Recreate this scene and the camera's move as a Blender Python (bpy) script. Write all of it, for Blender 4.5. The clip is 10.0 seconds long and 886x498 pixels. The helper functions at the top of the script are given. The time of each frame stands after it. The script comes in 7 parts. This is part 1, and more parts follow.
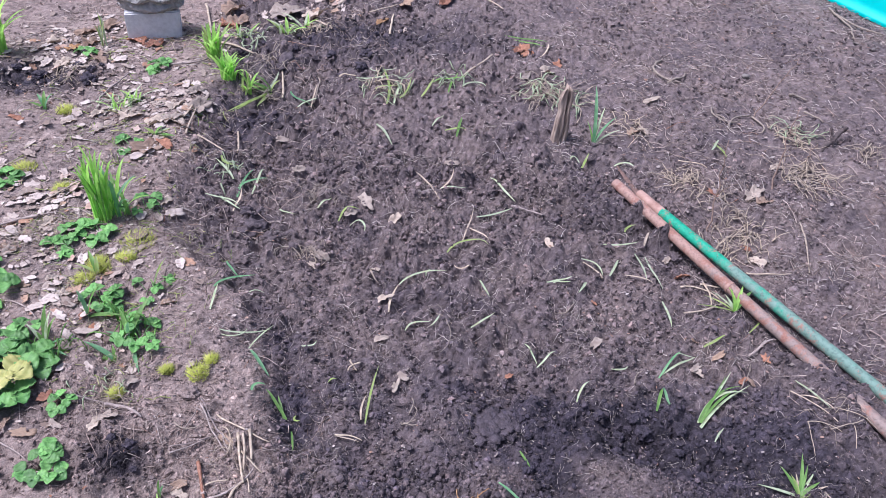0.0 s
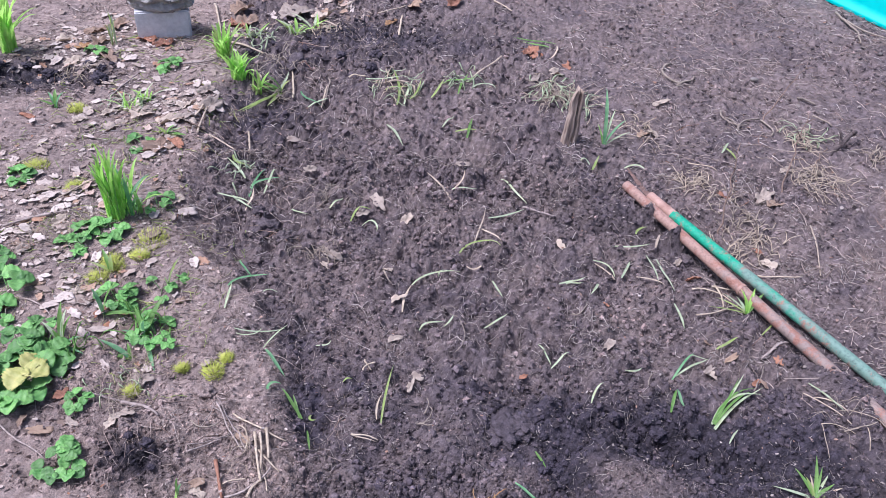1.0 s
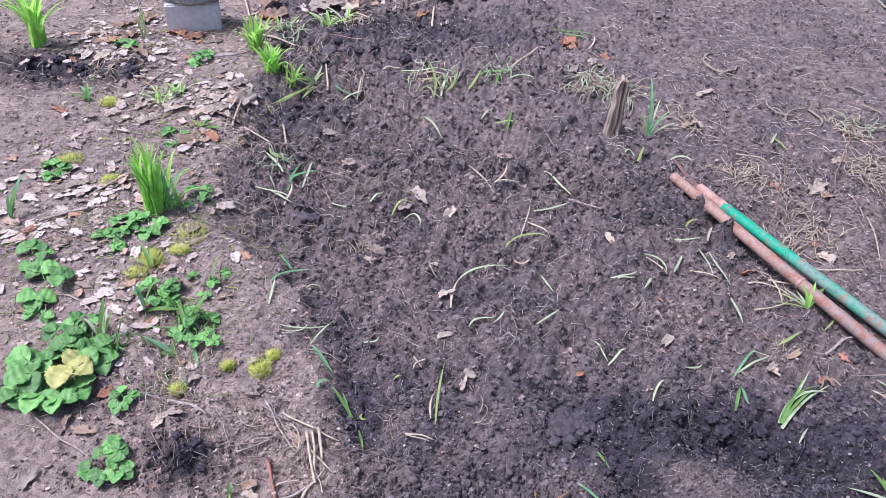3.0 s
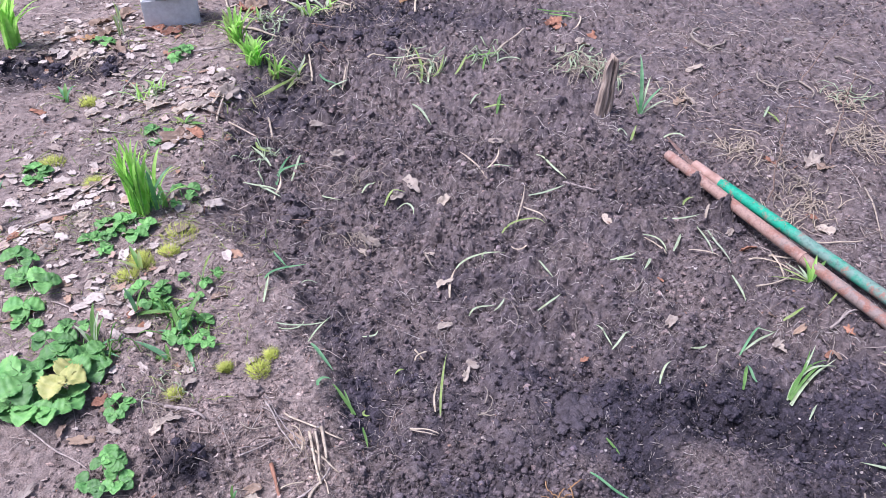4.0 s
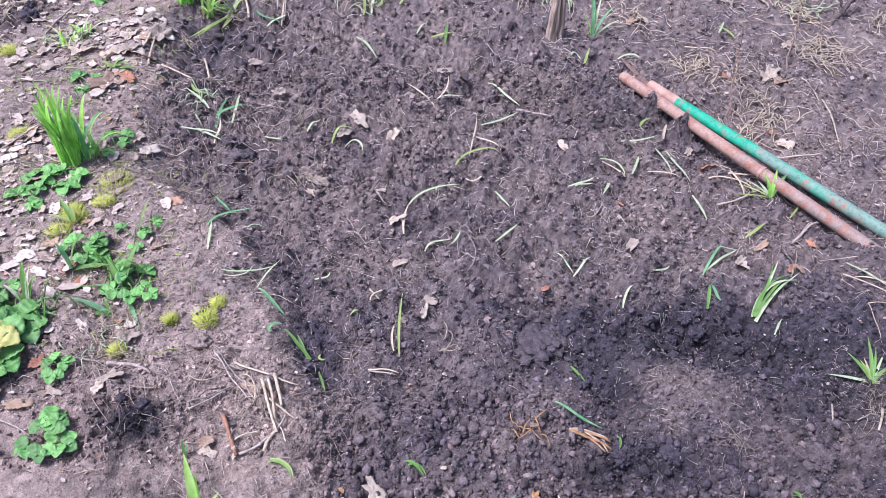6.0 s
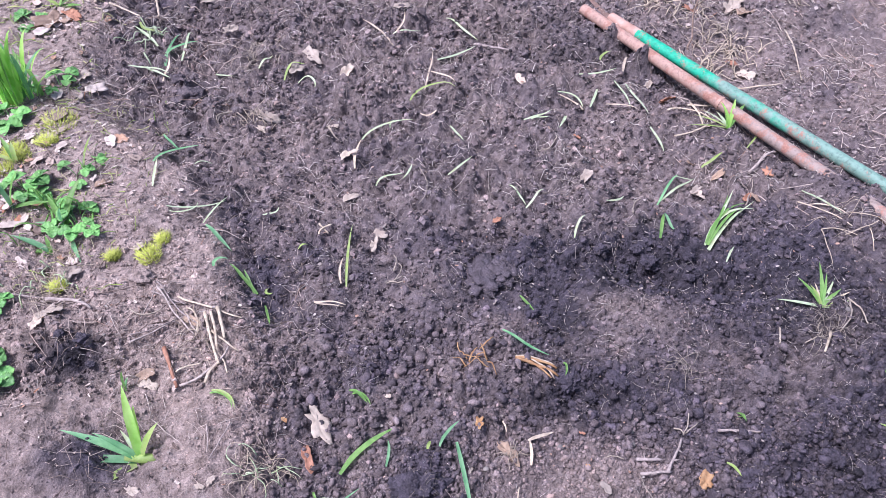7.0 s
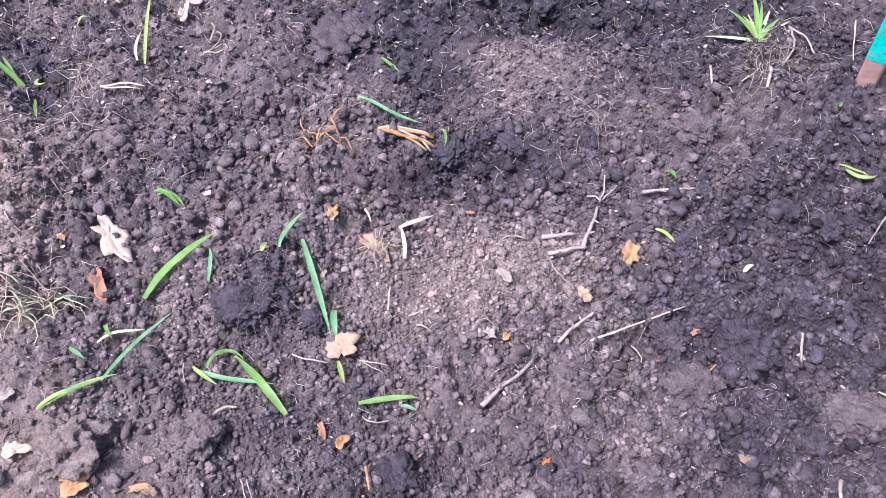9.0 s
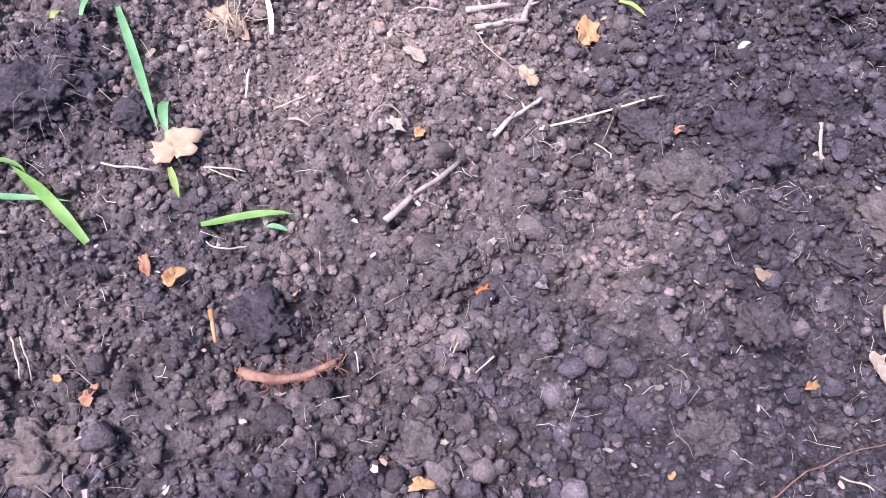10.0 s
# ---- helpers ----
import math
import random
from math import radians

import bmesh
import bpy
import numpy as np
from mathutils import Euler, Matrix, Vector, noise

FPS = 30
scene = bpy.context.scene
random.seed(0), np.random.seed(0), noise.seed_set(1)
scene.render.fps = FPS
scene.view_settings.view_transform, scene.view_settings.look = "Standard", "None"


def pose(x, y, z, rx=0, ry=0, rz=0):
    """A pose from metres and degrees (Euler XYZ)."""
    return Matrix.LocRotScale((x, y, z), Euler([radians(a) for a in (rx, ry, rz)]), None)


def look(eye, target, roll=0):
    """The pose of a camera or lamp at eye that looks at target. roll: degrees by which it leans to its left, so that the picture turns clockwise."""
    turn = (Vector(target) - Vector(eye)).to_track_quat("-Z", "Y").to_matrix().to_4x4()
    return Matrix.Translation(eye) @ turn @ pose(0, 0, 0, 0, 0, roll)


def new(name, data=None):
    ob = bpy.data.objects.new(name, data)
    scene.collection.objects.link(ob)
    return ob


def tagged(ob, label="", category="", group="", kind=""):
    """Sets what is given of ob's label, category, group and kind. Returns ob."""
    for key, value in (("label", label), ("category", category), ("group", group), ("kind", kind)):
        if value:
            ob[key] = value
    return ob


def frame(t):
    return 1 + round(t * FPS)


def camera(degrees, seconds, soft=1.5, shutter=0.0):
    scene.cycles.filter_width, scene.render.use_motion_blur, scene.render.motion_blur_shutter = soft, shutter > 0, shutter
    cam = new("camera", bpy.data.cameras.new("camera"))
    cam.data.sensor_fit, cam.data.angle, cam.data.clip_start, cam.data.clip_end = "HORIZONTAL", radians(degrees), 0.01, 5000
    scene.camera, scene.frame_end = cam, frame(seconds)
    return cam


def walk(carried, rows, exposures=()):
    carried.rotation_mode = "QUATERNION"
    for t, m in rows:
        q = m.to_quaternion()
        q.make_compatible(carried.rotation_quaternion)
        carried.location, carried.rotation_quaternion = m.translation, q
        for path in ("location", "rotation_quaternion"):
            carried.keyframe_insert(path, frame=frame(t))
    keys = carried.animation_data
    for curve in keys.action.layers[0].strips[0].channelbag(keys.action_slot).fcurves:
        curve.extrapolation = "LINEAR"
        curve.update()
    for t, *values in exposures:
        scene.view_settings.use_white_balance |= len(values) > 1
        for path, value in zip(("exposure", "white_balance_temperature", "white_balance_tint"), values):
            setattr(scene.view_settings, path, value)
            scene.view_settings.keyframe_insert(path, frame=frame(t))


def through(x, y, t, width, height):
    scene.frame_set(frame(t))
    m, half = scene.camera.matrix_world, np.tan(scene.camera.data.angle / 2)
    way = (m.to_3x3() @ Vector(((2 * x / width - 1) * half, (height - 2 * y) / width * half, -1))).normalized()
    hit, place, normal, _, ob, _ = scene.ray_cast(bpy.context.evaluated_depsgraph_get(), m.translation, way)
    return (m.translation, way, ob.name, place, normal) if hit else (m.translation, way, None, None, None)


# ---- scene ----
cam = camera(58.4, 10.0, 0.7)
EXPOSURES = [(0.0, 0.45, 5340, 21), (5.0, 0.64, 5320, 21), (8.0, 1.02, 5350, 23), (10.0, 1.36, 5650, 21)]
PATH = [
    (0, (0.012, 0.004, 1.496), (0.056, 1.565, 0.246), 4.0),
    (0.5, (-0.007, 0.002, 1.493), (0.042, 1.563, 0.244), 4.2),
    (1, (-0.033, -0.002, 1.493), (0.017, 1.562, 0.247), 4.5),
    (1.5, (-0.048, -0.001, 1.473), (-0.006, 1.565, 0.23), 4.6),
    (2, (-0.07, 0.007, 1.457), (-0.041, 1.575, 0.215), 4.4),
    (2.5, (-0.103, 0.026, 1.442), (-0.083, 1.592, 0.198), 4.1),
    (4, (-0.15, 0.078, 1.404), (-0.1, 1.621, 0.133), 1.8),
    (4.5, (-0.136, 0.106, 1.389), (-0.055, 1.629, 0.095), 1.5),
    (5, (-0.131, 0.118, 1.368), (-0.025, 1.622, 0.054), 1.2),
    (6.5, (-0.09, 0.113, 1.297), (0.058, 1.533, -0.103), 0.8),
    (7, (-0.033, 0.084, 1.263), (0.126, 1.462, -0.178), 0.8),
    (7.5, (0.034, 0.041, 1.233), (0.201, 1.336, -0.281), 1.1),
    (8, (0.089, 0.023, 1.169), (0.272, 1.245, -0.404), 1.8),
    (8.5, (0.115, 0.066, 1.072), (0.328, 1.224, -0.544), 2.7),
    (9, (0.085, 0.18, 0.865), (0.413, 1.275, -0.777), 3.0),
    (9.5, (0.108, 0.203, 0.658), (0.529, 1.211, -1.017), 6.2),
    (10, (0.134, 0.192, 0.521), (0.614, 1.158, -1.163), 9.1),
]
walk(cam, [(t, look(eye, target, roll)) for t, eye, target, roll in PATH], EXPOSURES)
# ---- light ----
world = bpy.data.worlds.new("sky")
scene.world = world
world.use_nodes = True
wn = world.node_tree
sky = wn.nodes.new("ShaderNodeTexSky")
sky.sky_type, sky.sun_disc = "NISHITA", False
sky.sun_elevation, sky.sun_rotation = radians(63), radians(-98)
sky.air_density, sky.dust_density = 1.0, 6.0
wn.links.new(sky.outputs[0], wn.nodes["Background"].inputs[0])
wn.nodes["Background"].inputs[1].default_value = 0.108
sun = new("sun", bpy.data.lights.new("sun", "SUN"))
sun.data.energy, sun.data.angle, sun.data.color = 3.0, radians(18), (1.0, 0.95, 0.9)
sun.matrix_world = look((0, 0, 5), (2.1, 0.3, 5 - 4.2))


# ---- lie of the land ----
TABLE = np.random.RandomState(7).rand(512, 512)


def smooth_noise(x, y, size, seed=0):
    """Value noise from -1 to 1 with lumps about `size` metres across."""
    u, v = np.asarray(x, float) / size + 37.3 * seed + 100, np.asarray(y, float) / size + 11.7 * seed + 100
    i, j = np.floor(u).astype(int), np.floor(v).astype(int)
    a, b = u - i, v - j
    a, b = a * a * (3 - 2 * a), b * b * (3 - 2 * b)
    g = lambda p, q: TABLE[p % 512, q % 512]
    low = g(i, j) * (1 - a) + g(i + 1, j) * a
    high = g(i, j + 1) * (1 - a) + g(i + 1, j + 1) * a
    return 2 * (low * (1 - b) + high * b) - 1


def hill(x, y, cx, cy, sx, sy=None, turn=0.0):
    c, s = math.cos(radians(turn)), math.sin(radians(turn))
    dx, dy = x - cx, y - cy
    u, v = (dx * c + dy * s) / sx, (dy * c - dx * s) / (sy or sx)
    return np.exp(-0.5 * (u * u + v * v))


def crumble(x, y, size, seed, fill):
    """Heaped rounded crumbs about `size` metres across: their height in sizes, and a number from -1 to 1 that each crumb has for itself."""
    x, y = np.asarray(x, float), np.asarray(y, float)
    u = x / size + 0.22 * smooth_noise(x, y, 0.55 * size, seed)
    v = y / size + 0.22 * smooth_noise(x, y, 0.55 * size, seed + 1)
    i, j = np.floor(u).astype(int), np.floor(v).astype(int)
    best, tone = np.zeros(x.shape), np.zeros(x.shape)
    for p in (-1, 0, 1):
        for q in (-1, 0, 1):
            a, b = i + p, j + q
            g = lambda k: TABLE[(a * 7 + k * 131 + seed * 57) % 512, (b * 13 + k * 71 + seed * 91) % 512]
            du, dv = u - a - 0.1 - 0.8 * g(0), v - b - 0.1 - 0.8 * g(1)
            r = 0.27 + 0.42 * g(2) ** 1.5
            top = np.sqrt(np.clip(r * r - du * du - dv * dv, 0, None))
            top = np.where((top > 0) & (g(4) < fill), top + 0.3 * (g(3) - 0.4), 0)
            tone = np.where(top > best, 2 * g(5) - 1, tone)
            best = np.maximum(best, top)
    return best, tone


EDGE_Y = [0.2, 0.5, 0.73, 0.92, 1.05, 1.14, 1.27, 1.63, 1.9, 2.2, 2.65, 3.1, 3.6, 6.0]
EDGE_X = [-0.10, -0.14, -0.21, -0.26, -0.25, -0.26, -0.36, -0.52, -0.77, -0.80, -0.81, -0.87, -0.95, -1.2]


def trodden(x, y):
    """1 on the trodden path along the bed, 0 in the dug bed."""
    e = np.interp(y, EDGE_Y, EDGE_X) + 0.035 * smooth_noise(x, y, 0.12, 3) + 0.015 * smooth_noise(x, y, 0.04, 4) - x
    return 1 / (1 + np.exp(-np.clip(e / np.interp(y, [0.7, 1.0], [0.045, 0.018]), -40, 40)))


def beyond(x, y):
    """1 on the dry ground past the pipes, 0 in the bed."""
    e = (x - 0.68) * 0.90 + (y - 2.36) * 0.43
    return 1 / (1 + np.exp(-np.clip((e - 0.03 + 0.05 * smooth_noise(x, y, 0.2, 8)) / 0.05, -40, 40)))


def roughness(x, y):
    r = 1 - (0.72 - 0.22 * np.clip((1.5 - y) / 0.3, 0, 1)) * trodden(x, y) - 0.42 * beyond(x, y) + 0.28 * smooth_noise(x, y, 0.27, 17)
    r = r - 0.75 * hill(x, y, 0.29, 0.71, 0.12, 0.06) - 0.4 * hill(x, y, 0.47, 1.05, 0.10, 0.07)
    r = r + 0.8 * hill(x, y, 0.55, 1.21, 0.2, 0.055, -10) + 0.3 * hill(x, y, 0.8, 0.68, 0.15) + 0.3 * hill(x, y, 0.62, 0.45, 0.1)
    r = r + 0.8 * hill(x, y, -1.58, 2.79, 0.2, 0.09) + 0.6 * hill(x, y, -0.62, 1.04, 0.08, 0.05) + 0.6 * hill(x, y, -0.55, 0.84, 0.06, 0.05)
    return np.clip(r, 0.15, 1.5)


def outlying(x, y):
    """0 in the garden plot, 1 on the plain ground round it."""
    return np.clip(np.maximum(np.maximum(-2.2 - x, x - 2.4), np.maximum(0.12 - y, y - 4.3)) / 0.3, 0, 1)


CRUMBS = [(0.042, 61, 0.35, 0.40, 0.95), (0.019, 64, 0.7, 0.15, 1.1), (0.011, 67, 0.8, 0.0, 1.1)]


def height(x, y):
    x, y = np.asarray(x, float), np.asarray(y, float)
    p, b = trodden(x, y), beyond(x, y)
    h = -0.016 + 0.05 * p * np.clip((y - 0.45) / 0.45, 0.1, 1) + 0.02 * b
    h = h + 0.03 * np.clip((y - 2.0) / 1.2, 0, 1) * (1 - p) - 0.02 * np.clip((y - 2.2) / 1.0, 0, 1) * p
    h = h - 0.035 * hill(x, y, 0.86, 1.85, 0.22) - 0.024 * hill(x, y, -0.275, 1.18, 0.025, 0.12, 14)
    h = h + 0.036 * hill(x, y, 0.47, 1.06, 0.12, 0.085) - 0.032 * hill(x, y, 0.33, 1.11, 0.03, 0.05)
    h = h - 0.03 * hill(x, y, 0.55, 1.2, 0.16, 0.045, -8) - 0.035 * hill(x, y, 0.33, 0.885, 0.05, 0.03)
    h = h + 0.012 * hill(x, y, 0.28, 0.7, 0.13, 0.06) + 0.018 * hill(x, y, 0.03, 0.75, 0.04) + 0.03 * hill(x, y, 0.46, 0.42, 0.10, 0.055, -35)
    h = h + 0.02 * hill(x, y, 0.35, 0.32, 0.06) - 0.07 * hill(x, y, 0.60, 0.29, 0.07, 0.06) - 0.012 * hill(x, y, 0.70, 0.45, 0.05, 0.05)
    h = h + 0.03 * hill(x, y, -0.45, 3.25, 0.30, 0.10) - 0.03 * hill(x, y, -0.72, 2.6, 0.08, 0.14) - 0.03 * hill(x, y, -1.6, 2.8, 0.16, 0.08)
    h = h + 0.070 * hill(x, y, 0.704, 2.129, 0.022, 0.022, -64) + 0.066 * hill(x, y, 0.762, 2.011, 0.026, 0.022, -64) + 0.048 * hill(x, y, 1.080, 1.370, 0.055, 0.026, -64)
    r = roughness(x, y) * (1 - outlying(x, y))
    h = h + 0.016 * r * smooth_noise(x, y, 0.22, 7) + 0.014 * r * smooth_noise(x, y, 0.11, 1) + 0.011 * r * smooth_noise(x, y, 0.045, 2)
    firm = np.clip((y - 0.95) / 0.4, 0, 1)
    loose = 1 - 0.35 * firm
    h = h + firm * r * (0.013 * smooth_noise(x, y, 0.031, 5) + 0.011 * smooth_noise(x, y, 0.013, 6) + 0.005 * smooth_noise(x, y, 0.006, 14))
    for size, seed, fill, low, amount in CRUMBS:
        h = h + loose * size * amount * np.clip(r - low, 0.08 * (1 - outlying(x, y)), 1.1) * (crumble(x, y, size, seed, fill)[0] - 0.3 * fill)
    return h + 0.03 * smooth_noise(x, y, 0.7, 9) * np.clip((np.hypot(x - 0.2, y - 1.6) - 2.2) / 2, 0, 1)


def dryness(x, y):
    """0 for damp dark soil, 1 for dry grey soil."""
    x, y = np.asarray(x, float), np.asarray(y, float)
    p, b = trodden(x, y), beyond(x, y)
    d = 0.12 + 0.72 * p * np.clip((y - 0.2) / 0.72, 0.55, 1) + 0.05 * b * (1 - p) + 0.22 * np.clip((y - 0.6) / 1.2, 0, 1) * (1 - p)
    d = d + 0.48 * hill(x, y, 0.29, 0.71, 0.14, 0.065) + 0.22 * hill(x, y, 0.47, 1.05, 0.11, 0.07) + 0.12 * hill(x, y, 0.42, 0.38, 0.05, 0.09, 30)
    # darker in the trenches and holes and along the path's edge
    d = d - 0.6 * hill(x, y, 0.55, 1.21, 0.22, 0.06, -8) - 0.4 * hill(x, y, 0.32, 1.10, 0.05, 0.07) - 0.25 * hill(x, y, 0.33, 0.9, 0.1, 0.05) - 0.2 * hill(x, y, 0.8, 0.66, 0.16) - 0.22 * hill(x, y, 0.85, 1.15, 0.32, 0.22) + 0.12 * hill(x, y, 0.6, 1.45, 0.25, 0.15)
    d = d - 0.3 * hill(x, y, -0.4, 3.3, 0.4, 0.12) - 0.25 * hill(x, y, -0.7, 2.55, 0.12, 0.25) - 0.9 * hill(x, y, -1.58, 2.79, 0.22, 0.1)
    d = d - 0.9 * hill(x, y, -0.63, 1.04, 0.05, 0.04) - 0.8 * hill(x, y, -0.56, 0.84, 0.06, 0.045) - 0.3 * hill(x, y, 0.03, 0.75, 0.05) - 0.5 * hill(x, y, -0.29, 1.2, 0.03, 0.15, 14)
    # five patches made lighter, one darker, to set the tone
    d = d + 0.16 * hill(x, y, 0.36, 1.06, 0.12, 0.12) + 0.24 * hill(x, y, 0.77, 0.91, 0.09, 0.08) + 0.18 * hill(x, y, 1.07, 1.10, 0.1, 0.12)
    d = d + 0.15 * hill(x, y, 0.12, 0.50, 0.12, 0.09) + 0.12 * hill(x, y, 0.25, 0.36, 0.1, 0.06) - 0.15 * hill(x, y, 0.5, 0.28, 0.07, 0.06)
    d = d + (1 - outlying(x, y)) * (0.12 * smooth_noise(x, y, 0.16, 11) + 0.10 * smooth_noise(x, y, 0.05, 12) + 0.07 * smooth_noise(x, y, 0.018, 13))
    # darker towards the near end of the bed
    d = d - 0.10 * np.clip((0.52 - y) / 0.15, 0, 1)
    far = np.clip(np.maximum(np.maximum(-2.4 - x, x - 2.9), np.maximum(-0.6 - y, y - 4.3)) / 0.6, 0, 1)
    return np.clip(d * (1 - far) + 0.42 * far, 0, 1)


def crumb_tone(x, y):
    """How much lighter or darker each crumb is than the soil round it; trenches, hollows and a few patches are darkest.
    """
    darkening = np.maximum(hill(x, y, 0.60, 1.19, 0.24, 0.07, -6), np.maximum(hill(x, y, 0.33, 1.08, 0.05, 0.08), hill(x, y, 0.33, 0.89, 0.09, 0.04)))
    darkening = np.maximum(darkening, np.maximum(0.8 * hill(x, y, 0.85, 0.66, 0.13, 0.14), 0.8 * hill(x, y, 0.92, 1.05, 0.2, 0.1)))
    darkening = np.maximum(darkening, np.maximum(hill(x, y, -1.6, 2.79, 0.22, 0.1), np.maximum(hill(x, y, -0.63, 1.04, 0.05, 0.04), 0.7 * hill(x, y, 0.55, 2.1, 0.2, 0.07, -20))))
    darkening = np.maximum(darkening, np.maximum(0.6 * hill(x, y, -0.3, 3.4, 0.35, 0.09), 0.6 * hill(x, y, -0.55, 2.55, 0.1, 0.2)))
    return -0.42 * darkening + (1 - outlying(x, y)) * sum(k * crumble(x, y, c[0], c[1], c[2])[1] for k, c in zip((0.12, 0.26, 0.20), CRUMBS))


CELL, WEST, SOUTH = 0.004, -2.6, -0.3
RELIEF = height(*np.meshgrid(np.arange(WEST, 2.8, CELL), np.arange(SOUTH, 4.6, CELL)))
LID = RELIEF.copy()
for turn in range(2):
    for axis in (0, 1):
        LID = np.maximum(LID, np.maximum(np.roll(LID, 1, axis), np.roll(LID, -1, axis)))


def inside(x, y):
    """The row and column of the relief grid nearest to (x, y)."""
    return (np.clip(np.round((np.asarray(y, float) - SOUTH) / CELL), 0, LID.shape[0] - 1).astype(int),
            np.clip(np.round((np.asarray(x, float) - WEST) / CELL), 0, LID.shape[1] - 1).astype(int))


def soil_z(x, y):
    return RELIEF[inside(x, y)]


def resting_z(x, y):
    """The height at which small things lie: on the crumbs, not between them."""
    return 0.5 * LID[inside(x, y)] + 0.5 * RELIEF[inside(x, y)]


# ---- materials ----
def material(name, rough=0.85, spec=0.3, metal=0.0):
    m = bpy.data.materials.new(name)
    m.use_nodes = True
    b = m.node_tree.nodes["Principled BSDF"]
    b.inputs["Roughness"].default_value, b.inputs["Specular IOR Level"].default_value, b.inputs["Metallic"].default_value = rough, spec, metal
    return m, m.node_tree, b


def noise_node(nt, scale, detail=4.0, rough=0.6, where=None):
    n = nt.nodes.new("ShaderNodeTexNoise")
    n.inputs["Scale"].default_value, n.inputs["Detail"].default_value, n.inputs["Roughness"].default_value = scale, detail, rough
    if where is None:
        where = nt.nodes.new("ShaderNodeNewGeometry").outputs["Position"]
    nt.links.new(where, n.inputs["Vector"])
    return n.outputs["Fac"]


def ramp(nt, value, stops):
    r = nt.nodes.new("ShaderNodeValToRGB")
    els = r.color_ramp.elements
    while len(els) < len(stops):
        els.new(0.5)
    for e, (p, c) in zip(els, stops):
        e.position, e.color = p, (*c, 1)
    nt.links.new(value, r.inputs[0])
    return r.outputs[0]


def mix(nt, fac, a, b, blend="MIX"):
    n = nt.nodes.new("ShaderNodeMix")
    n.data_type, n.blend_type = "RGBA", blend
    for socket, v in ((n.inputs[0], fac), (n.inputs[6], a), (n.inputs[7], b)):
        if isinstance(v, (int, float)):
            socket.default_value = v
        elif isinstance(v, tuple):
            socket.default_value = (*v, 1)
        else:
            nt.links.new(v, socket)
    return n.outputs[2]


def bump(nt, bsdf, value, strength, distance):
    n = nt.nodes.new("ShaderNodeBump")
    n.inputs["Strength"].default_value, n.inputs["Distance"].default_value = strength, distance
    nt.links.new(value, n.inputs["Height"])
    nt.links.new(n.outputs[0], bsdf.inputs["Normal"])


def soil_material(name, islands):
    m, nt, b = material(name, 0.95, 0.22)
    at = nt.nodes.new("ShaderNodeAttribute")
    at.attribute_name = "dry"
    geo = nt.nodes.new("ShaderNodeNewGeometry")
    fine, mid = noise_node(nt, 420, 3, 0.7), noise_node(nt, 60, 4, 0.65)
    damp = ramp(nt, mid, [(0.28, (0.034, 0.0285, 0.035)), (0.72, (0.127, 0.107, 0.135))])
    dry = ramp(nt, mid, [(0.2, (0.21, 0.155, 0.130)), (0.5, (0.40, 0.31, 0.268)), (0.85, (0.61, 0.495, 0.43))])
    col = mix(nt, at.outputs["Fac"], damp, dry)
    col = mix(nt, 0.65, col, ramp(nt, fine, [(0.25, (0.2, 0.2, 0.2)), (0.7, (1.2, 1.18, 1.15))]), "MULTIPLY")
    own = nt.nodes.new("ShaderNodeAttribute")
    own.attribute_name = "tone"
    lighter = nt.nodes.new("ShaderNodeMath")
    lighter.inputs[1].default_value = 1.0
    nt.links.new(own.outputs["Fac"], lighter.inputs[0])
    col = mix(nt, 1.0, col, lighter.outputs[0], "MULTIPLY")
    if islands:
        col = mix(nt, 0.8, col, ramp(nt, geo.outputs["Random Per Island"], [(0.0, (0.5, 0.49, 0.5)), (0.5, (0.98, 0.97, 0.98)), (0.88, (1.3, 1.27, 1.26)), (0.97, (1.7, 1.62, 1.56)), (1.0, (2.4, 2.2, 2.05))]), "MULTIPLY")
    speck = nt.nodes.new("ShaderNodeTexVoronoi")
    speck.inputs["Scale"].default_value = 130
    nt.links.new(geo.outputs["Position"], speck.inputs["Vector"])
    grains = ramp(nt, speck.outputs["Distance"], [(0.0, (1, 1, 1)), (0.10, (1, 1, 1)), (0.14, (0, 0, 0))])
    sparse = ramp(nt, noise_node(nt, 35, 2, 0.5), [(0.55, (0, 0, 0)), (0.62, (0.6, 0.6, 0.6))])
    col = mix(nt, mix(nt, 1.0, grains, sparse, "MULTIPLY"), col, (0.36, 0.31, 0.28))
    nt.links.new(col, b.inputs["Base Color"])
    nt.links.new(ramp(nt, at.outputs["Fac"], [(0.0, (0.62, 0.62, 0.62)), (0.5, (0.95, 0.95, 0.95))]), b.inputs["Roughness"])
    grit = nt.nodes.new("ShaderNodeTexVoronoi")
    grit.inputs["Scale"].default_value = 230 if not islands else 420
    nt.links.new(geo.outputs["Position"], grit.inputs["Vector"])
    tilth = noise_node(nt, 110 if not islands else 260, 8, 0.8)
    relief = mix(nt, 0.35, ramp(nt, grit.outputs["Distance"], [(0.0, (1, 1, 1)), (0.9, (0, 0, 0))]), fine)
    relief = mix(nt, 0.6, relief, tilth)
    bump(nt, b, relief, 1.0, 0.010 if not islands else 0.004)
    return m


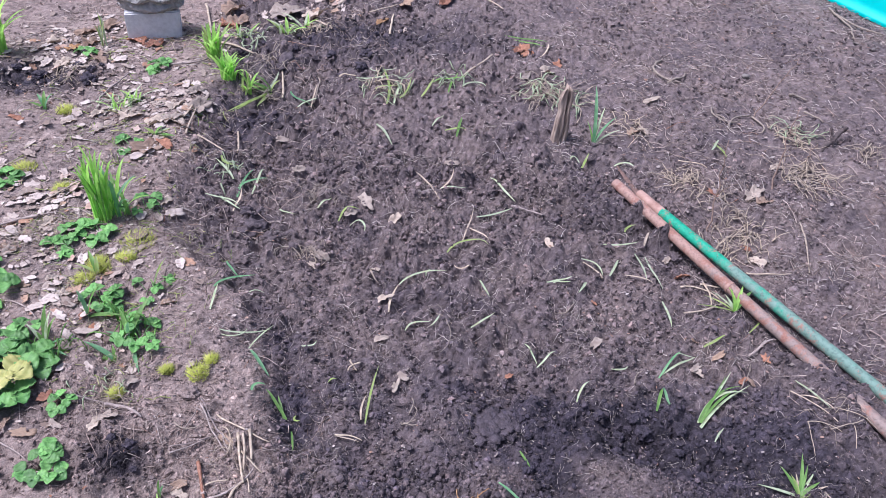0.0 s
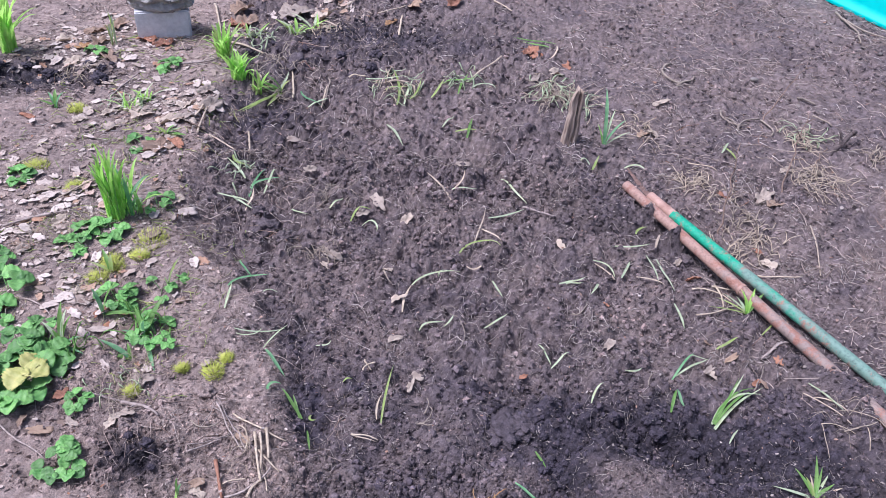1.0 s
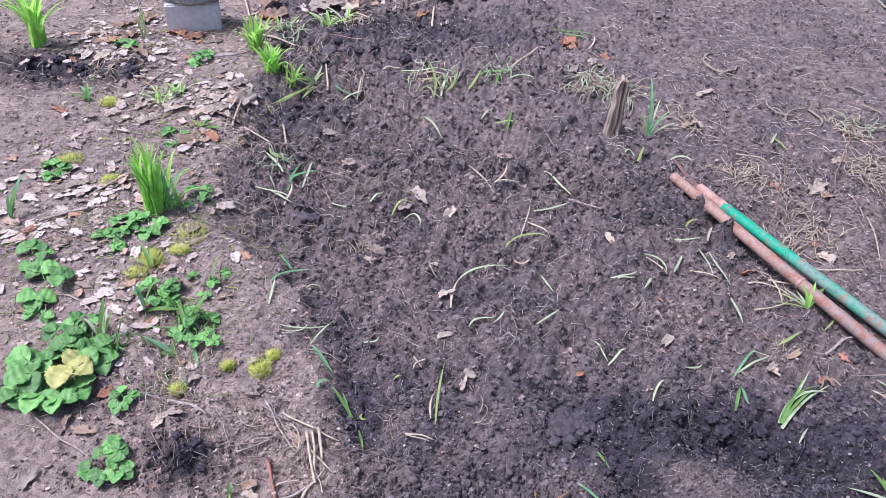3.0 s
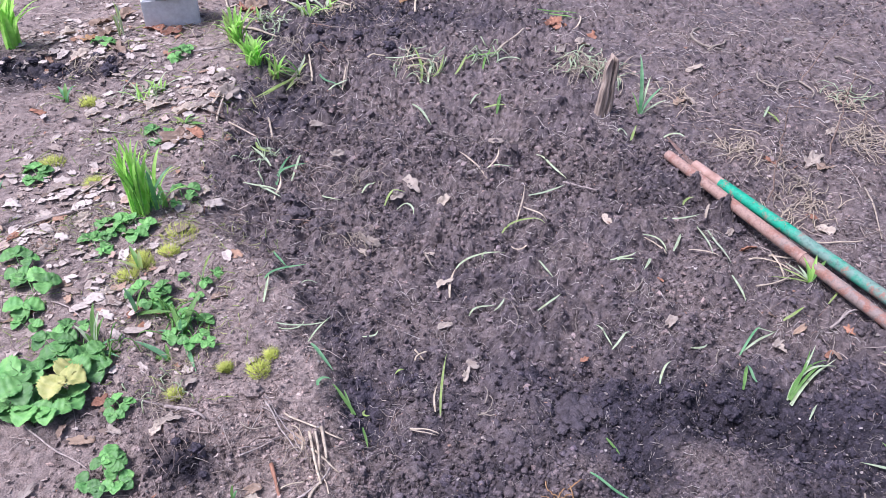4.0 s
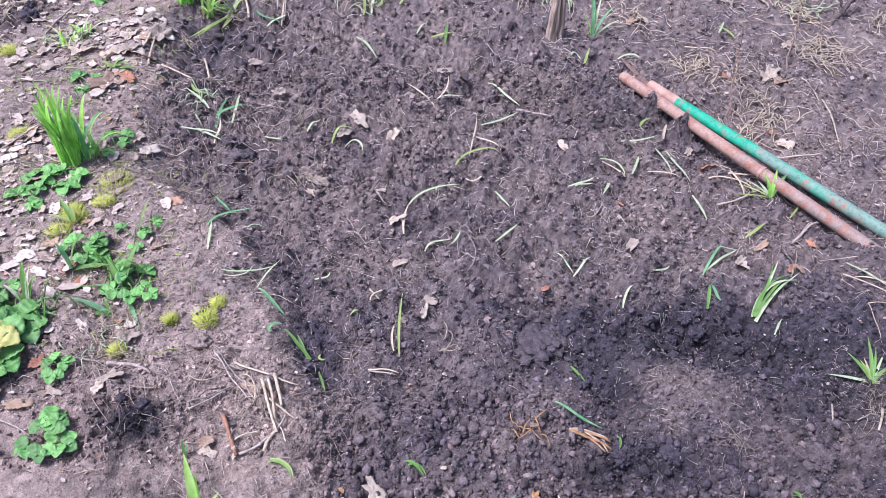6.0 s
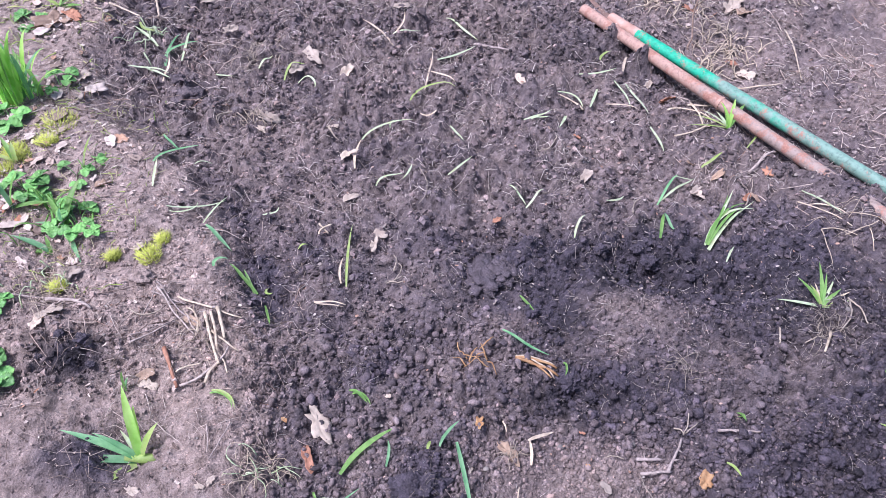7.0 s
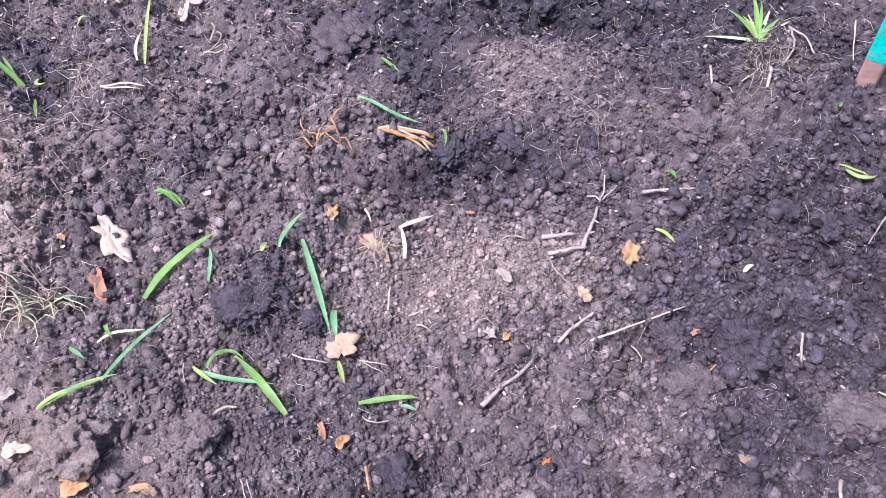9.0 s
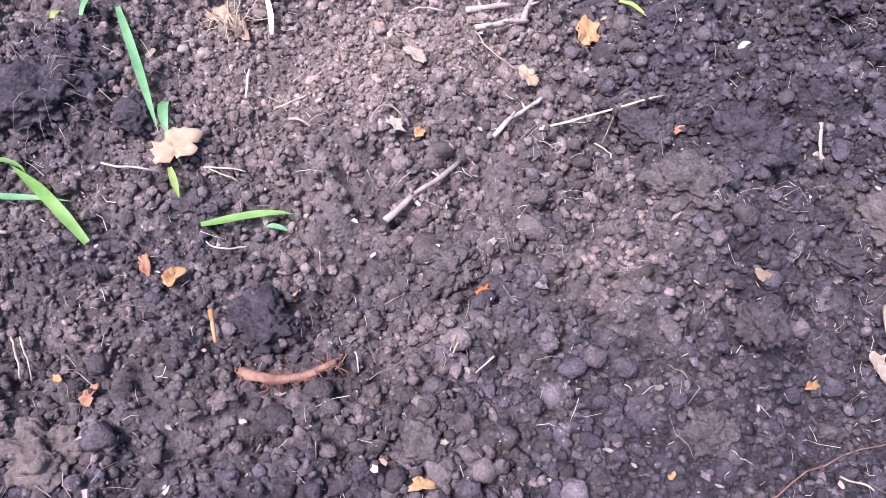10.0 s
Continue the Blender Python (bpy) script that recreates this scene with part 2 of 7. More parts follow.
def plain_material(name, low, high, scale=60, rough=0.8, spec=0.3, relief=0.0005, vary=0.0, through=0.0, faded=None):
    """A surface that runs from one colour to the other in spots, and differs a little from thing to thing."""
    m, nt, b = material(name, rough, spec)
    col = ramp(nt, noise_node(nt, scale, 5, 0.6), [(0.3, low), (0.72, high)])
    if faded:
        col = mix(nt, ramp(nt, noise_node(nt, 55, 4, 0.65), [(0.48, (0, 0, 0)), (0.66, (0.9, 0.9, 0.9))]), col, faded)
    if vary:
        info = nt.nodes.new("ShaderNodeObjectInfo")
        k = 1 - vary
        col = mix(nt, 1.0, col, ramp(nt, info.outputs["Random"], [(0.0, (k, k, k)), (1.0, (1 + vary, 1 + vary, 1 + vary * 0.6))]), "MULTIPLY")
    nt.links.new(col, b.inputs["Base Color"])
    if relief:
        bump(nt, b, noise_node(nt, scale * 6, 4, 0.65), 0.7, relief)
    if through:
        t = nt.nodes.new("ShaderNodeBsdfTranslucent")
        nt.links.new(col, t.inputs["Color"])
        s = nt.nodes.new("ShaderNodeMixShader")
        s.inputs[0].default_value = through
        nt.links.new(b.outputs[0], s.inputs[1])
        nt.links.new(t.outputs[0], s.inputs[2])
        nt.links.new(s.outputs[0], nt.nodes["Material Output"].inputs["Surface"])
    return m


def strewn_material(name, stops):
    """For one mesh of many scraps: each scrap takes its own colour, with spots."""
    m, nt, b = material(name, 0.8, 0.2)
    geo = nt.nodes.new("ShaderNodeNewGeometry")
    col = ramp(nt, geo.outputs["Random Per Island"], stops)
    col = mix(nt, 0.6, col, ramp(nt, noise_node(nt, 130, 4, 0.6), [(0.3, (0.5, 0.5, 0.5)), (0.7, (1, 1, 1))]), "MULTIPLY")
    nt.links.new(col, b.inputs["Base Color"])
    return m


SOIL, CRUMB = soil_material("soil", False), soil_material("crumbly_soil", True)
FADED = (0.40, 0.42, 0.24)
FRESH = plain_material("bright_green", (0.40, 0.72, 0.12), (0.60, 0.90, 0.26), 40, 0.45, 0.4, 0.0002, 0.12, 0.6)
GREEN = plain_material("fresh_green", (0.17, 0.35, 0.08), (0.35, 0.57, 0.18), 40, 0.45, 0.4, 0.0002, 0.15, 0.6)
BLUEGREEN = plain_material("blue_green", (0.13, 0.34, 0.15), (0.32, 0.56, 0.29), 40, 0.5, 0.4, 0.0002, 0.15, 0.5)
LIME = plain_material("yellow_green", (0.29, 0.42, 0.10), (0.48, 0.59, 0.20), 50, 0.5, 0.4, 0.0002, 0.15, 0.5, FADED)
WILTED = plain_material("wilted_green", (0.35, 0.43, 0.25), (0.57, 0.64, 0.45), 60, 0.7, 0.3, 0.0003, 0.15, 0.3, FADED)
BERRY = plain_material("strawberry_green", (0.13, 0.33, 0.09), (0.27, 0.49, 0.16), 45, 0.5, 0.4, 0.0005, 0.35, 0.35)
BERRY_OLD = plain_material("strawberry_yellowed", (0.34, 0.36, 0.10), (0.54, 0.50, 0.18), 60, 0.55, 0.4, 0.0004, 0.1, 0.2)
MOSS = plain_material("moss_green", (0.34, 0.39, 0.06), (0.60, 0.61, 0.16), 90, 0.8, 0.2, 0.0, 0.1, 0.2)
STRAW = plain_material("dry_straw", (0.29, 0.225, 0.165), (0.54, 0.445, 0.345), 80, 0.75, 0.3, 0.0004, 0.2)
ROOT_RED = plain_material("reddish_root", (0.15, 0.075, 0.055), (0.31, 0.175, 0.135), 160, 0.9, 0.15, 0.0015)
DARK_RUST = plain_material("dark_rust", (0.10, 0.065, 0.055), (0.24, 0.155, 0.125), 60, 0.9, 0.15, 0.001)
ROOT = plain_material("pale_root", (0.20, 0.16, 0.13), (0.38, 0.32, 0.265), 90, 0.85, 0.2, 0.0004, 0.2)
HAIR = strewn_material("root_hair", [(0.0, (0.14, 0.11, 0.095)), (0.4, (0.32, 0.265, 0.225)), (0.75, (0.54, 0.465, 0.41)), (1.0, (0.74, 0.66, 0.59))])
TWIG = plain_material("grey_twig_bark", (0.20, 0.16, 0.145), (0.43, 0.355, 0.33), 120, 0.85, 0.2, 0.0008, 0.2)
LEAF = plain_material("dry_leaf_beige", (0.30, 0.20, 0.145), (0.50, 0.37, 0.28), 45, 0.75, 0.25, 0.0008, 0.2, 0.3)
LEAF_GREY = plain_material("dry_leaf_pale", (0.38, 0.305, 0.255), (0.62, 0.52, 0.44), 45, 0.8, 0.2, 0.0008, 0.2, 0.3)
LEAF_RUST = plain_material("dry_leaf_rust", (0.24, 0.11, 0.07), (0.48, 0.25, 0.17), 45, 0.75, 0.25, 0.0008, 0.2, 0.25)
AMBER = plain_material("amber_leaf", (0.27, 0.13, 0.055), (0.45, 0.29, 0.15), 70, 0.7, 0.3, 0.0006, 0.1, 0.1)
ORANGE = plain_material("orange_bit", (0.50, 0.085, 0.012), (0.62, 0.15, 0.025), 80, 0.6, 0.4, 0.0005)
WHITE = plain_material("bleached_chip", (0.19, 0.155, 0.13), (0.32, 0.265, 0.225), 60, 0.7, 0.3, 0.0004, 0.1)
STONE = plain_material("grey_stone", (0.20, 0.185, 0.175), (0.44, 0.415, 0.39), 35, 0.9, 0.3, 0.003)
PEBBLE = plain_material("pebble", (0.10, 0.088, 0.084), (0.23, 0.20, 0.19), 70, 0.8, 0.3, 0.0008, 0.25)


# ---- mesh helpers ----
def mesh(name, verts, faces, mat=None, smooth=True, flat=False):
    me = bpy.data.meshes.new(name)
    me.from_pydata([tuple(v) for v in verts], [], faces)
    if smooth:
        me.polygons.foreach_set("use_smooth", [True] * len(me.polygons))
    if mat:
        me.materials.append(mat)
    return me


def part(name, shape, mat, parent, label=""):
    """One mesh object under a thing or a part."""
    ob = new(name, mesh(name, *shape, mat))
    ob.parent = parent
    return tagged(ob, label)


def thing(name, shape, mat, label, category, group="", kind="", at=None):
    ob = new(name, mesh(name, *shape, mat))
    if at is not None:
        ob.location = at
    return tagged(ob, label, category, group, kind)


def base(name, x, y, label, category, group="", z=0.0):
    e = new(name)
    e.empty_display_size = 0.02
    e.location = (x, y, ground_z(x, y) + z)
    return tagged(e, label, category, group)


def ground_z(x, y):
    return float(resting_z(x, y))


def tube(points, radii, sides=6, flat=1.0):
    """A closed tube along the points; flat below 1 presses it."""
    pts = [Vector(p) for p in points]
    verts, faces, n = [], [], len(pts)
    for i, p in enumerate(pts):
        d = (pts[min(i + 1, n - 1)] - pts[max(i - 1, 0)]).normalized()
        side = d.cross(Vector((0, 0, 1)))
        side = side.normalized() if side.length > 1e-3 else Vector((1, 0, 0))
        up = side.cross(d)
        for k in range(sides):
            a = 2 * math.pi * k / sides
            verts.append(p + radii[i] * (side * math.cos(a) + up * math.sin(a) * flat))
    for i in range(n - 1):
        for k in range(sides):
            a, b = i * sides + k, i * sides + (k + 1) % sides
            faces.append((a, b, b + sides, a + sides))
    faces += [tuple(range(sides))[::-1], tuple(range((n - 1) * sides, n * sides))]
    return verts, faces


def joined(*shapes):
    verts, faces = [], []
    for v, f in shapes:
        k = len(verts)
        verts += list(v)
        faces += [tuple(i + k for i in face) for face in f]
    return verts, faces


def ribbon(points, width, fold=0.35, taper=0.75, root=0.6):
    """A grass blade along the points: a folded strip, pointed at its end."""
    pts = [Vector(p) for p in points]
    verts, faces, n = [], [], len(pts)
    for i, p in enumerate(pts):
        s = i / (n - 1)
        d = (pts[min(i + 1, n - 1)] - pts[max(i - 1, 0)]).normalized()
        side = d.cross(Vector((0, 0, 1)))
        side = side.normalized() if side.length > 1e-3 else Vector((1, 0, 0))
        up = side.cross(d)
        w = 0.5 * width * (root + (1 - root) * min(1, s / 0.25)) * (1 if s < taper else max(0.04, ((1 - s) / (1 - taper)) ** 0.7))
        verts += [p - side * w + up * w * fold, p, p + side * w + up * w * fold]
    for i in range(n - 1):
        for k in (0, 1):
            a = 3 * i + k
            faces.append((a, a + 1, a + 4, a + 3))
    return verts, faces


def cover(x, y):
    """How thick loose crumbs lie: 1 in the dug bed, little on trodden ground."""
    return float(np.clip(1.15 - 0.95 * trodden(x, y) - 0.6 * beyond(x, y), 0.1, 1.0))


def arc(x, y, heading, length, bend, n=9, z=None, lift=0.0, arch=0.0, wobble=0.0, seed=0):
    """Points of a bow that starts at (x, y), lies on the ground and turns by `bend` degrees along its way."""
    step, pts, px, py = length / (n - 1), [], x, y
    rnd = random.Random(seed)
    for i in range(n):
        s = i / (n - 1)
        zz = (ground_z(px, py) if z is None else z) + lift * s + 4 * arch * s * (1 - s) + 0.003
        pts.append((px, py, zz + 0.004 * cover(px, py)))
        a = radians(heading + bend * ((i + 0.5) / (n - 1)) + wobble * rnd.uniform(-1, 1))
        px, py = px + step * math.cos(a), py + step * math.sin(a)
    return pts


def eased(pts, w=0.55):
    """Stiff things bridge the hollows: heights drawn towards the straight line between the ends, never below ground."""
    z0, z1, n = pts[0][2], pts[-1][2], len(pts)
    for turn in range(3):
        pts = [pts[0]] + [(b[0], b[1], 0.25 * a[2] + 0.5 * b[2] + 0.25 * c[2]) for a, b, c in zip(pts, pts[1:], pts[2:])] + [pts[-1]]
    return [(x, y, max(z, z * (1 - w) + w * (z0 + (z1 - z0) * i / (n - 1)))) for i, (x, y, z) in enumerate(pts)]


# ---- the ground ----
def steps(*spans):
    out = []
    for a, b, d in spans:
        out += list(np.arange(a, b - 1e-6, d))
    return np.array(out + [spans[-1][1]])


def make_ground():
    xs = steps((-60, -10, 10), (-10, -3, 0.5), (-3, -1.9, 0.03), (-1.9, -1.0, 0.012), (-1.0, -0.4, 0.006), (-0.4, 1.0, 0.0052), (1.0, 1.4, 0.006), (1.4, 2.6, 0.012), (2.6, 3.5, 0.05), (3.5, 10, 0.5), (10, 60, 10))
    ys = steps((-60, -10, 10), (-10, -1, 0.5), (-1, 0.15, 0.05), (0.15, 1.1, 0.0045), (1.1, 1.7, 0.005), (1.7, 2.5, 0.007), (2.5, 3.4, 0.011), (3.4, 4.4, 0.018), (4.4, 6, 0.08), (6, 12, 0.5), (12, 60, 8))
    gx, gy = np.meshgrid(xs, ys)
    gz = height(gx, gy)
    nx, ny = len(xs), len(ys)
    co = np.stack([gx, gy, gz], -1).reshape(-1, 3).astype(np.float32)
    i = np.arange(nx * ny).reshape(ny, nx)
    quads = np.stack([i[:-1, :-1], i[:-1, 1:], i[1:, 1:], i[1:, :-1]], -1).reshape(-1, 4)
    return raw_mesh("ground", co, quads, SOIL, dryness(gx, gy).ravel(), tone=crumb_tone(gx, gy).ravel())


def raw_mesh(name, co, faces, mat, dry=None, smooth=True, tone=None):
    me = bpy.data.meshes.new(name)
    k = faces.shape[1]
    me.vertices.add(len(co))
    me.vertices.foreach_set("co", np.ascontiguousarray(co, np.float32).ravel())
    me.loops.add(faces.size)
    me.loops.foreach_set("vertex_index", faces.ravel().astype(np.int32))
    me.polygons.add(len(faces))
    me.polygons.foreach_set("loop_start", np.arange(0, faces.size, k, dtype=np.int32))
    me.polygons.foreach_set("loop_total", np.full(len(faces), k, np.int32))
    me.update(calc_edges=True)
    me.polygons.foreach_set("use_smooth", np.full(len(faces), smooth, bool))
    for key, values in (("dry", dry), ("tone", tone)):
        if values is not None:
            me.attributes.new(key, "FLOAT", "POINT").data.foreach_set("value", np.ascontiguousarray(values, np.float32))
    me.materials.append(mat)
    return me


ground = tagged(new("ground", make_ground()), "dark crumbly garden soil, dug over, with a trodden drier path", "soil", kind="structure")


def split(verts, tris):
    """Each triangle in four, the new corners drawn out to the sphere."""
    verts, at, out = [tuple(v) for v in verts], {}, []
    for a, b, c in tris:
        mid = []
        for p, q in ((a, b), (b, c), (c, a)):
            key = (min(p, q), max(p, q))
            if key not in at:
                m = np.add(verts[p], verts[q])
                at[key] = len(verts)
                verts.append(tuple(m / np.linalg.norm(m)))
            mid.append(at[key])
        x, y, z = mid
        out += [(a, x, z), (x, b, y), (z, y, c), (x, y, z)]
    return np.array(verts), np.array(out)


def lumps(count, x0, x1, y0, y1, small, large, seed, even=0.25, sink=0.3, power=3.2, fine=False, blunt=True):
    """Loose crumbs of soil lying on the ground, thick where it is rough and thin where it is trodden."""
    rs = np.random.RandomState(seed)
    x, y = rs.uniform(x0, x1, count * 4), rs.uniform(y0, y1, count * 4)
    want = np.clip(roughness(x, y) * (0.5 + 0.5 * smooth_noise(x, y, 0.06, 21) + 0.4 * smooth_noise(x, y, 0.2, 22)) + even * 0.3, 0.03, 1)
    keep = rs.rand(count * 4) < want
    x, y = x[keep][:count], y[keep][:count]
    n = len(x)
    r = small + (large - small) * rs.rand(n) ** power * np.clip(roughness(x, y), 0.4, 1)
    t = (1 + 5 ** 0.5) / 2
    ico = np.array([(-1, t, 0), (1, t, 0), (-1, -t, 0), (1, -t, 0), (0, -1, t), (0, 1, t), (0, -1, -t), (0, 1, -t), (t, 0, -1), (t, 0, 1), (-t, 0, -1), (-t, 0, 1)]) / (1 + t * t) ** 0.5
    tri = np.array([(0, 11, 5), (0, 5, 1), (0, 1, 7), (0, 7, 10), (0, 10, 11), (1, 5, 9), (5, 11, 4), (11, 10, 2), (10, 7, 6), (7, 1, 8),
                    (3, 9, 4), (3, 4, 2), (3, 2, 6), (3, 6, 8), (3, 8, 9), (4, 9, 5), (2, 4, 11), (6, 2, 10), (8, 6, 7), (9, 8, 1)])
    if fine:
        ico, tri = split(ico, tri)
    tri = tri[ico[tri].mean(1)[:, 2] > -0.4]
    k = len(ico)
    rough = np.ones((n, k))
    for f, amp in ((1.3, 0.28), (2.9, 0.20), (6.0, 0.14)):
        d = rs.normal(0, f, (n, 3))
        e = rs.normal(0, f, (n, 3))
        rough += amp * np.sin(ico @ d.T + rs.uniform(0, 6.28, n)).T * np.cos(ico @ e.T).T
    v = ico[None] * (rough * rs.uniform(0.86 if blunt else 0.55, 1.12 if blunt else 1.30, (n, k)))[..., None] * rs.uniform(0.6, 1.35, (n, 1, 3)) * np.array([1, 1, 0.85])
    a = rs.uniform(0, 6.283, n)
    c, s = np.cos(a)[:, None], np.sin(a)[:, None]
    v = np.stack([v[..., 0] * c - v[..., 1] * s, v[..., 0] * s + v[..., 1] * c, v[..., 2]], -1) * r[:, None, None]
    v += np.stack([x, y, soil_z(x, y) + r * (0.75 - 2.1 * sink * rs.rand(n))], -1)[:, None]
    faces = (tri[None] + k * np.arange(n)[:, None, None]).reshape(-1, 3)
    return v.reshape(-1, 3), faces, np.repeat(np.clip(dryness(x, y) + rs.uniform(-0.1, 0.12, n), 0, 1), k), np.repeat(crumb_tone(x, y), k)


def crumbs(name, label, *args, **kw):
    co, faces, dry, tone = lumps(*args, **kw)
    return tagged(new(name, raw_mesh(name, co, faces, CRUMB, dry, kw.get("blunt", True), tone)), label, "soil", kind="stuff")


crumbs("soil_crumbs", "large rounded crumbs of loose damp soil", 3600, -0.3, 1.05, 0.15, 1.1, 0.0035, 0.0100, 31, even=0.5, power=2.6, fine=True)
crumbs("soil_crumbs", "rounded dark crumbs of loose soil lying close together", 32000, -0.12, 0.90, 0.15, 0.82, 0.0015, 0.0052, 37, even=2.6, power=1.9, sink=0.16)
crumbs("soil_crumbs", "dark crumbs of loose damp soil", 8000, -0.3, 1.05, 0.6, 1.1, 0.0020, 0.0055, 36, even=1.2, power=1.6)
crumbs("soil_crumbs", "tiny dark crumbs of loose damp soil", 8000, -0.5, 1.1, 0.15, 1.15, 0.0010, 0.0030, 34, even=2.0, power=1.4)
crumbs("soil_crumbs", "dark crumbs of loose dug soil", 26000, -0.9, 1.4, 0.95, 2.4, 0.0020, 0.0085, 32, even=1.3, power=2.4, sink=0.24, blunt=False)
crumbs("soil_crumbs", "tiny crumbs of dry soil", 8000, -1.7, 1.7, 0.8, 2.8, 0.0012, 0.0045, 35, even=3.4, power=1.6, blunt=False)
crumbs("soil_crumbs", "loose soil crumbs on the far part of the bed", 14000, -2.2, 2.4, 2.2, 4.2, 0.003, 0.014, 33, even=0.9, power=2.4, sink=0.30, blunt=False)
crumbs("soil_crumbs", "small dry crumbs of soil on the path", 6000, -0.8, -0.05, 0.45, 1.45, 0.0011, 0.0050, 38, even=4.0, power=2.4, blunt=False)


def hairs(count, x0, x1, y0, y1, short, long, thick, seed):
    """Fine pale roots and straw bits strewn over the soil."""
    rs = np.random.RandomState(seed)
    x, y = rs.uniform(x0, x1, count * 4), rs.uniform(y0, y1, count * 4)
    keep = rs.rand(count * 4) < 0.16 + 0.9 * np.maximum(0, smooth_noise(x, y, 0.10, 23) + 0.7 * smooth_noise(x, y, 0.035, 24)) ** 1.3
    x, y = x[keep][:count], y[keep][:count]
    n, m = len(x), 3
    length = short + (long - short) * rs.rand(n) ** 2.5
    head, bend = rs.uniform(0, 6.283, n), rs.normal(0, 0.45, n)
    arch = length * np.abs(rs.normal(0, 0.10, n))
    lie = 0.000 + 0.004 * rs.rand(n) * np.clip(1.1 - trodden(x, y), 0, 1)
    px, py, rings = x.copy(), y.copy(), []
    r = thick * rs.uniform(0.5, 1.3, n)
    for k in range(m):
        s = k / (m - 1)
        z = resting_z(px, py) + lie + 4 * arch * s * (1 - s) + 0.003 * rs.rand(n)
        h = head + bend * k
        rr = r * (1.0 - 0.6 * s)
        for ang in (90, 210, 330):
            ca, sa = math.cos(radians(ang)), math.sin(radians(ang))
            rings.append(np.stack([px - np.sin(h) * ca * rr, py + np.cos(h) * ca * rr, z + sa * rr], -1))
        px, py = px + np.cos(h) * length / (m - 1), py + np.sin(h) * length / (m - 1)
    co = np.stack(rings, 1)
    quads = [(3 * k + j, 3 * k + (j + 1) % 3, 3 * k + 3 + (j + 1) % 3, 3 * k + 3 + j) for k in range(m - 1) for j in range(3)]
    faces = (np.array(quads)[None] + 3 * m * np.arange(n)[:, None, None]).reshape(-1, 4)
    return co.reshape(-1, 3), faces


for span in ((4200, -0.45, 1.1, 0.15, 1.1, 0.003, 0.026, 0.00038, 41), (3500, -0.6, 1.3, 0.95, 1.5, 0.004, 0.034, 0.0005, 46), (8000, -1.2, 1.5, 1.45, 2.4, 0.004, 0.046, 0.0009, 42), (6500, -2.2, 2.4, 2.3, 4.2, 0.008, 0.07, 0.0014, 43)):
    tagged(new("root_hairs", raw_mesh("root_hairs", *hairs(*span), HAIR)), "fine pale root hairs strewn over the soil", "roots", kind="stuff")


# ---- kinds of things ----
BLADE_LABEL = {"G": "fresh green grass blade lying on the dark soil", "B": "blue-green bulb leaf lying wilted on the soil", "L": "yellow-green grass blade lying on the soil",
               "W": "wilted pale green grass blade lying on the soil", "S": "dry beige grass blade lying on the soil"}
BLADE_MAT = {"G": GREEN, "B": BLUEGREEN, "L": LIME, "W": WILTED, "S": STRAW, "F": FRESH}


def blade(x, y, heading, length, bend, width, tone, arch=0.004):
    pts = eased(arc(x, y, heading, length, bend, 9, None, 0.004, arch), 0.6)
    return thing("grass_cutting", ribbon(pts, width, 0.4, 0.6), BLADE_MAT[tone], BLADE_LABEL[tone], "grass cutting", "grass cuttings on the bed")


TWIG_LABEL = {"t": ("twig", "thin grey-brown dry twig lying on the soil", TWIG), "s": ("straw_stalk", "dry beige straw stalk lying on the soil", STRAW),
              "r": ("root_piece", "pale thin torn root lying on the soil", ROOT), "w": ("wood_chip", "bleached whitish sliver of wood on the soil", WHITE),
              "a": ("bark_sliver", "orange-brown sliver of bark on the soil", AMBER), "g": ("straw_stalk", "pale withered grass", WILTED), "f": ("straw_stalk", "green grass", GREEN), "c": ("twig", "smooth reddish-brown dry stick lying on the path", LEAF_RUST), "k": ("root_piece", "rusty red fibrous root lying in the soil", ROOT_RED)}


def twig(x, y, heading, length, bend, width, tone, seed=0):
    name, label, mat = TWIG_LABEL[tone]
    n = 10
    pts = eased(arc(x, y, heading, length, bend, n, None, 0.0, 0.002, (8 if tone == "t" else 13) if tone in "trk" else 4, seed), 0.8)
    pts = [(a, b, c + 0.3 * width) for a, b, c in pts]
    rnd = random.Random(seed)
    radii = [0.5 * width * (1.0 - 0.35 * i / (n - 1)) * rnd.uniform(0.85, 1.15) for i in range(n)]
    shape = tube(pts, radii, 7, 0.55 if tone in "sw" else 1.0)
    if tone == "t" and width > 0.003:
        for k in (3, 6):
            p = Vector(pts[k])
            q = p + Vector((rnd.uniform(-1, 1), rnd.uniform(-1, 1), 0.3)).normalized() * width * 1.6
            shape = joined(shape, tube([p, (p + q) / 2, q], [0.3 * width, 0.25 * width, 0.12 * width], 5))
    if tone == "k" and width > 0.004:
        for _ in range(70):
            p = Vector(rnd.choice(pts)) + Vector((rnd.uniform(-1, 1), rnd.uniform(-1, 1), rnd.uniform(-0.3, 0.6))) * width * 0.5
            q = p + Vector((rnd.uniform(-1, 1), rnd.uniform(-1, 1), rnd.uniform(-0.4, 0.3))) * width * rnd.uniform(0.4, 1.3)
            shape = joined(shape, tube([p, (p + q) / 2 + Vector((rnd.uniform(-1, 1), rnd.uniform(-1, 1), 0.3)) * width * 0.4, q], [0.0005, 0.0004, 0.0002], 4))
    return thing(name, shape, mat, label, name.replace("_", " ").split()[0] if tone != "s" else "straw", "twigs and straws on the soil")


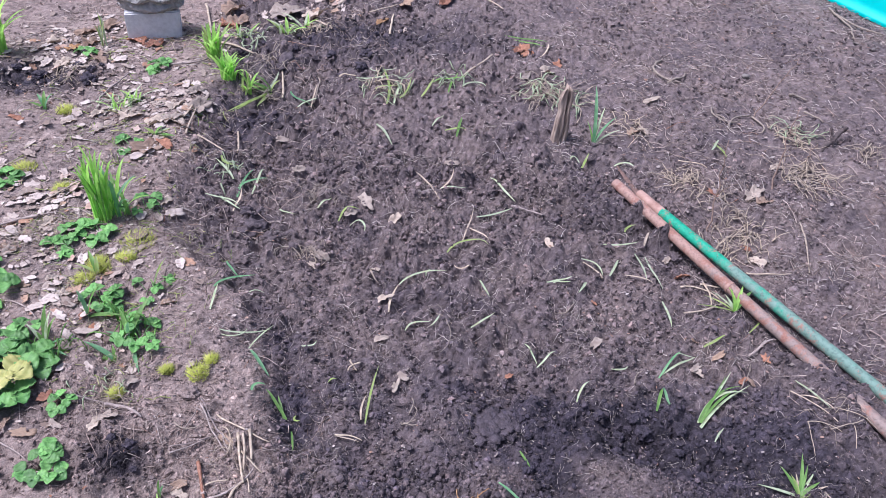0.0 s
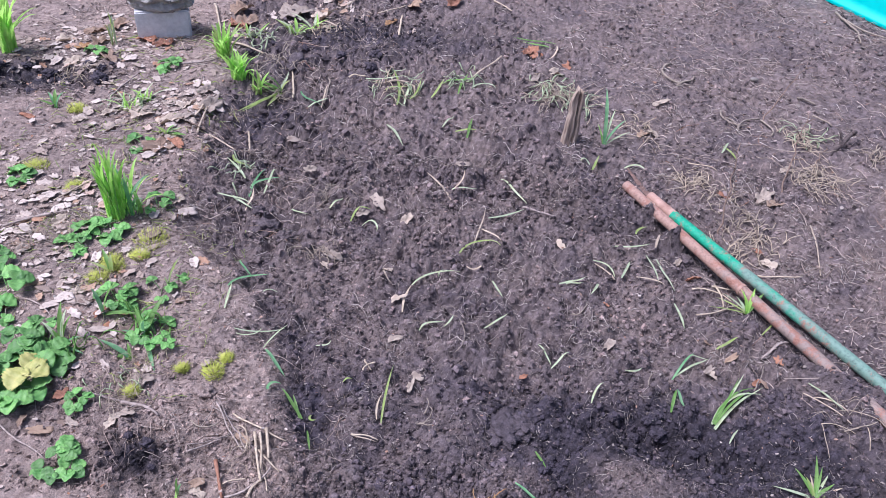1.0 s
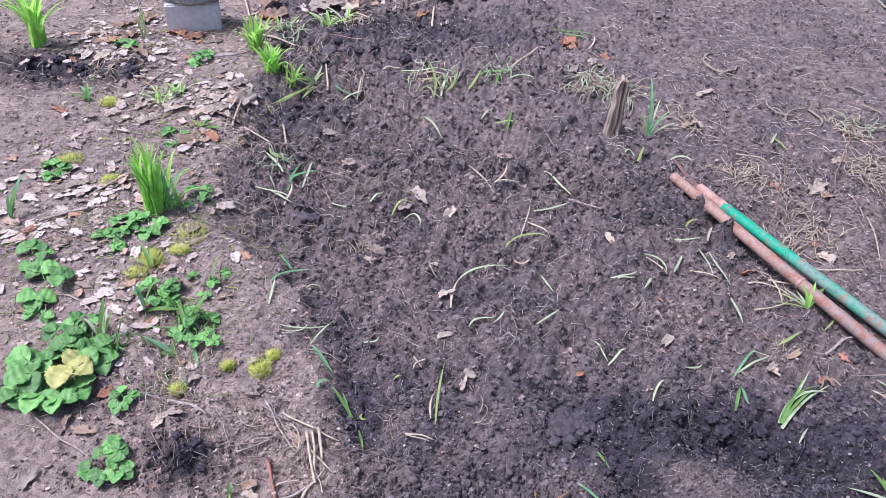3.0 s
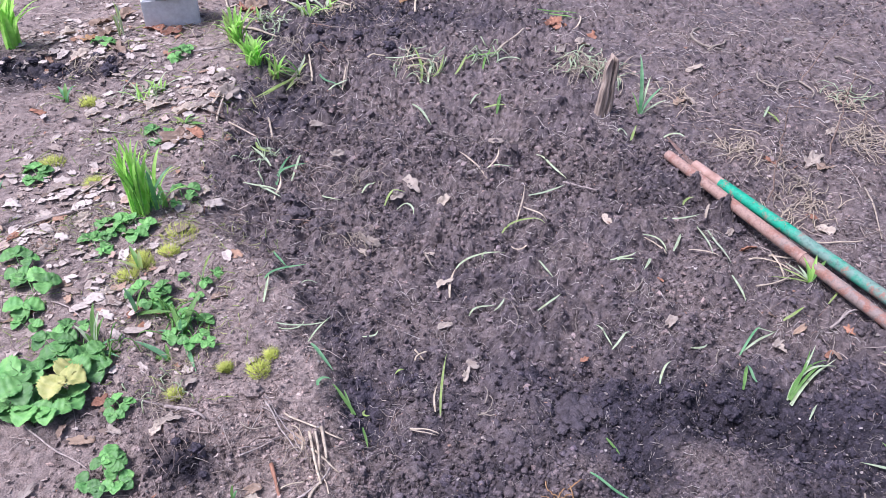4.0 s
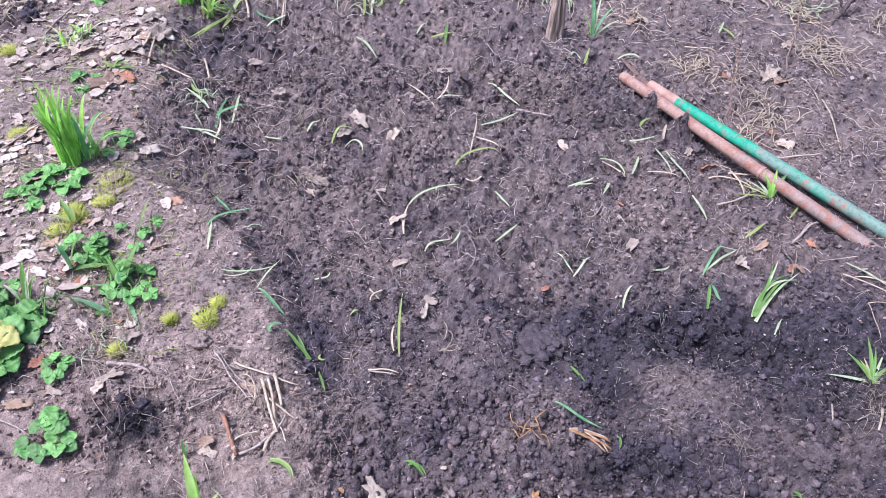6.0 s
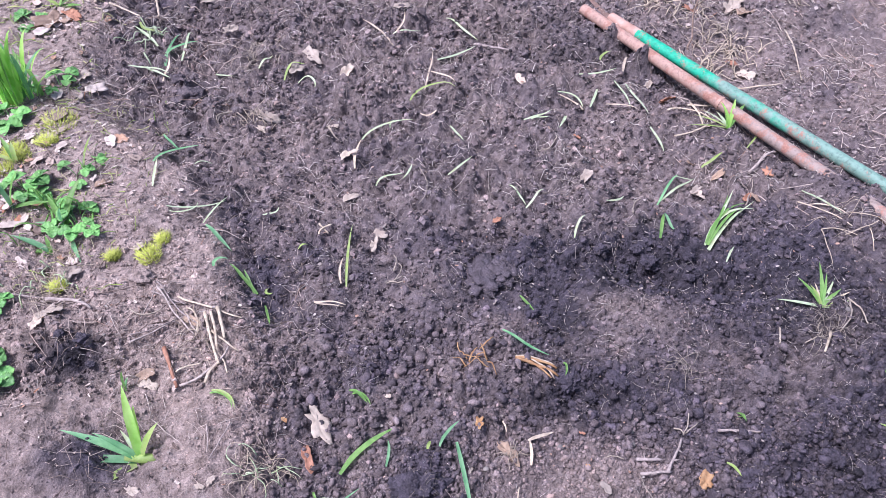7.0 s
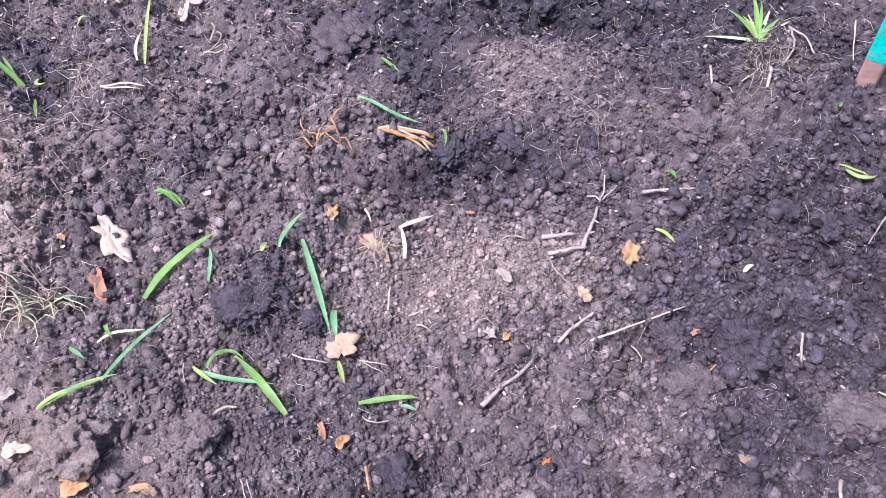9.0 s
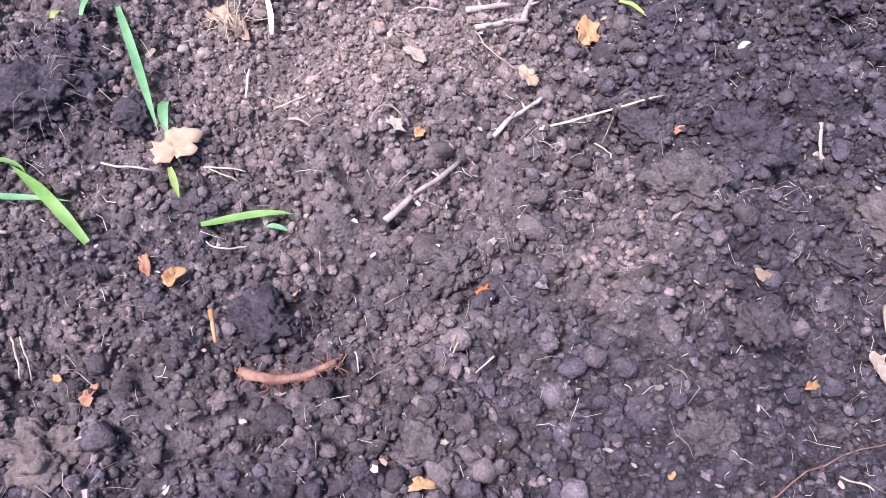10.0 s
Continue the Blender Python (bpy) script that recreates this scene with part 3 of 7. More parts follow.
LEAF_LABEL = {"b": ("dry beige curled leaf lying on the soil", LEAF), "p": ("pale bleached dead leaf lying on the soil", LEAF_GREY), "r": ("rusty brown curled dead leaf on the soil", LEAF_RUST),
              "a": ("amber yellow dry leaf scrap on the soil", AMBER), "w": ("whitish torn dry leaf lying on the soil", WHITE), "o": ("bright orange scrap lying among soil crumbs", ORANGE)}


def leaf_shape(length, width, seed, curl=0.25, lobes=5, rim=30, rings=4):
    """A dead leaf: toothed and torn outline, folded along its midrib, one side rolled in, a fraction of a millimetre thick."""
    rnd = random.Random(seed)
    ph, roll, twist = rnd.uniform(0, 6.28), rnd.uniform(-1, 1), rnd.uniform(-0.5, 0.5)
    lobe = rnd.uniform(0.04, 0.2)
    tears = [(rnd.uniform(0, 6.28), rnd.uniform(0.15, 0.5), rnd.uniform(0.2, 0.55)) for _ in range(rnd.choice((1, 2, 3)))]
    edge = []
    for i in range(rim):
        a = 2 * math.pi * i / rim
        r = (1 - 0.22 * abs(math.sin(a)) ** 3 + 0.10 * math.cos(a)) * (1 + lobe * math.cos(lobes * a + ph)) * rnd.uniform(0.86, 1.06)
        for at, wide, deep in tears:
            gap = abs((a - at + math.pi) % (2 * math.pi) - math.pi)
            if gap < wide:
                r *= 1 - deep * (1 - gap / wide) ** 0.5
        edge.append(r)
    top = [Vector((0, 0, 0))]
    for k in range(1, rings + 1):
        s = k / rings
        for i in range(rim):
            a = 2 * math.pi * i / rim
            r = s * edge[i]
            u, v = 0.5 * length * r * math.cos(a), 0.5 * width * r * math.sin(a)
            side = v / (0.5 * width)
            z = curl * width * (0.42 * abs(side) + 0.45 * max(0.0, side * roll) ** 2 + 0.30 * twist * side * math.cos(a) * r - 0.25 * (math.cos(a) * r) ** 2 * abs(roll) + 0.10 * s * s * math.sin(6 * a + ph)) + width * (0.03 + 0.10 * curl) * rnd.uniform(-1, 1)
            top.append(Vector((u, v, z)))
    n = len(top)
    verts = top + [p - Vector((0, 0, 0.0006)) for p in top]
    faces = []
    for i in range(rim):
        j = (i + 1) % rim
        faces += [(0, 1 + i, 1 + j), (n, n + 1 + j, n + 1 + i)]
        for k in range(rings - 1):
            a, b, c, d = 1 + k * rim + i, 1 + k * rim + j, 1 + (k + 1) * rim + j, 1 + (k + 1) * rim + i
            faces += [(a, d, c, b), (n + a, n + b, n + c, n + d)]
        a, b = 1 + (rings - 1) * rim + i, 1 + (rings - 1) * rim + j
        faces.append((a, n + a, n + b, b))
    return verts, faces


def slope(x, y, turn, reach=0.015):
    """The pose of a thing that lies flat on the ground at (x, y)."""
    dx = (ground_z(x + reach, y) - ground_z(x - reach, y)) / (2 * reach)
    dy = (ground_z(x, y + reach) - ground_z(x, y - reach)) / (2 * reach)
    up = Vector((-dx, -dy, 1)).normalized()
    q = Vector((0, 0, 1)).rotation_difference(up)
    return Matrix.Translation((x, y, ground_z(x, y))) @ q.to_matrix().to_4x4() @ pose(0, 0, 0, 0, 0, turn)


def dead_leaf(x, y, turn, length, width, tone, curl=0.3, seed=0):
    label, mat = LEAF_LABEL[tone]
    ob = thing("dead_leaf" if tone != "o" else "orange_scrap", leaf_shape(length, width, seed, curl, random.Random(seed).choice((3, 5, 6))), mat, label, "leaf" if tone != "o" else "scrap", "dead leaves on the soil")
    ob.matrix_world = slope(x, y, turn, max(0.012, 0.3 * width)) @ pose(0, 0, 0.002 + 0.003 * cover(x, y) + 0.04 * width)
    return ob


def rising(heading, reach, rise, width, seed=0, droop=0.0, n=9):
    """A standing blade from the origin: it goes out by `reach` and up by `rise`, then its tip droops."""
    a, pts = radians(heading), []
    for i in range(n):
        s = i / (n - 1)
        out = reach * s ** 1.5
        pts.append((out * math.cos(a), out * math.sin(a), rise * (1 - (1 - s) ** 1.35) - droop * rise * s ** 3 - 0.006 * (1 - s)))
    return ribbon(pts, width, 0.45, 0.62)


def dry_stem(x, y, heading, reach, rise, width, dark=False, seed=0):
    """A thin dead stem standing in the ground, with a few side shoots."""
    rnd, a, n = random.Random(seed), radians(heading), 12
    pts = [Vector((reach * s * math.cos(a) + 0.006 * rnd.uniform(-1, 1), reach * s * math.sin(a) + 0.006 * rnd.uniform(-1, 1), -0.02 + (rise + 0.02) * s)) for s in [i / (n - 1) for i in range(n)]]
    shape = tube(pts, [0.5 * width * (1 - 0.6 * i / (n - 1)) for i in range(n)], 6)
    for k in (5, 8, 10):
        p = pts[k]
        q = p + Vector((rnd.uniform(-1, 1), rnd.uniform(-1, 1), rnd.uniform(0.2, 0.9))).normalized() * rise * rnd.uniform(0.1, 0.25)
        shape = joined(shape, tube([p, (p + q) / 2 + Vector((0, 0, 0.004)), q], [0.28 * width, 0.2 * width, 0.1 * width], 5))
    return thing("dry_stem", shape, DARK_TWIG if dark else STEM, "dark broken woody stem standing in the soil" if dark else "thin dry brown stem standing in the soil", "stem", "dry stems past the pipes", at=(x, y, ground_z(x, y)))


STEM = plain_material("dry_brown_stem", (0.15, 0.10, 0.075), (0.33, 0.24, 0.19), 90, 0.9, 0.2, 0.0006)
DARK_TWIG = plain_material("dark_bark", (0.05, 0.04, 0.038), (0.16, 0.125, 0.115), 90, 0.9, 0.2, 0.001)


def grass_tuft(x, y, label, group="grass tufts"):
    return base("grass_tuft", x, y, label, "grass tuft", group)


def tuft_blade(owner, heading, reach, rise, width, tone, droop=0.0):
    return part("blade", rising(heading, reach, rise, width, 0, droop), BLADE_MAT[tone], owner)


def upright_tuft(x, y, count, tall, spread, width, tones, label, seed, foot=0.022):
    rnd = random.Random(seed)
    e = grass_tuft(x, y, label)
    for k in range(count):
        h = 360 * k / count + rnd.uniform(-25, 25)
        s = rnd.uniform(0.15, 1.0)
        ob = tuft_blade(e, h, spread * s ** 1.2, tall * rnd.uniform(0.7, 1.12) * (1 - 0.2 * s), width * rnd.uniform(0.7, 1.15), tones[k % len(tones)], rnd.uniform(0, 0.12))
        ob.location = (foot * rnd.uniform(-1, 1), foot * rnd.uniform(-1, 1), 0)
    return e


def leaflet_shape(seed=0):
    """An oval toothed leaflet of unit length, from its stalk along x, with a sunken midrib and raised sides."""
    teeth, rows = 17, []
    for i in range(teeth + 1):
        s = i / teeth
        w = 0.53 * max(0.02, math.sin(math.pi * min(0.985, 0.02 + 0.965 * s) ** 0.85)) ** 0.55 * (1.0 if i % 2 else 0.86)
        rows.append((s, w))
    verts, faces = [], []
    for s, w in rows:
        for v in (-1, -0.5, 0, 0.5, 1):
            verts.append((s - 0.06 * (1 - abs(v)) * 0, v * w, 0.30 * abs(v) ** 1.3 * w * (1 + 0.3 * math.sin(3 * s)) - 0.28 * (s - 0.42) ** 2 + 0.03 * math.sin(21 * s + 2 * abs(v)) * (abs(v) > 0.2)))
    n = len(verts)
    verts += [(x, y, z - 0.012) for x, y, z in verts]
    for i in range(teeth):
        for k in range(4):
            a = 5 * i + k
            faces += [(a, a + 5, a + 6, a + 1), (n + a, n + a + 1, n + a + 6, n + a + 5)]
        for k in (0, 4):
            a = 5 * i + k
            faces.append((a, n + a, n + a + 5, a + 5) if k == 0 else (a, a + 5, n + a + 5, n + a))
    return verts, faces


LEAFLETS = {}


def strawberry_plant(x, y, count, radius, seed, size=0.045, tall=0.05, old=()):
    rnd = random.Random(seed)
    e = base("strawberry_plant", x, y, "green strawberry plant with toothed three-part leaves on the path edge", "strawberry plant", "strawberry plants on the path")
    for k in range(count):
        a = radians(137.5 * k + rnd.uniform(-20, 20))
        r = radius * math.sqrt((k + 0.6) / count)
        z = tall * rnd.uniform(0.55, 1.1) * (1 - 0.55 * r / radius) + (ground_z(x + r * math.cos(a), y + r * math.sin(a)) - ground_z(x, y)) * 0.6
        tip = (r * math.cos(a), r * math.sin(a), z)
        mat = BERRY_OLD if k in old else BERRY
        stalk = part("leaf_stalk", tube([(0, 0, -0.004), (0.5 * tip[0], 0.5 * tip[1], 0.75 * z), tip], [0.0012, 0.001, 0.0008], 5), BERRY, e)
        if mat.name not in LEAFLETS:
            LEAFLETS[mat.name] = mesh("leaflet", *leaflet_shape(), mat)
        s = size * rnd.uniform(0.75, 1.2) * (1.35 if k in old else 1)
        for t in (-82, 0, 82):
            leaflet = new("leaflet", LEAFLETS[mat.name])
            leaflet.parent = stalk
            leaflet.matrix_basis = Matrix.Translation(tip) @ pose(0, 0, 0, rnd.uniform(-18, 18), rnd.uniform(-5, 22), math.degrees(a) + t + rnd.uniform(-12, 12)) @ Matrix.Scale(s, 4)
            if k in old:
                tagged(leaflet, "yellowed leaflet")
    return e


def moss(x, y, radius, seed, tall=0.024, count=340):
    rnd = random.Random(seed)
    verts, faces = [], []
    for _ in range(count):
        a, r = rnd.uniform(0, 6.283), radius * rnd.random() ** 0.6
        px, py = x + r * math.cos(a), y + r * math.sin(a)
        h = tall * rnd.uniform(0.4, 1.1) * (1 - 0.5 * (r / radius) ** 2)
        lean = Vector((math.cos(a), math.sin(a), 0)) * h * (0.2 + 0.7 * r / radius) + Vector((rnd.uniform(-1, 1), rnd.uniform(-1, 1), 0)) * h * 0.45
        p, w, b = Vector((px, py, ground_z(px, py) - 0.002)), 0.0012, rnd.uniform(0, 3.14)
        d = Vector((math.cos(b), math.sin(b), 0)) * w
        e = Vector((-d.y, d.x, 0))
        k = len(verts)
        verts += [p - d, p + d, p + e, p + lean + Vector((0, 0, h))]
        faces += [(k, k + 1, k + 3), (k + 1, k + 2, k + 3), (k + 2, k, k + 3)]
    return thing("moss_cushion", (verts, faces), MOSS, "small yellow-green spiky moss cushion on the trodden soil", "moss", "moss cushions on the path")


def dry_clump(x, y, count, radius, long, thick, seed, tone="s", tall=0.02, name="dry_grass_clump", label="tangled clump of dry beige grass on the soil"):
    """A tangle of stalks, one mesh."""
    rnd = random.Random(seed)
    shapes = []
    twist = 150 if tone == "g" else 90
    for k in range(count):
        a, r = rnd.uniform(0, 6.283), radius * rnd.random() ** 0.7
        px, py = x + r * math.cos(a), y + r * math.sin(a)
        n = 7
        pts = arc(px, py, rnd.uniform(0, 360), long * rnd.uniform(0.35, 1.0), rnd.uniform(-twist, twist), n, None, 0, rnd.uniform(0, tall), 9, seed * 100 + k)
        shapes.append(tube(pts, [(0.62 if thick > 0.004 else 0.5) * thick * rnd.uniform(0.4, 0.9) * (1 - 0.5 * i / n) for i in range(n)], 4, 0.45))
    return thing(name, joined(*shapes), TWIG_LABEL[tone][2], label, "dry grass" if name == "dry_grass_clump" else "roots", "dry clumps on the bed", "stuff")


def clod(x, y, size, seed, flat=0.7, stretch=1.2, turn=0.0, sink=0.25, dry=0.0):
    """A lump of soil with a crumbly skin."""
    bm = bmesh.new()
    bmesh.ops.create_icosphere(bm, subdivisions=5 if size > 0.018 and y < 1.0 else 4 if size > 0.009 else 3, radius=1.0)
    for v in bm.verts:
        p = v.co * 1.0
        o = Vector((seed * 7.1, seed * 3.3, 0))
        k = 1.10 + 0.40 * noise.noise(p * 0.9 + o) + 0.28 * noise.noise(p * 2.1 + o) - 0.42 * noise.voronoi(p * 2.2 + o)[0][0] ** 1.5 - 0.36 * noise.voronoi(p * 4.6 + o)[0][0] ** 1.5 + 0.10 * noise.noise(p * 9 + o)
        v.co = Vector((p.x * stretch, p.y, p.z * flat)) * k * size
    me = bpy.data.meshes.new("soil_clod")
    bm.to_mesh(me)
    bm.free()
    me.polygons.foreach_set("use_smooth", [True] * len(me.polygons))
    d = float(dryness(x, y)) + dry
    me.attributes.new("dry", "FLOAT", "POINT").data.foreach_set("value", [min(1.0, max(0.0, d))] * len(me.vertices))
    me.materials.append(SOIL)
    ob = tagged(new("soil_clod", me), "large crumbly lump of dark soil" if d < 0.4 else "large dry greyish lump of soil", "soil clod", "clods on the bed")
    ob.matrix_world = Matrix.Translation((x, y, float(soil_z(x, y)) + size * flat * (1 - 2 * sink) * 0.55)) @ pose(0, 0, 0, 0, 0, turn)
    return ob


def pebble(x, y, size, seed, mat=None):
    bm = bmesh.new()
    bmesh.ops.create_icosphere(bm, subdivisions=2, radius=1.0)
    for v in bm.verts:
        k = 1 + 0.25 * noise.noise(v.co * 1.3 + Vector((seed * 5.1, 0, 0)))
        v.co = Vector((v.co.x * 1.2, v.co.y, v.co.z * 0.7)) * k * size
    me = bpy.data.meshes.new("pebble")
    bm.to_mesh(me)
    bm.free()
    me.polygons.foreach_set("use_smooth", [True] * len(me.polygons))
    me.materials.append(mat or PEBBLE)
    ob = tagged(new("pebble", me), "small pale grey pebble on the soil", "pebble", "pebbles")
    ob.location = (x, y, ground_z(x, y) + 0.35 * size)
    return ob


# ---- pipes, post, stake, block and barrel ----
def paint_and_rust(name, paint, worn, amount, scale=14.0, near=None):
    """Old oil paint with rust showing through in flecks; amount 0 to 1 of rust; `near`: the two y between which wear sets in."""
    m, nt, b = material(name, 0.6, 0.25)
    big, small = noise_node(nt, scale, 5, 0.6), noise_node(nt, scale * 9, 4, 0.7)
    patches = noise_node(nt, scale * 0.6, 6, 0.7)
    if near:
        geo, axis, grade = (nt.nodes.new(k) for k in ("ShaderNodeNewGeometry", "ShaderNodeSeparateXYZ", "ShaderNodeMapRange"))
        nt.links.new(geo.outputs["Position"], axis.inputs[0])
        nt.links.new(axis.outputs["Y"], grade.inputs["Value"])
        for k, v in zip(("From Min", "From Max", "To Min", "To Max"), (*near, -0.22, 0.16)):
            grade.inputs[k].default_value = v
        more = nt.nodes.new("ShaderNodeMath")
        nt.links.new(patches, more.inputs[0])
        nt.links.new(grade.outputs[0], more.inputs[1])
        patches = more.outputs[0]
    tone = mix(nt, ramp(nt, patches, [(0.42, (0, 0, 0)), (0.58, (1, 1, 1))]), paint, worn)
    grime = noise_node(nt, scale * 3.5, 6, 0.75)
    tone = mix(nt, 0.8, tone, ramp(nt, grime, [(0.30, (0.30, 0.29, 0.28)), (0.5, (0.9, 0.9, 0.9)), (0.75, (1.15, 1.12, 1.1))]), "MULTIPLY")
    rust = ramp(nt, small, [(0.3, (0.16, 0.075, 0.055)), (0.55, (0.30, 0.155, 0.115)), (0.8, (0.42, 0.26, 0.20))])
    both = mix(nt, 0.5, big, small, "ADD")
    cut = 0.98 - 0.5 * amount
    mask = ramp(nt, both, [(max(0, cut - 0.08), (0, 0, 0)), (min(1, cut + 0.04), (1, 1, 1))])
    nt.links.new(mix(nt, mask, tone, rust), b.inputs["Base Color"])
    nt.links.new(ramp(nt, mask, [(0, (0.55, 0.55, 0.55)), (1, (0.9, 0.9, 0.9))]), b.inputs["Roughness"])
    bump(nt, b, small, 0.6, 0.0012)
    return m


def hollow_pipe(start, end, radius, wall=0.003, sides=28, bend=0.0, rings=24):
    """A pipe with open ends, slightly bent and dented."""
    a, b = Vector(start), Vector(end)
    d = (b - a).normalized()
    side = d.cross(Vector((0, 0, 1))).normalized()
    up = side.cross(d)
    verts, faces = [], []
    for inner in (0, 1):
        for i in range(rings + 1):
            s = i / rings
            c = a.lerp(b, s) + side * bend * 4 * s * (1 - s)
            for k in range(sides):
                t = 2 * math.pi * k / sides
                r = (radius - inner * wall) * (1 + 0.012 * math.sin(3 * t + 9 * s))
                verts.append(c + (side * math.cos(t) + up * math.sin(t)) * r)
    n = sides * (rings + 1)
    for i in range(rings):
        for k in range(sides):
            p, q = i * sides + k, i * sides + (k + 1) % sides
            faces += [(p, q, q + sides, p + sides), (n + p, n + p + sides, n + q + sides, n + q)]
    for k in range(sides):
        p, q = k, (k + 1) % sides
        faces += [(p, n + p, n + q, q), (n - sides + p, n - sides + q, 2 * n - sides + q, 2 * n - sides + p)]
    return verts, faces


# ---- pipes, post, stake, block, barrel: placed ----
RUSTY = paint_and_rust("rusty_red_pipe", (0.37, 0.235, 0.185), (0.275, 0.21, 0.18), 0.30, 30, (2.0, 1.55))
GREEN_PAINT = paint_and_rust("worn_green_paint", (0.030, 0.34, 0.20), (0.17, 0.27, 0.215), 0.18, 24, (2.12, 1.60))
TURQUOISE = paint_and_rust("turquoise_paint", (0.014, 0.55, 0.47), (0.02, 0.62, 0.53), 0.03, 40)
BARE_RUST = plain_material("bare_rust", (0.28, 0.16, 0.12), (0.48, 0.32, 0.26), 40, 0.85, 0.2, 0.001)
BARREL_PAINT = plain_material("barrel_turquoise", (0.01, 0.46, 0.42), (0.02, 0.58, 0.53), 12, 0.45, 0.4, 0.0006)


red_pipe = base("rusty_pipe", 0.90, 1.75, "rusty reddish-brown steel pipe lying half buried in soil", "pipe", "old pipes on the ground")
red_pipe.location = (0, 0, 0)
part("tube", hollow_pipe((0.650, 2.275, 0.006), (1.192, 1.181, 0.004), 0.0170), RUSTY, red_pipe)
part("weld_collar", hollow_pipe((0.905, 1.760, 0.005), (0.909, 1.752, 0.005), 0.0188, 0.003, 28, 0.0, 2), BARE_RUST, red_pipe)

green_pipe = base("green_pipe", 1.0, 1.75, "steel pipe with worn green paint and a torn rusty end", "pipe", "old pipes on the ground")
green_pipe.location = (0, 0, 0)
part("tube", hollow_pipe((0.775, 2.105, 0.012), (1.520, 0.790, 0.008), 0.0170), GREEN_PAINT, green_pipe, "worn green painted tube")
part("bare_end", hollow_pipe((0.718, 2.206, 0.013), (0.778, 2.100, 0.012), 0.0167), BARE_RUST, green_pipe, "bare rusty pipe end")
torn = tube([(0.722, 2.212, 0.006), (0.700, 2.270, 0.008), (0.682, 2.330, 0.012), (0.668, 2.372, 0.016)], [0.012, 0.010, 0.007, 0.003], 8, 0.25)
part("torn_strip", torn, DARK_RUST, green_pipe, "thin torn strip of rusty metal")


def square_tube(low, high, half, wall=0.003, soft=0.005, rings=3):
    """An upright square tube with rounded corners and an open top."""
    a, b = Vector(low), Vector(high)
    up = (b - a).normalized()
    u = up.cross(Vector((1, 0.8, 0))).normalized()
    v = up.cross(u)
    verts, faces, sides = [], [], 0
    for inner in (0, 1):
        h, r = half - inner * wall, soft - inner * wall * 0.7
        ring = []
        for cx, cy, a0 in ((1, 1, 0), (-1, 1, 90), (-1, -1, 180), (1, -1, 270)):
            for k in range(4):
                t = radians(a0 + 30 * k)
                ring.append((cx * (h - r) + r * math.cos(t), cy * (h - r) + r * math.sin(t)))
        sides = len(ring)
        for i in range(rings + 1):
            c = a.lerp(b, i / rings)
            verts += [c + u * p + v * q for p, q in ring]
    n = sides * (rings + 1)
    for i in range(rings):
        for k in range(sides):
            p, q = i * sides + k, i * sides + (k + 1) % sides
            faces += [(p, q, q + sides, p + sides), (n + p, n + p + sides, n + q + sides, n + q)]
    for k in range(sides):
        p, q = k, (k + 1) % sides
        faces += [(p, n + p, n + q, q), (n - sides + p, n - sides + q, 2 * n - sides + q, 2 * n - sides + p)]
    return verts, faces


for smooth_part in (*red_pipe.children, *green_pipe.children):
    smooth_part.data.set_sharp_from_angle(angle=0.8)
post = base("metal_post", 1.027, 0.946, "turquoise painted square steel post with a bare rusty foot", "post")
lean = Vector((-0.12, 0.0, 1.0))
part("shaft", square_tube(lean * 0.045, lean * 0.85, 0.0165), TURQUOISE, post)
part("foot", square_tube(lean * -0.10, lean * 0.047, 0.0160), BARE_RUST, post, "bare rusty steel foot")


for smooth_part in post.children:
    smooth_part.data.set_sharp_from_angle(angle=0.8)


def wood_material():
    m, nt, b = material("weathered_wood", 0.9, 0.2)
    mp = nt.nodes.new("ShaderNodeMapping")
    mp.inputs["Scale"].default_value = (60, 60, 5)
    co = nt.nodes.new("ShaderNodeTexCoord")
    nt.links.new(co.outputs["Object"], mp.inputs["Vector"])
    grain = noise_node(nt, 2.2, 6, 0.65, mp.outputs[0])
    col = ramp(nt, grain, [(0.3, (0.16, 0.115, 0.09)), (0.5, (0.38, 0.29, 0.225)), (0.75, (0.56, 0.45, 0.37))])
    nt.links.new(col, b.inputs["Base Color"])
    bump(nt, b, grain, 0.9, 0.004)
    return m


WOOD = wood_material()


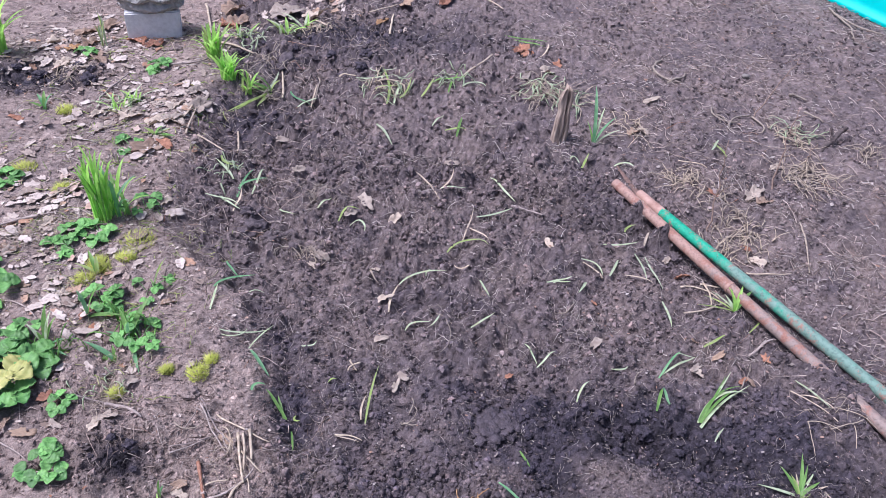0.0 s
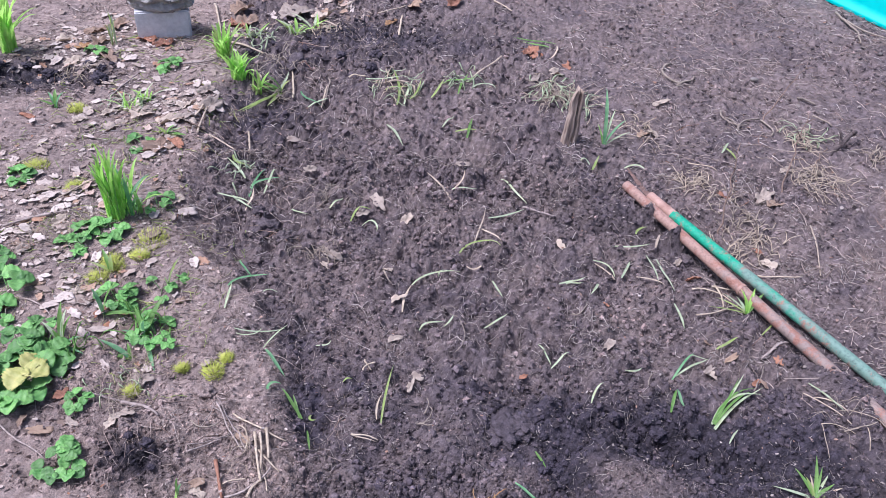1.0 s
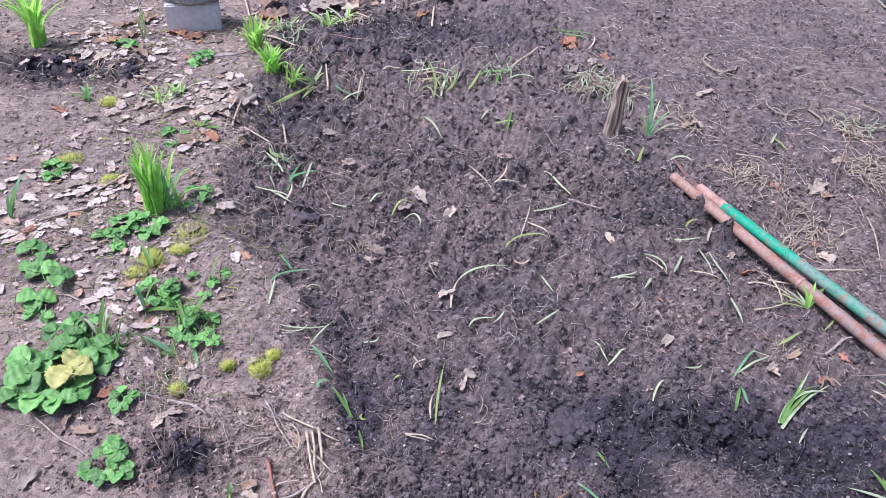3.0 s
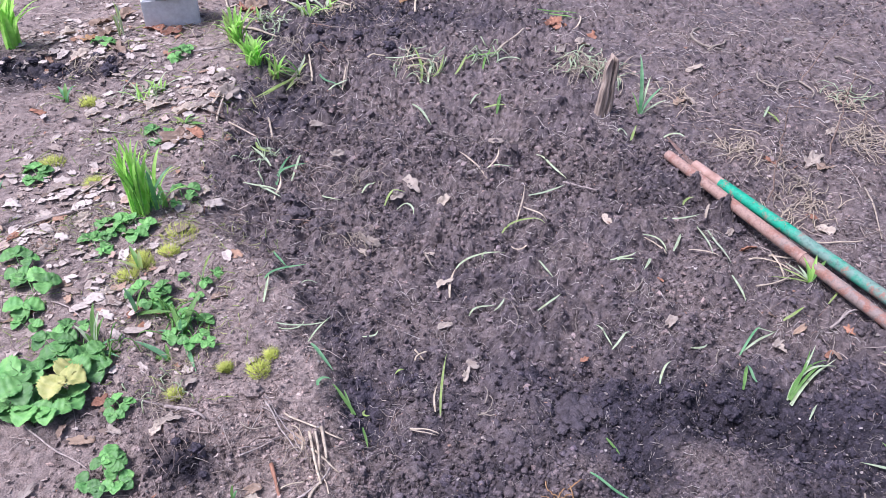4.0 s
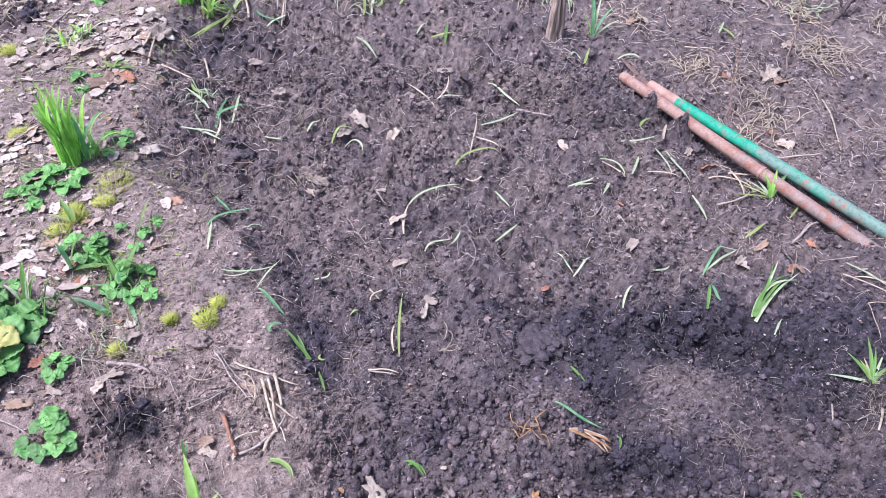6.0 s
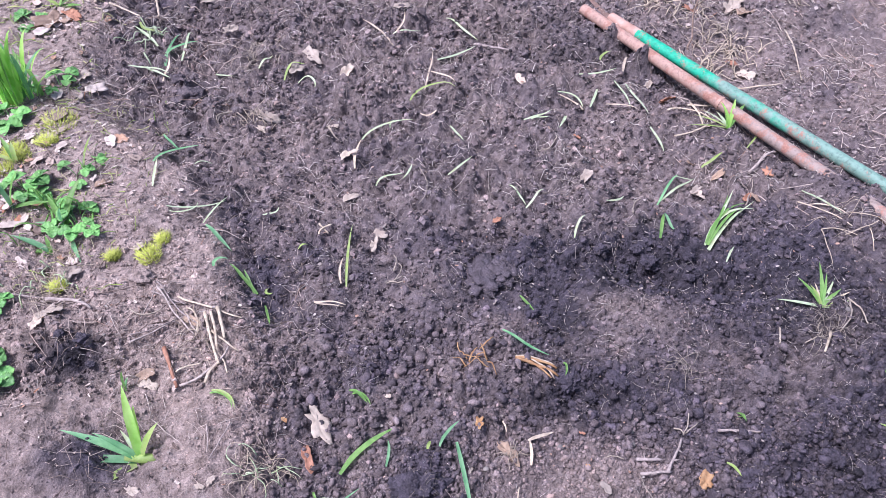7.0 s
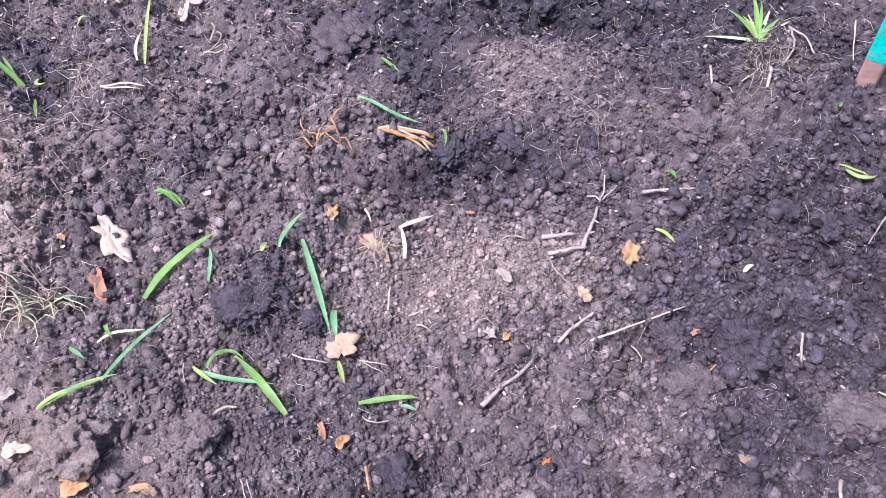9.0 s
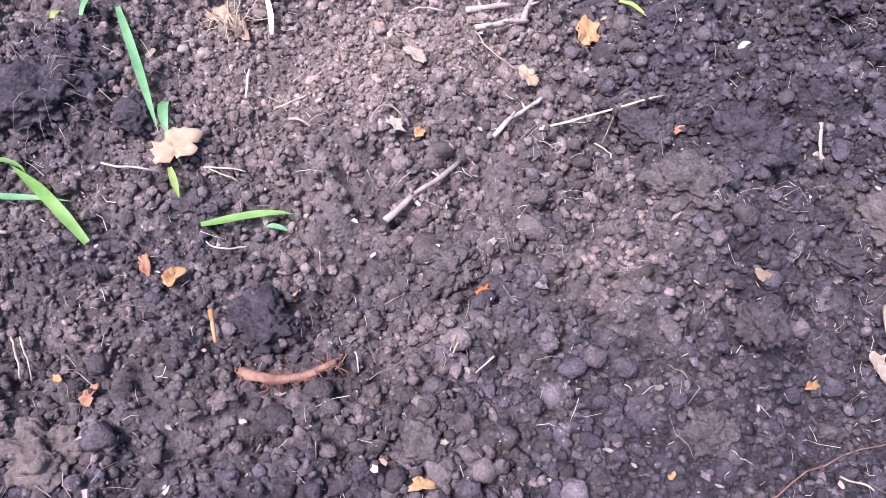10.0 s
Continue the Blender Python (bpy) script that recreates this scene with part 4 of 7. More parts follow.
def wooden_stake(x, y, tall, wide, thick, turn):
    """A rotten split stake: ragged slanting top, a crack down the middle."""
    nx, nz = 14, 26
    verts, faces = [], []
    for side in (0, 1):
        for j in range(nz + 1):
            for i in range(nx + 1):
                u, w = i / nx, j / nz
                crack = math.exp(-((u - 0.62) / 0.05) ** 2) * (0.35 + 0.65 * w)
                top = tall * (0.80 + 0.20 * math.sin(2.6 * u + 0.2) - 0.22 * abs(noise.noise(Vector((u * 6, side * 0.3, 2)))) - 0.16 * crack)
                z = -0.05 + (top + 0.05) * w
                wob = 0.006 * noise.noise(Vector((u * 4, w * 3, 7 + side)))
                px = (u - 0.5) * wide * (1 - 0.30 * w) + 0.10 * tall * w * 0.35 + 0.007 * noise.noise(Vector((w * 5, u * 0.8, 3)))
                edge = math.sqrt(max(0.0, 1 - (2 * u - 1) ** 4))
                py = (0.5 * thick * (0.25 + 0.75 * edge) * (1 - 0.3 * w) - 0.55 * thick * crack * (1 if not side else 0.3)) * (-1 if side == 0 else 1) + wob
                verts.append((px, py, z))
    row = nx + 1
    n = row * (nz + 1)
    for j in range(nz):
        for i in range(nx):
            a = j * row + i
            faces += [(a, a + 1, a + row + 1, a + row), (n + a, n + a + row, n + a + row + 1, n + a + 1)]
        for i, flip in ((0, False), (nx, True)):
            a = j * row + i
            f = (a, a + row, n + a + row, n + a)
            faces.append(f[::-1] if flip else f)
    for i in range(nx):
        a = nz * row + i
        faces.append((a, a + 1, n + a + 1, n + a))
    ob = thing("wooden_stake", (verts, faces), WOOD, "weathered grey-brown split wooden stake standing in the bed", "stake")
    ob.matrix_world = Matrix.Translation((x, y, ground_z(x, y))) @ pose(0, 0, 0, 0, 0, turn)
    return ob


wooden_stake(0.478, 2.545, 0.215, 0.062, 0.045, 6)


def concrete_block(x, y, wide, deep, tall, turn):
    bm = bmesh.new()
    bmesh.ops.create_cube(bm, size=1.0)
    for v in bm.verts:
        v.co = Vector((v.co.x * wide, v.co.y * deep, (v.co.z + 0.5) * tall))
    bmesh.ops.bevel(bm, geom=list(bm.edges), offset=0.006, segments=2, affect="EDGES")
    bmesh.ops.subdivide_edges(bm, edges=list(bm.edges), cuts=3, use_grid_fill=True)
    for v in bm.verts:
        v.co += Vector((noise.noise(v.co * 30), noise.noise(v.co * 30 + Vector((9, 0, 0))), noise.noise(v.co * 30 + Vector((0, 9, 0))))) * 0.002
    me = bpy.data.meshes.new("concrete_block")
    bm.to_mesh(me)
    bm.free()
    me.materials.append(CONCRETE)
    ob = tagged(new("concrete_block", me), "grey concrete block standing on the soil among dead leaves", "block")
    ob.matrix_world = Matrix.Translation((x, y, ground_z(x, y) - 0.012)) @ pose(0, 0, 0, 0, 0, turn)
    return ob


CONCRETE = plain_material("pale_concrete", (0.56, 0.55, 0.55), (0.74, 0.73, 0.73), 50, 0.9, 0.2, 0.002)
concrete_block(-1.200, 3.245, 0.218, 0.13, 0.128, 16)


def rough_rock(x, y, z, sx, sy, sz):
    bm = bmesh.new()
    bmesh.ops.create_icosphere(bm, subdivisions=5, radius=1.0)
    for v in bm.verts:
        p = v.co * 1.0
        k = 1 + 0.07 * math.sin(11 * p.z + 2.5 * noise.noise(p * 2)) + 0.16 * noise.noise(p * 1.5 + Vector((3, 1, 4))) + 0.10 * noise.noise(p * 4) + 0.05 * abs(noise.noise(p * 9)) + 0.03 * noise.noise(p * 22)
        p = Vector((p.x * sx, p.y * sy, max(-0.75, p.z) * sz)) * k
        v.co = p
    me = bpy.data.meshes.new("rough_rock")
    bm.to_mesh(me)
    bm.free()
    me.materials.append(STONE)
    ob = tagged(new("rough_rock", me), "rough grey rubble stone lying on the concrete block", "stone")
    ob.location = (x, y, z)
    return ob


rough_rock(-1.202, 3.245, ground_z(-1.200, 3.245) + 0.114 + 0.050, 0.130, 0.095, 0.075)


def overturned_tub(x, y, turn, long, wide, tall, top=0.8):
    """A plastic tub lying upside down: sloping sides, rounded corners, a lip along the ground and a ridge round its bottom."""
    ring = []
    for cx, cy, a0 in ((1, 1, 0), (-1, 1, 90), (-1, -1, 180), (1, -1, 270)):
        for k in range(7):
            t = radians(a0 + 15 * k)
            ring.append((cx, cy, math.cos(t), math.sin(t)))
    levels = [(1.05, 0.0), (1.06, 0.012), (1.05, 0.022), (1.0, 0.026), (0.98, 0.06), (0.5 + 0.5 * top, 0.55 * tall), (top + 0.02, 0.92 * tall), (top - 0.01, 0.98 * tall), (top - 0.06, tall), (top - 0.14, 0.985 * tall), (0.3, 0.98 * tall), (0.01, 0.98 * tall)]
    verts, faces, n = [], [], len(ring)
    for s, z in levels:
        r = 0.09 * max(s, 0.05)
        for cx, cy, c, d in ring:
            verts.append((cx * (0.5 * long * s - r) + r * c, cy * (0.5 * wide * s - r) + r * d, z))
    for i in range(len(levels) - 1):
        for k in range(n):
            a, b = i * n + k, i * n + (k + 1) % n
            faces.append((a, b, b + n, a + n))
    faces.append(tuple(range((len(levels) - 1) * n, len(levels) * n)))
    ob = thing("plastic_tub", (verts, faces), BARREL_PAINT, "turquoise plastic tub lying upside down on the soil", "tub")
    ob.matrix_world = Matrix.Translation((x, y, ground_z(x, y) - 0.01)) @ pose(0, 0, 0, 0, 0, turn)
    return ob


overturned_tub(2.375, 4.074, -63.5, 0.95, 0.60, 0.30)


# ---- litter on the path ----
def litter(name, label, count, zone, small, large, seed, mats, dens):
    """Scraps of dead leaf, strewn where dens() is high, as one mesh."""
    rs, rn = random.Random(seed), np.random.RandomState(seed)
    xs, ys = rn.uniform(zone[0], zone[1], count * 8), rn.uniform(zone[2], zone[3], count * 8)
    keep = rn.rand(count * 8) < dens(xs, ys)
    xs, ys = xs[keep][:count], ys[keep][:count]
    zs = resting_z(xs, ys) + 0.001 + 0.005 * rn.rand(len(xs)) * np.clip(1.15 - 0.95 * trodden(xs, ys) - 0.6 * beyond(xs, ys), 0.1, 1)
    verts, faces = [], []
    for x, y, z in zip(xs.tolist(), ys.tolist(), zs.tolist()):
        r = small + (large - small) * rs.random() ** 2.2
        n, k0 = rs.randint(5, 8), len(verts)
        tx, ty = rs.gauss(0, 0.25), rs.gauss(0, 0.25)
        a0, asp = rs.uniform(0, 6.28), rs.uniform(0.15, 0.75)
        ca, sa = math.cos(a0), math.sin(a0)
        ring = []
        for i in range(n):
            t = 6.283 * i / n
            u, v = r * math.cos(t) * rs.uniform(0.5, 1.3), r * asp * math.sin(t) * rs.uniform(0.5, 1.3)
            px, py = u * ca - v * sa, u * sa + v * ca
            ring.append((x + px, y + py, z + 0.25 * r + px * tx + py * ty + rs.uniform(-0.1, 0.25) * r))
        c = (x, y, z + 0.15 * r)
        verts += [c] + ring
        for i in range(n):
            j = (i + 1) % n
            faces.append((k0, k0 + 1 + i, k0 + 1 + j))
    ob = new(name, mesh(name, verts, faces, mats, False))
    return tagged(ob, label, "leaf litter", kind="stuff")


LITTER = strewn_material("leaf_litter", [(0.0, (0.12, 0.085, 0.07)), (0.3, (0.29, 0.22, 0.18)), (0.6, (0.47, 0.375, 0.315)), (0.92, (0.64, 0.53, 0.455)), (0.97, (0.33, 0.16, 0.09)), (1.0, (0.5, 0.42, 0.37))])
BITS = strewn_material("soil_bits", [(0.0, (0.14, 0.115, 0.10)), (0.4, (0.25, 0.21, 0.185)), (0.75, (0.40, 0.345, 0.31)), (0.9, (0.33, 0.19, 0.13)), (1.0, (0.52, 0.46, 0.42))])


def leafy(x, y):
    w = 0.10 + 0.9 * np.maximum(0.0, smooth_noise(x, y, 0.22, 51) * 0.8 + smooth_noise(x, y, 0.07, 52) * 0.6 + 0.12)
    w = w * np.clip((y - 1.12) / 0.35, 0.3, 1)
    far = np.clip(1.2 - 1.1 * hill(x, y, -1.5, 2.45, 0.35, 0.12) - 0.7 * hill(x, y, -0.45, 1.35, 0.14, 0.2) - 1.2 * hill(x, y, -1.58, 2.79, 0.25, 0.1), 0.05, 1)
    return trodden(x, y) * w * far


litter("leaf_litter", "scattered pale fragments of dead leaves on the trodden path", 9000, (-2.3, -0.25, 0.7, 3.9), 0.0012, 0.008, 61, LITTER, leafy)
def old_leaves(count, seed):
    """Whole and broken dead leaves lying thick in a few places along the path, as one mesh."""
    rs = random.Random(seed)
    places = [(-1.42, 3.1, 0.16, 0.16), (-1.0, 2.6, 0.16, 0.10), (-0.85, 3.3, 0.14, 0.14), (-1.6, 2.95, 0.10, 0.12), (-0.92, 2.5, 0.10, 0.10), (-1.25, 1.78, 0.14, 0.10), (-1.0, 1.62, 0.14, 0.10), (-0.85, 1.45, 0.14, 0.12), (-1.2, 2.0, 0.14, 0.10), (-1.15, 2.25, 0.2, 0.14), (-0.5, 3.6, 0.15, 0.1), (-1.38, 3.12, 0.14, 0.10), (-1.3, 3.05, 0.25, 0.12), (-1.2, 2.75, 0.2, 0.1), (-0.95, 1.9, 0.16, 0.14)]
    shapes = []
    for k in range(count):
        cx, cy, sx, sy = places[k % len(places)]
        x, y = rs.gauss(cx, sx), rs.gauss(cy, sy)
        if trodden(x, y) < 0.4 and y < 3.2:
            continue
        size = 0.014 + 0.048 * rs.random() ** 1.9
        m = slope(x, y, rs.uniform(0, 360), 0.03) @ pose(0, 0, rs.uniform(0.001, 0.006), rs.uniform(-9, 9), rs.uniform(-9, 9), 0)
        v, f = leaf_shape(size, size * rs.uniform(0.5, 0.9), seed * 1000 + k, rs.uniform(0.1, 0.35), rs.choice((3, 5, 6, 7)), 18, 4)
        shapes.append(([m @ p for p in v], f))
    verts, faces = [], []
    for v, f in shapes:
        k0 = len(verts)
        verts += v
        faces += [tuple(i + k0 for i in face) for face in f]
    return tagged(new("leaf_litter", mesh("leaf_litter", verts, faces, OLD_LEAF)), "crumpled beige dead leaves lying thick along the path", "leaf litter", kind="stuff")


OLD_LEAF = strewn_material("old_leaves", [(0.0, (0.20, 0.145, 0.115)), (0.22, (0.38, 0.30, 0.245)), (0.5, (0.52, 0.43, 0.365)), (0.85, (0.65, 0.55, 0.475)), (0.93, (0.38, 0.21, 0.13)), (1.0, (0.48, 0.34, 0.24))])
old_leaves(1000, 71)
litter("leaf_litter", "light scraps of straw and leaf on dug soil", 7500, (-0.9, 1.3, 1.1, 3.6), 0.0013, 0.006, 62, BITS, lambda x, y: 1.0 + 0 * x)
litter("leaf_litter", "tiny light scraps among soil crumbs", 1800, (-0.45, 1.05, 0.2, 1.2), 0.001, 0.0045, 63, BITS, lambda x, y: 1.0 + 0 * x)
litter("leaf_litter", "light scraps on the dry ground past the pipes", 2300, (0.6, 2.5, 1.2, 4.2), 0.003, 0.012, 64, BITS, lambda x, y: 0.05 + beyond(x, y))
for span in ((9000, -2.2, -0.2, 0.6, 3.8, 0.006, 0.06, 0.0009, 44), (900, -1.9, -0.4, 1.1, 3.7, 0.03, 0.11, 0.0016, 47), (420, 0.75, 2.3, 1.5, 4.0, 0.03, 0.12, 0.0018, 48), (3600, 0.7, 2.4, 1.3, 4.0, 0.01, 0.08, 0.0011, 45)):
    tagged(new("straw_bits", raw_mesh("straw_bits", *hairs(*span), LITTER)), "short bits of dry straw strewn over trodden soil", "straw", kind="stuff")


GRASSY = strewn_material("thin_grass", [(0.0, (0.20, 0.30, 0.07)), (0.4, (0.36, 0.44, 0.12)), (0.7, (0.48, 0.48, 0.20)), (1.0, (0.52, 0.45, 0.30))])
for span in ((700, -1.35, -0.55, 1.2, 1.9, 0.012, 0.05, 0.0013, 49), (420, -1.45, -0.75, 1.9, 3.4, 0.02, 0.07, 0.0018, 50)):
    tagged(new("thin_grass", raw_mesh("thin_grass", *hairs(*span), GRASSY)), "thin yellow-green grass threads among dead leaves", "grass", kind="stuff")


# ---- clods ----
clod(-0.026, 0.429, 0.0294, 608, 0.7, 1.1, 176, 0.12, 0.3)
clod(0.608, 0.525, 0.0294, 609, 0.75, 1.2, 213, 0.12, 0.0)
clod(0.493, 0.473, 0.0269, 610, 0.3, 1.6, 250, 0.12, 0.1)
clod(0.285, 0.476, 0.0256, 611, 0.7, 0.9, 287, 0.12, 0.05)
clod(0.134, 0.483, 0.028, 612, 0.75, 1.2, 324, 0.05, -0.3)
clod(0.006, 0.732, 0.040, 653, 0.7, 1.2, 20, 0.12, -0.3)
clod(0.075, 0.690, 0.018, 654, 0.7, 1.2, 70, 0.15, -0.3)
clod(0.109, 0.595, 0.0192, 613, 0.7, 1.2, 1, 0.12, 0.0)
clod(0.151, 0.396, 0.01, 614, 0.6, 1.2, 38, 0.25, 0.0)
clod(0.221, 0.351, 0.0179, 615, 0.7, 1.1, 75, 0.12, 0.1)
clod(0.048, 0.48, 0.008, 616, 0.8, 1, 112, 0.25, 0)
clod(0.009, 0.455, 0.007, 617, 0.8, 1, 149, 0.25, 0.1)
clod(0.421, 0.299, 0.0205, 618, 0.6, 1.3, 186, 0.12, 0.1)
clod(0.493, 0.359, 0.0205, 619, 0.7, 1.3, 223, 0.12, 0.1)
clod(0.325, 0.487, 0.011, 620, 0.7, 1, 260, 0.25, 0)
clod(0.625, 0.42, 0.0256, 621, 0.7, 1.3, 297, 0.12, 0)
clod(0.502, 0.566, 0.0218, 622, 0.6, 1.2, 334, 0.12, -0.1)
clod(0.205, 0.531, 0.009, 623, 0.8, 1, 11, 0.25, 0.1)
clod(0.553, 0.386, 0.012, 624, 0.7, 1.2, 48, 0.25, 0.1)
clod(0.186, 1.213, 0.049, 625, 0.45, 1.3, 85, 0.25, 0.1)
clod(0.684, 0.886, 0.033, 626, 0.7, 1.2, 122, 0.25, 0.1)
clod(0.687, 0.425, 0.034, 627, 0.5, 1.3, 159, 0.12, 0.2)
clod(-0.222, 0.594, 0.0397, 628, 0.7, 1.1, 196, 0.12, 0.3)
clod(-0.08, 0.572, 0.0307, 629, 0.7, 1.1, 233, 0.12, 0.1)
clod(0.093, 0.972, 0.023, 630, 0.7, 1.2, 270, 0.25, 0.1)
clod(-0.17, 1.048, 0.023, 631, 0.6, 1.2, 307, 0.25, 0.1)
clod(0.492, 0.485, 0.032, 632, 0.6, 1.3, 344, 0.12, 0.1)
clod(0.601, 0.551, 0.032, 633, 0.6, 1.2, 21, 0.12, 0)
clod(0.311, 0.931, 0.027, 634, 0.7, 1.3, 58, 0.25, -0.2)
clod(0.403, 0.922, 0.021, 635, 0.5, 1.6, 95, 0.25, 0)
clod(0.577, 1.291, 0.0144, 636, 0.8, 1.1, 132, 0.25, 0)
clod(0.533, 1.249, 0.0126, 637, 0.7, 1.1, 169, 0.25, 0)
clod(0.285, 1.116, 0.0132, 638, 0.7, 1.2, 206, 0.25, -0.2)
clod(0.793, 0.675, 0.021, 639, 0.7, 1.2, 243, 0.25, -0.1)
clod(0.816, 0.404, 0.0474, 640, 0.7, 1.2, 280, 0.12, 0)
clod(-0.529, 1.246, 0.025, 641, 0.7, 1.2, 317, 0.25, 0)
clod(-0.524, 1.78, 0.025, 642, 0.7, 1.1, 354, 0.25, 0)
clod(-0.518, 1.941, 0.041, 643, 0.6, 1.3, 31, 0.25, -0.1)
clod(-0.459, 1.896, 0.03, 644, 0.6, 1.2, 68, 0.25, -0.1)
clod(-0.598, 3.005, 0.06, 645, 0.6, 1.4, 105, 0.25, -0.1)
clod(0.561, 1.233, 0.0192, 646, 0.8, 1.2, 142, 0.25, 0)
clod(0.504, 1.227, 0.0162, 647, 0.8, 1.2, 179, 0.25, 0)
clod(0.66, 1.246, 0.0144, 648, 0.8, 1.2, 216, 0.25, 0)
clod(0.77, 1.263, 0.0144, 649, 0.7, 1.3, 253, 0.25, 0)
clod(0.226, 1.222, 0.032, 650, 0.4, 1.4, 290, 0.25, 0.1)
clod(0.798, 1.942, 0.024, 651, 0.8, 1.1, 327, 0.25, 0)
clod(0.972, 1.492, 0.024, 652, 0.7, 1.3, 4, 0.25, 0)

def clod_patch(count, x, y, sx, sy, small, large, seed, dry):
    """Lumps of dug soil lying close together; dry below 0 makes them darker than the ground."""
    rnd = random.Random(seed)
    for k in range(count):
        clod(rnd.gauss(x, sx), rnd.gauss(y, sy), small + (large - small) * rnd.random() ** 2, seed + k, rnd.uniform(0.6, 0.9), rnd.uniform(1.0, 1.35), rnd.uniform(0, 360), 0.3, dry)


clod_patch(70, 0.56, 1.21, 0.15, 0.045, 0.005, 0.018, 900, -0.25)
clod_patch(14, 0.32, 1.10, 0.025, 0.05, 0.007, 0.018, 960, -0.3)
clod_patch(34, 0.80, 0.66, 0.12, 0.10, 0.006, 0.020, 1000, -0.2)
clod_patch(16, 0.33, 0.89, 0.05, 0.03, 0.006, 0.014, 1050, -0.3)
clod_patch(22, -1.62, 2.78, 0.16, 0.07, 0.012, 0.032, 1080, -0.6)
clod_patch(14, -0.63, 1.04, 0.04, 0.03, 0.006, 0.014, 1110, -0.5)
clod_patch(14, -0.50, 1.93, 0.08, 0.06, 0.010, 0.026, 1130, -0.1)
clod_patch(16, -0.45, 3.15, 0.25, 0.12, 0.015, 0.035, 1150, -0.2)
clod_patch(14, 0.62, 0.42, 0.06, 0.05, 0.006, 0.018, 1170, 0.0)

# ---- dense tufts ----
upright_tuft(-0.95, 1.887, 26, 0.255, 0.062, 0.0135, "FFFFG", "dense green tuft of upright grass-like leaves on the path", 535)
upright_tuft(-0.905, 1.915, 16, 0.17, 0.11, 0.0115, "FGB", "dense green tuft of upright grass-like leaves on the path", 536)
upright_tuft(-1.738, 2.964, 30, 0.265, 0.15, 0.0195, "FFF", "dense green tuft of upright grass-like leaves on the path", 537)
upright_tuft(-0.899, 3.033, 26, 0.15, 0.105, 0.0135, "FFL", "dense green tuft of upright grass-like leaves on the path", 538)
upright_tuft(-0.799, 2.855, 28, 0.13, 0.10, 0.0135, "FFF", "dense green tuft of upright grass-like leaves on the path", 539)
upright_tuft(-0.708, 2.782, 10, 0.099, 0.088, 0.0113, "FL", "dense green tuft of upright grass-like leaves on the path", 540)
upright_tuft(-1.369, 3.093, 7, 0.141, 0.035, 0.0106, "WL", "dense green tuft of upright grass-like leaves on the path", 541)
upright_tuft(-1.138, 2.55, 12, 0.058, 0.092, 0.0079, "FW", "dense green tuft of upright grass-like leaves on the path", 542)
upright_tuft(-1.091, 2.596, 12, 0.059, 0.104, 0.008, "WF", "dense green tuft of upright grass-like leaves on the path", 543)
upright_tuft(-0.645, 3.268, 10, 0.059, 0.123, 0.0126, "FLW", "dense green tuft of upright grass-like leaves on the path", 544)
upright_tuft(-0.571, 3.345, 9, 0.054, 0.125, 0.0128, "WF", "dense green tuft of upright grass-like leaves on the path", 545)
upright_tuft(-0.828, 3.26, 9, 0.054, 0.11, 0.0126, "WF", "dense green tuft of upright grass-like leaves on the path", 546)

# ---- plants with their own leaves ----
tuft = grass_tuft(-0.472, 0.832, "uprooted bulb plant with blue-green and yellowing leaves")
tuft_blade(tuft, 177, 0.178, 0.018, 0.0150, "B")
tuft_blade(tuft, 161, 0.145, 0.045, 0.0150, "B")
tuft_blade(tuft, 106, 0.100, 0.095, 0.0165, "F")
tuft_blade(tuft, 98, 0.070, 0.070, 0.0120, "F")
tuft_blade(tuft, 44, 0.050, 0.062, 0.0130, "L")
tuft_blade(tuft, -146, 0.110, 0.008, 0.0150, "L")
tuft_blade(tuft, 156, 0.088, 0.045, 0.0100, "B")
tuft_blade(tuft, 60, 0.034, 0.045, 0.0100, "G")
tuft_blade(tuft, 130, 0.060, 0.030, 0.0090, "W")
part("bulb", tube([(-0.03, 0.006, 0.002), (0.0, 0.0, 0.006), (0.018, -0.002, 0.006), (0.03, -0.003, 0.004)], [0.006, 0.009, 0.009, 0.005], 8), LIME, tuft, "pale yellow-green bulb neck")
tuft = grass_tuft(-0.477, 0.572, "rooted bulb plant with blue-green and yellowing leaves")
tuft_blade(tuft, 102, 0.114, 0.114, 0.0177, "B")
tuft_blade(tuft, 56, 0.114, 0.143, 0.0199, "L")
tuft_blade(tuft, 42, 0.178, 0.094, 0.0184, "B")
tuft_blade(tuft, 78, 0.046, 0.118, 0.0191, "G")
tuft_blade(tuft, 69, 0.075, 0.082, 0.0103, "L")
tuft_blade(tuft, 125, 0.062, 0.079, 0.0162, "B")
tuft_blade(tuft, -172, 0.065, 0.042, 0.0177, "B")
tuft_blade(tuft, 162, 0.026, 0.03, 0.0162, "L")
tuft = grass_tuft(0.889, 1.070, "uprooted grass tuft with bare roots on the soil")
for heading, reach, rise, wide, tone in ((165, 0.095, 0.010, 0.0075, "W"), (111, 0.075, 0.040, 0.0095, "G"), (99, 0.050, 0.035, 0.0075, "L"), (62, 0.085, 0.045, 0.0065, "G"), (71, 0.112, 0.050, 0.0085, "G"),
                                         (31, 0.066, 0.026, 0.0080, "G"), (2, 0.068, 0.018, 0.0080, "L"), (-16, 0.072, 0.010, 0.0065, "W"), (49, 0.086, 0.026, 0.0060, "W"), (20, 0.080, 0.014, 0.0070, "S"), (82, 0.060, 0.020, 0.0060, "S")):
    tuft_blade(tuft, heading, reach, 0.5 * rise, wide, tone, 0.3)
tuft = grass_tuft(0.907, 1.681, "small green grass tuft beside the rusty pipe")
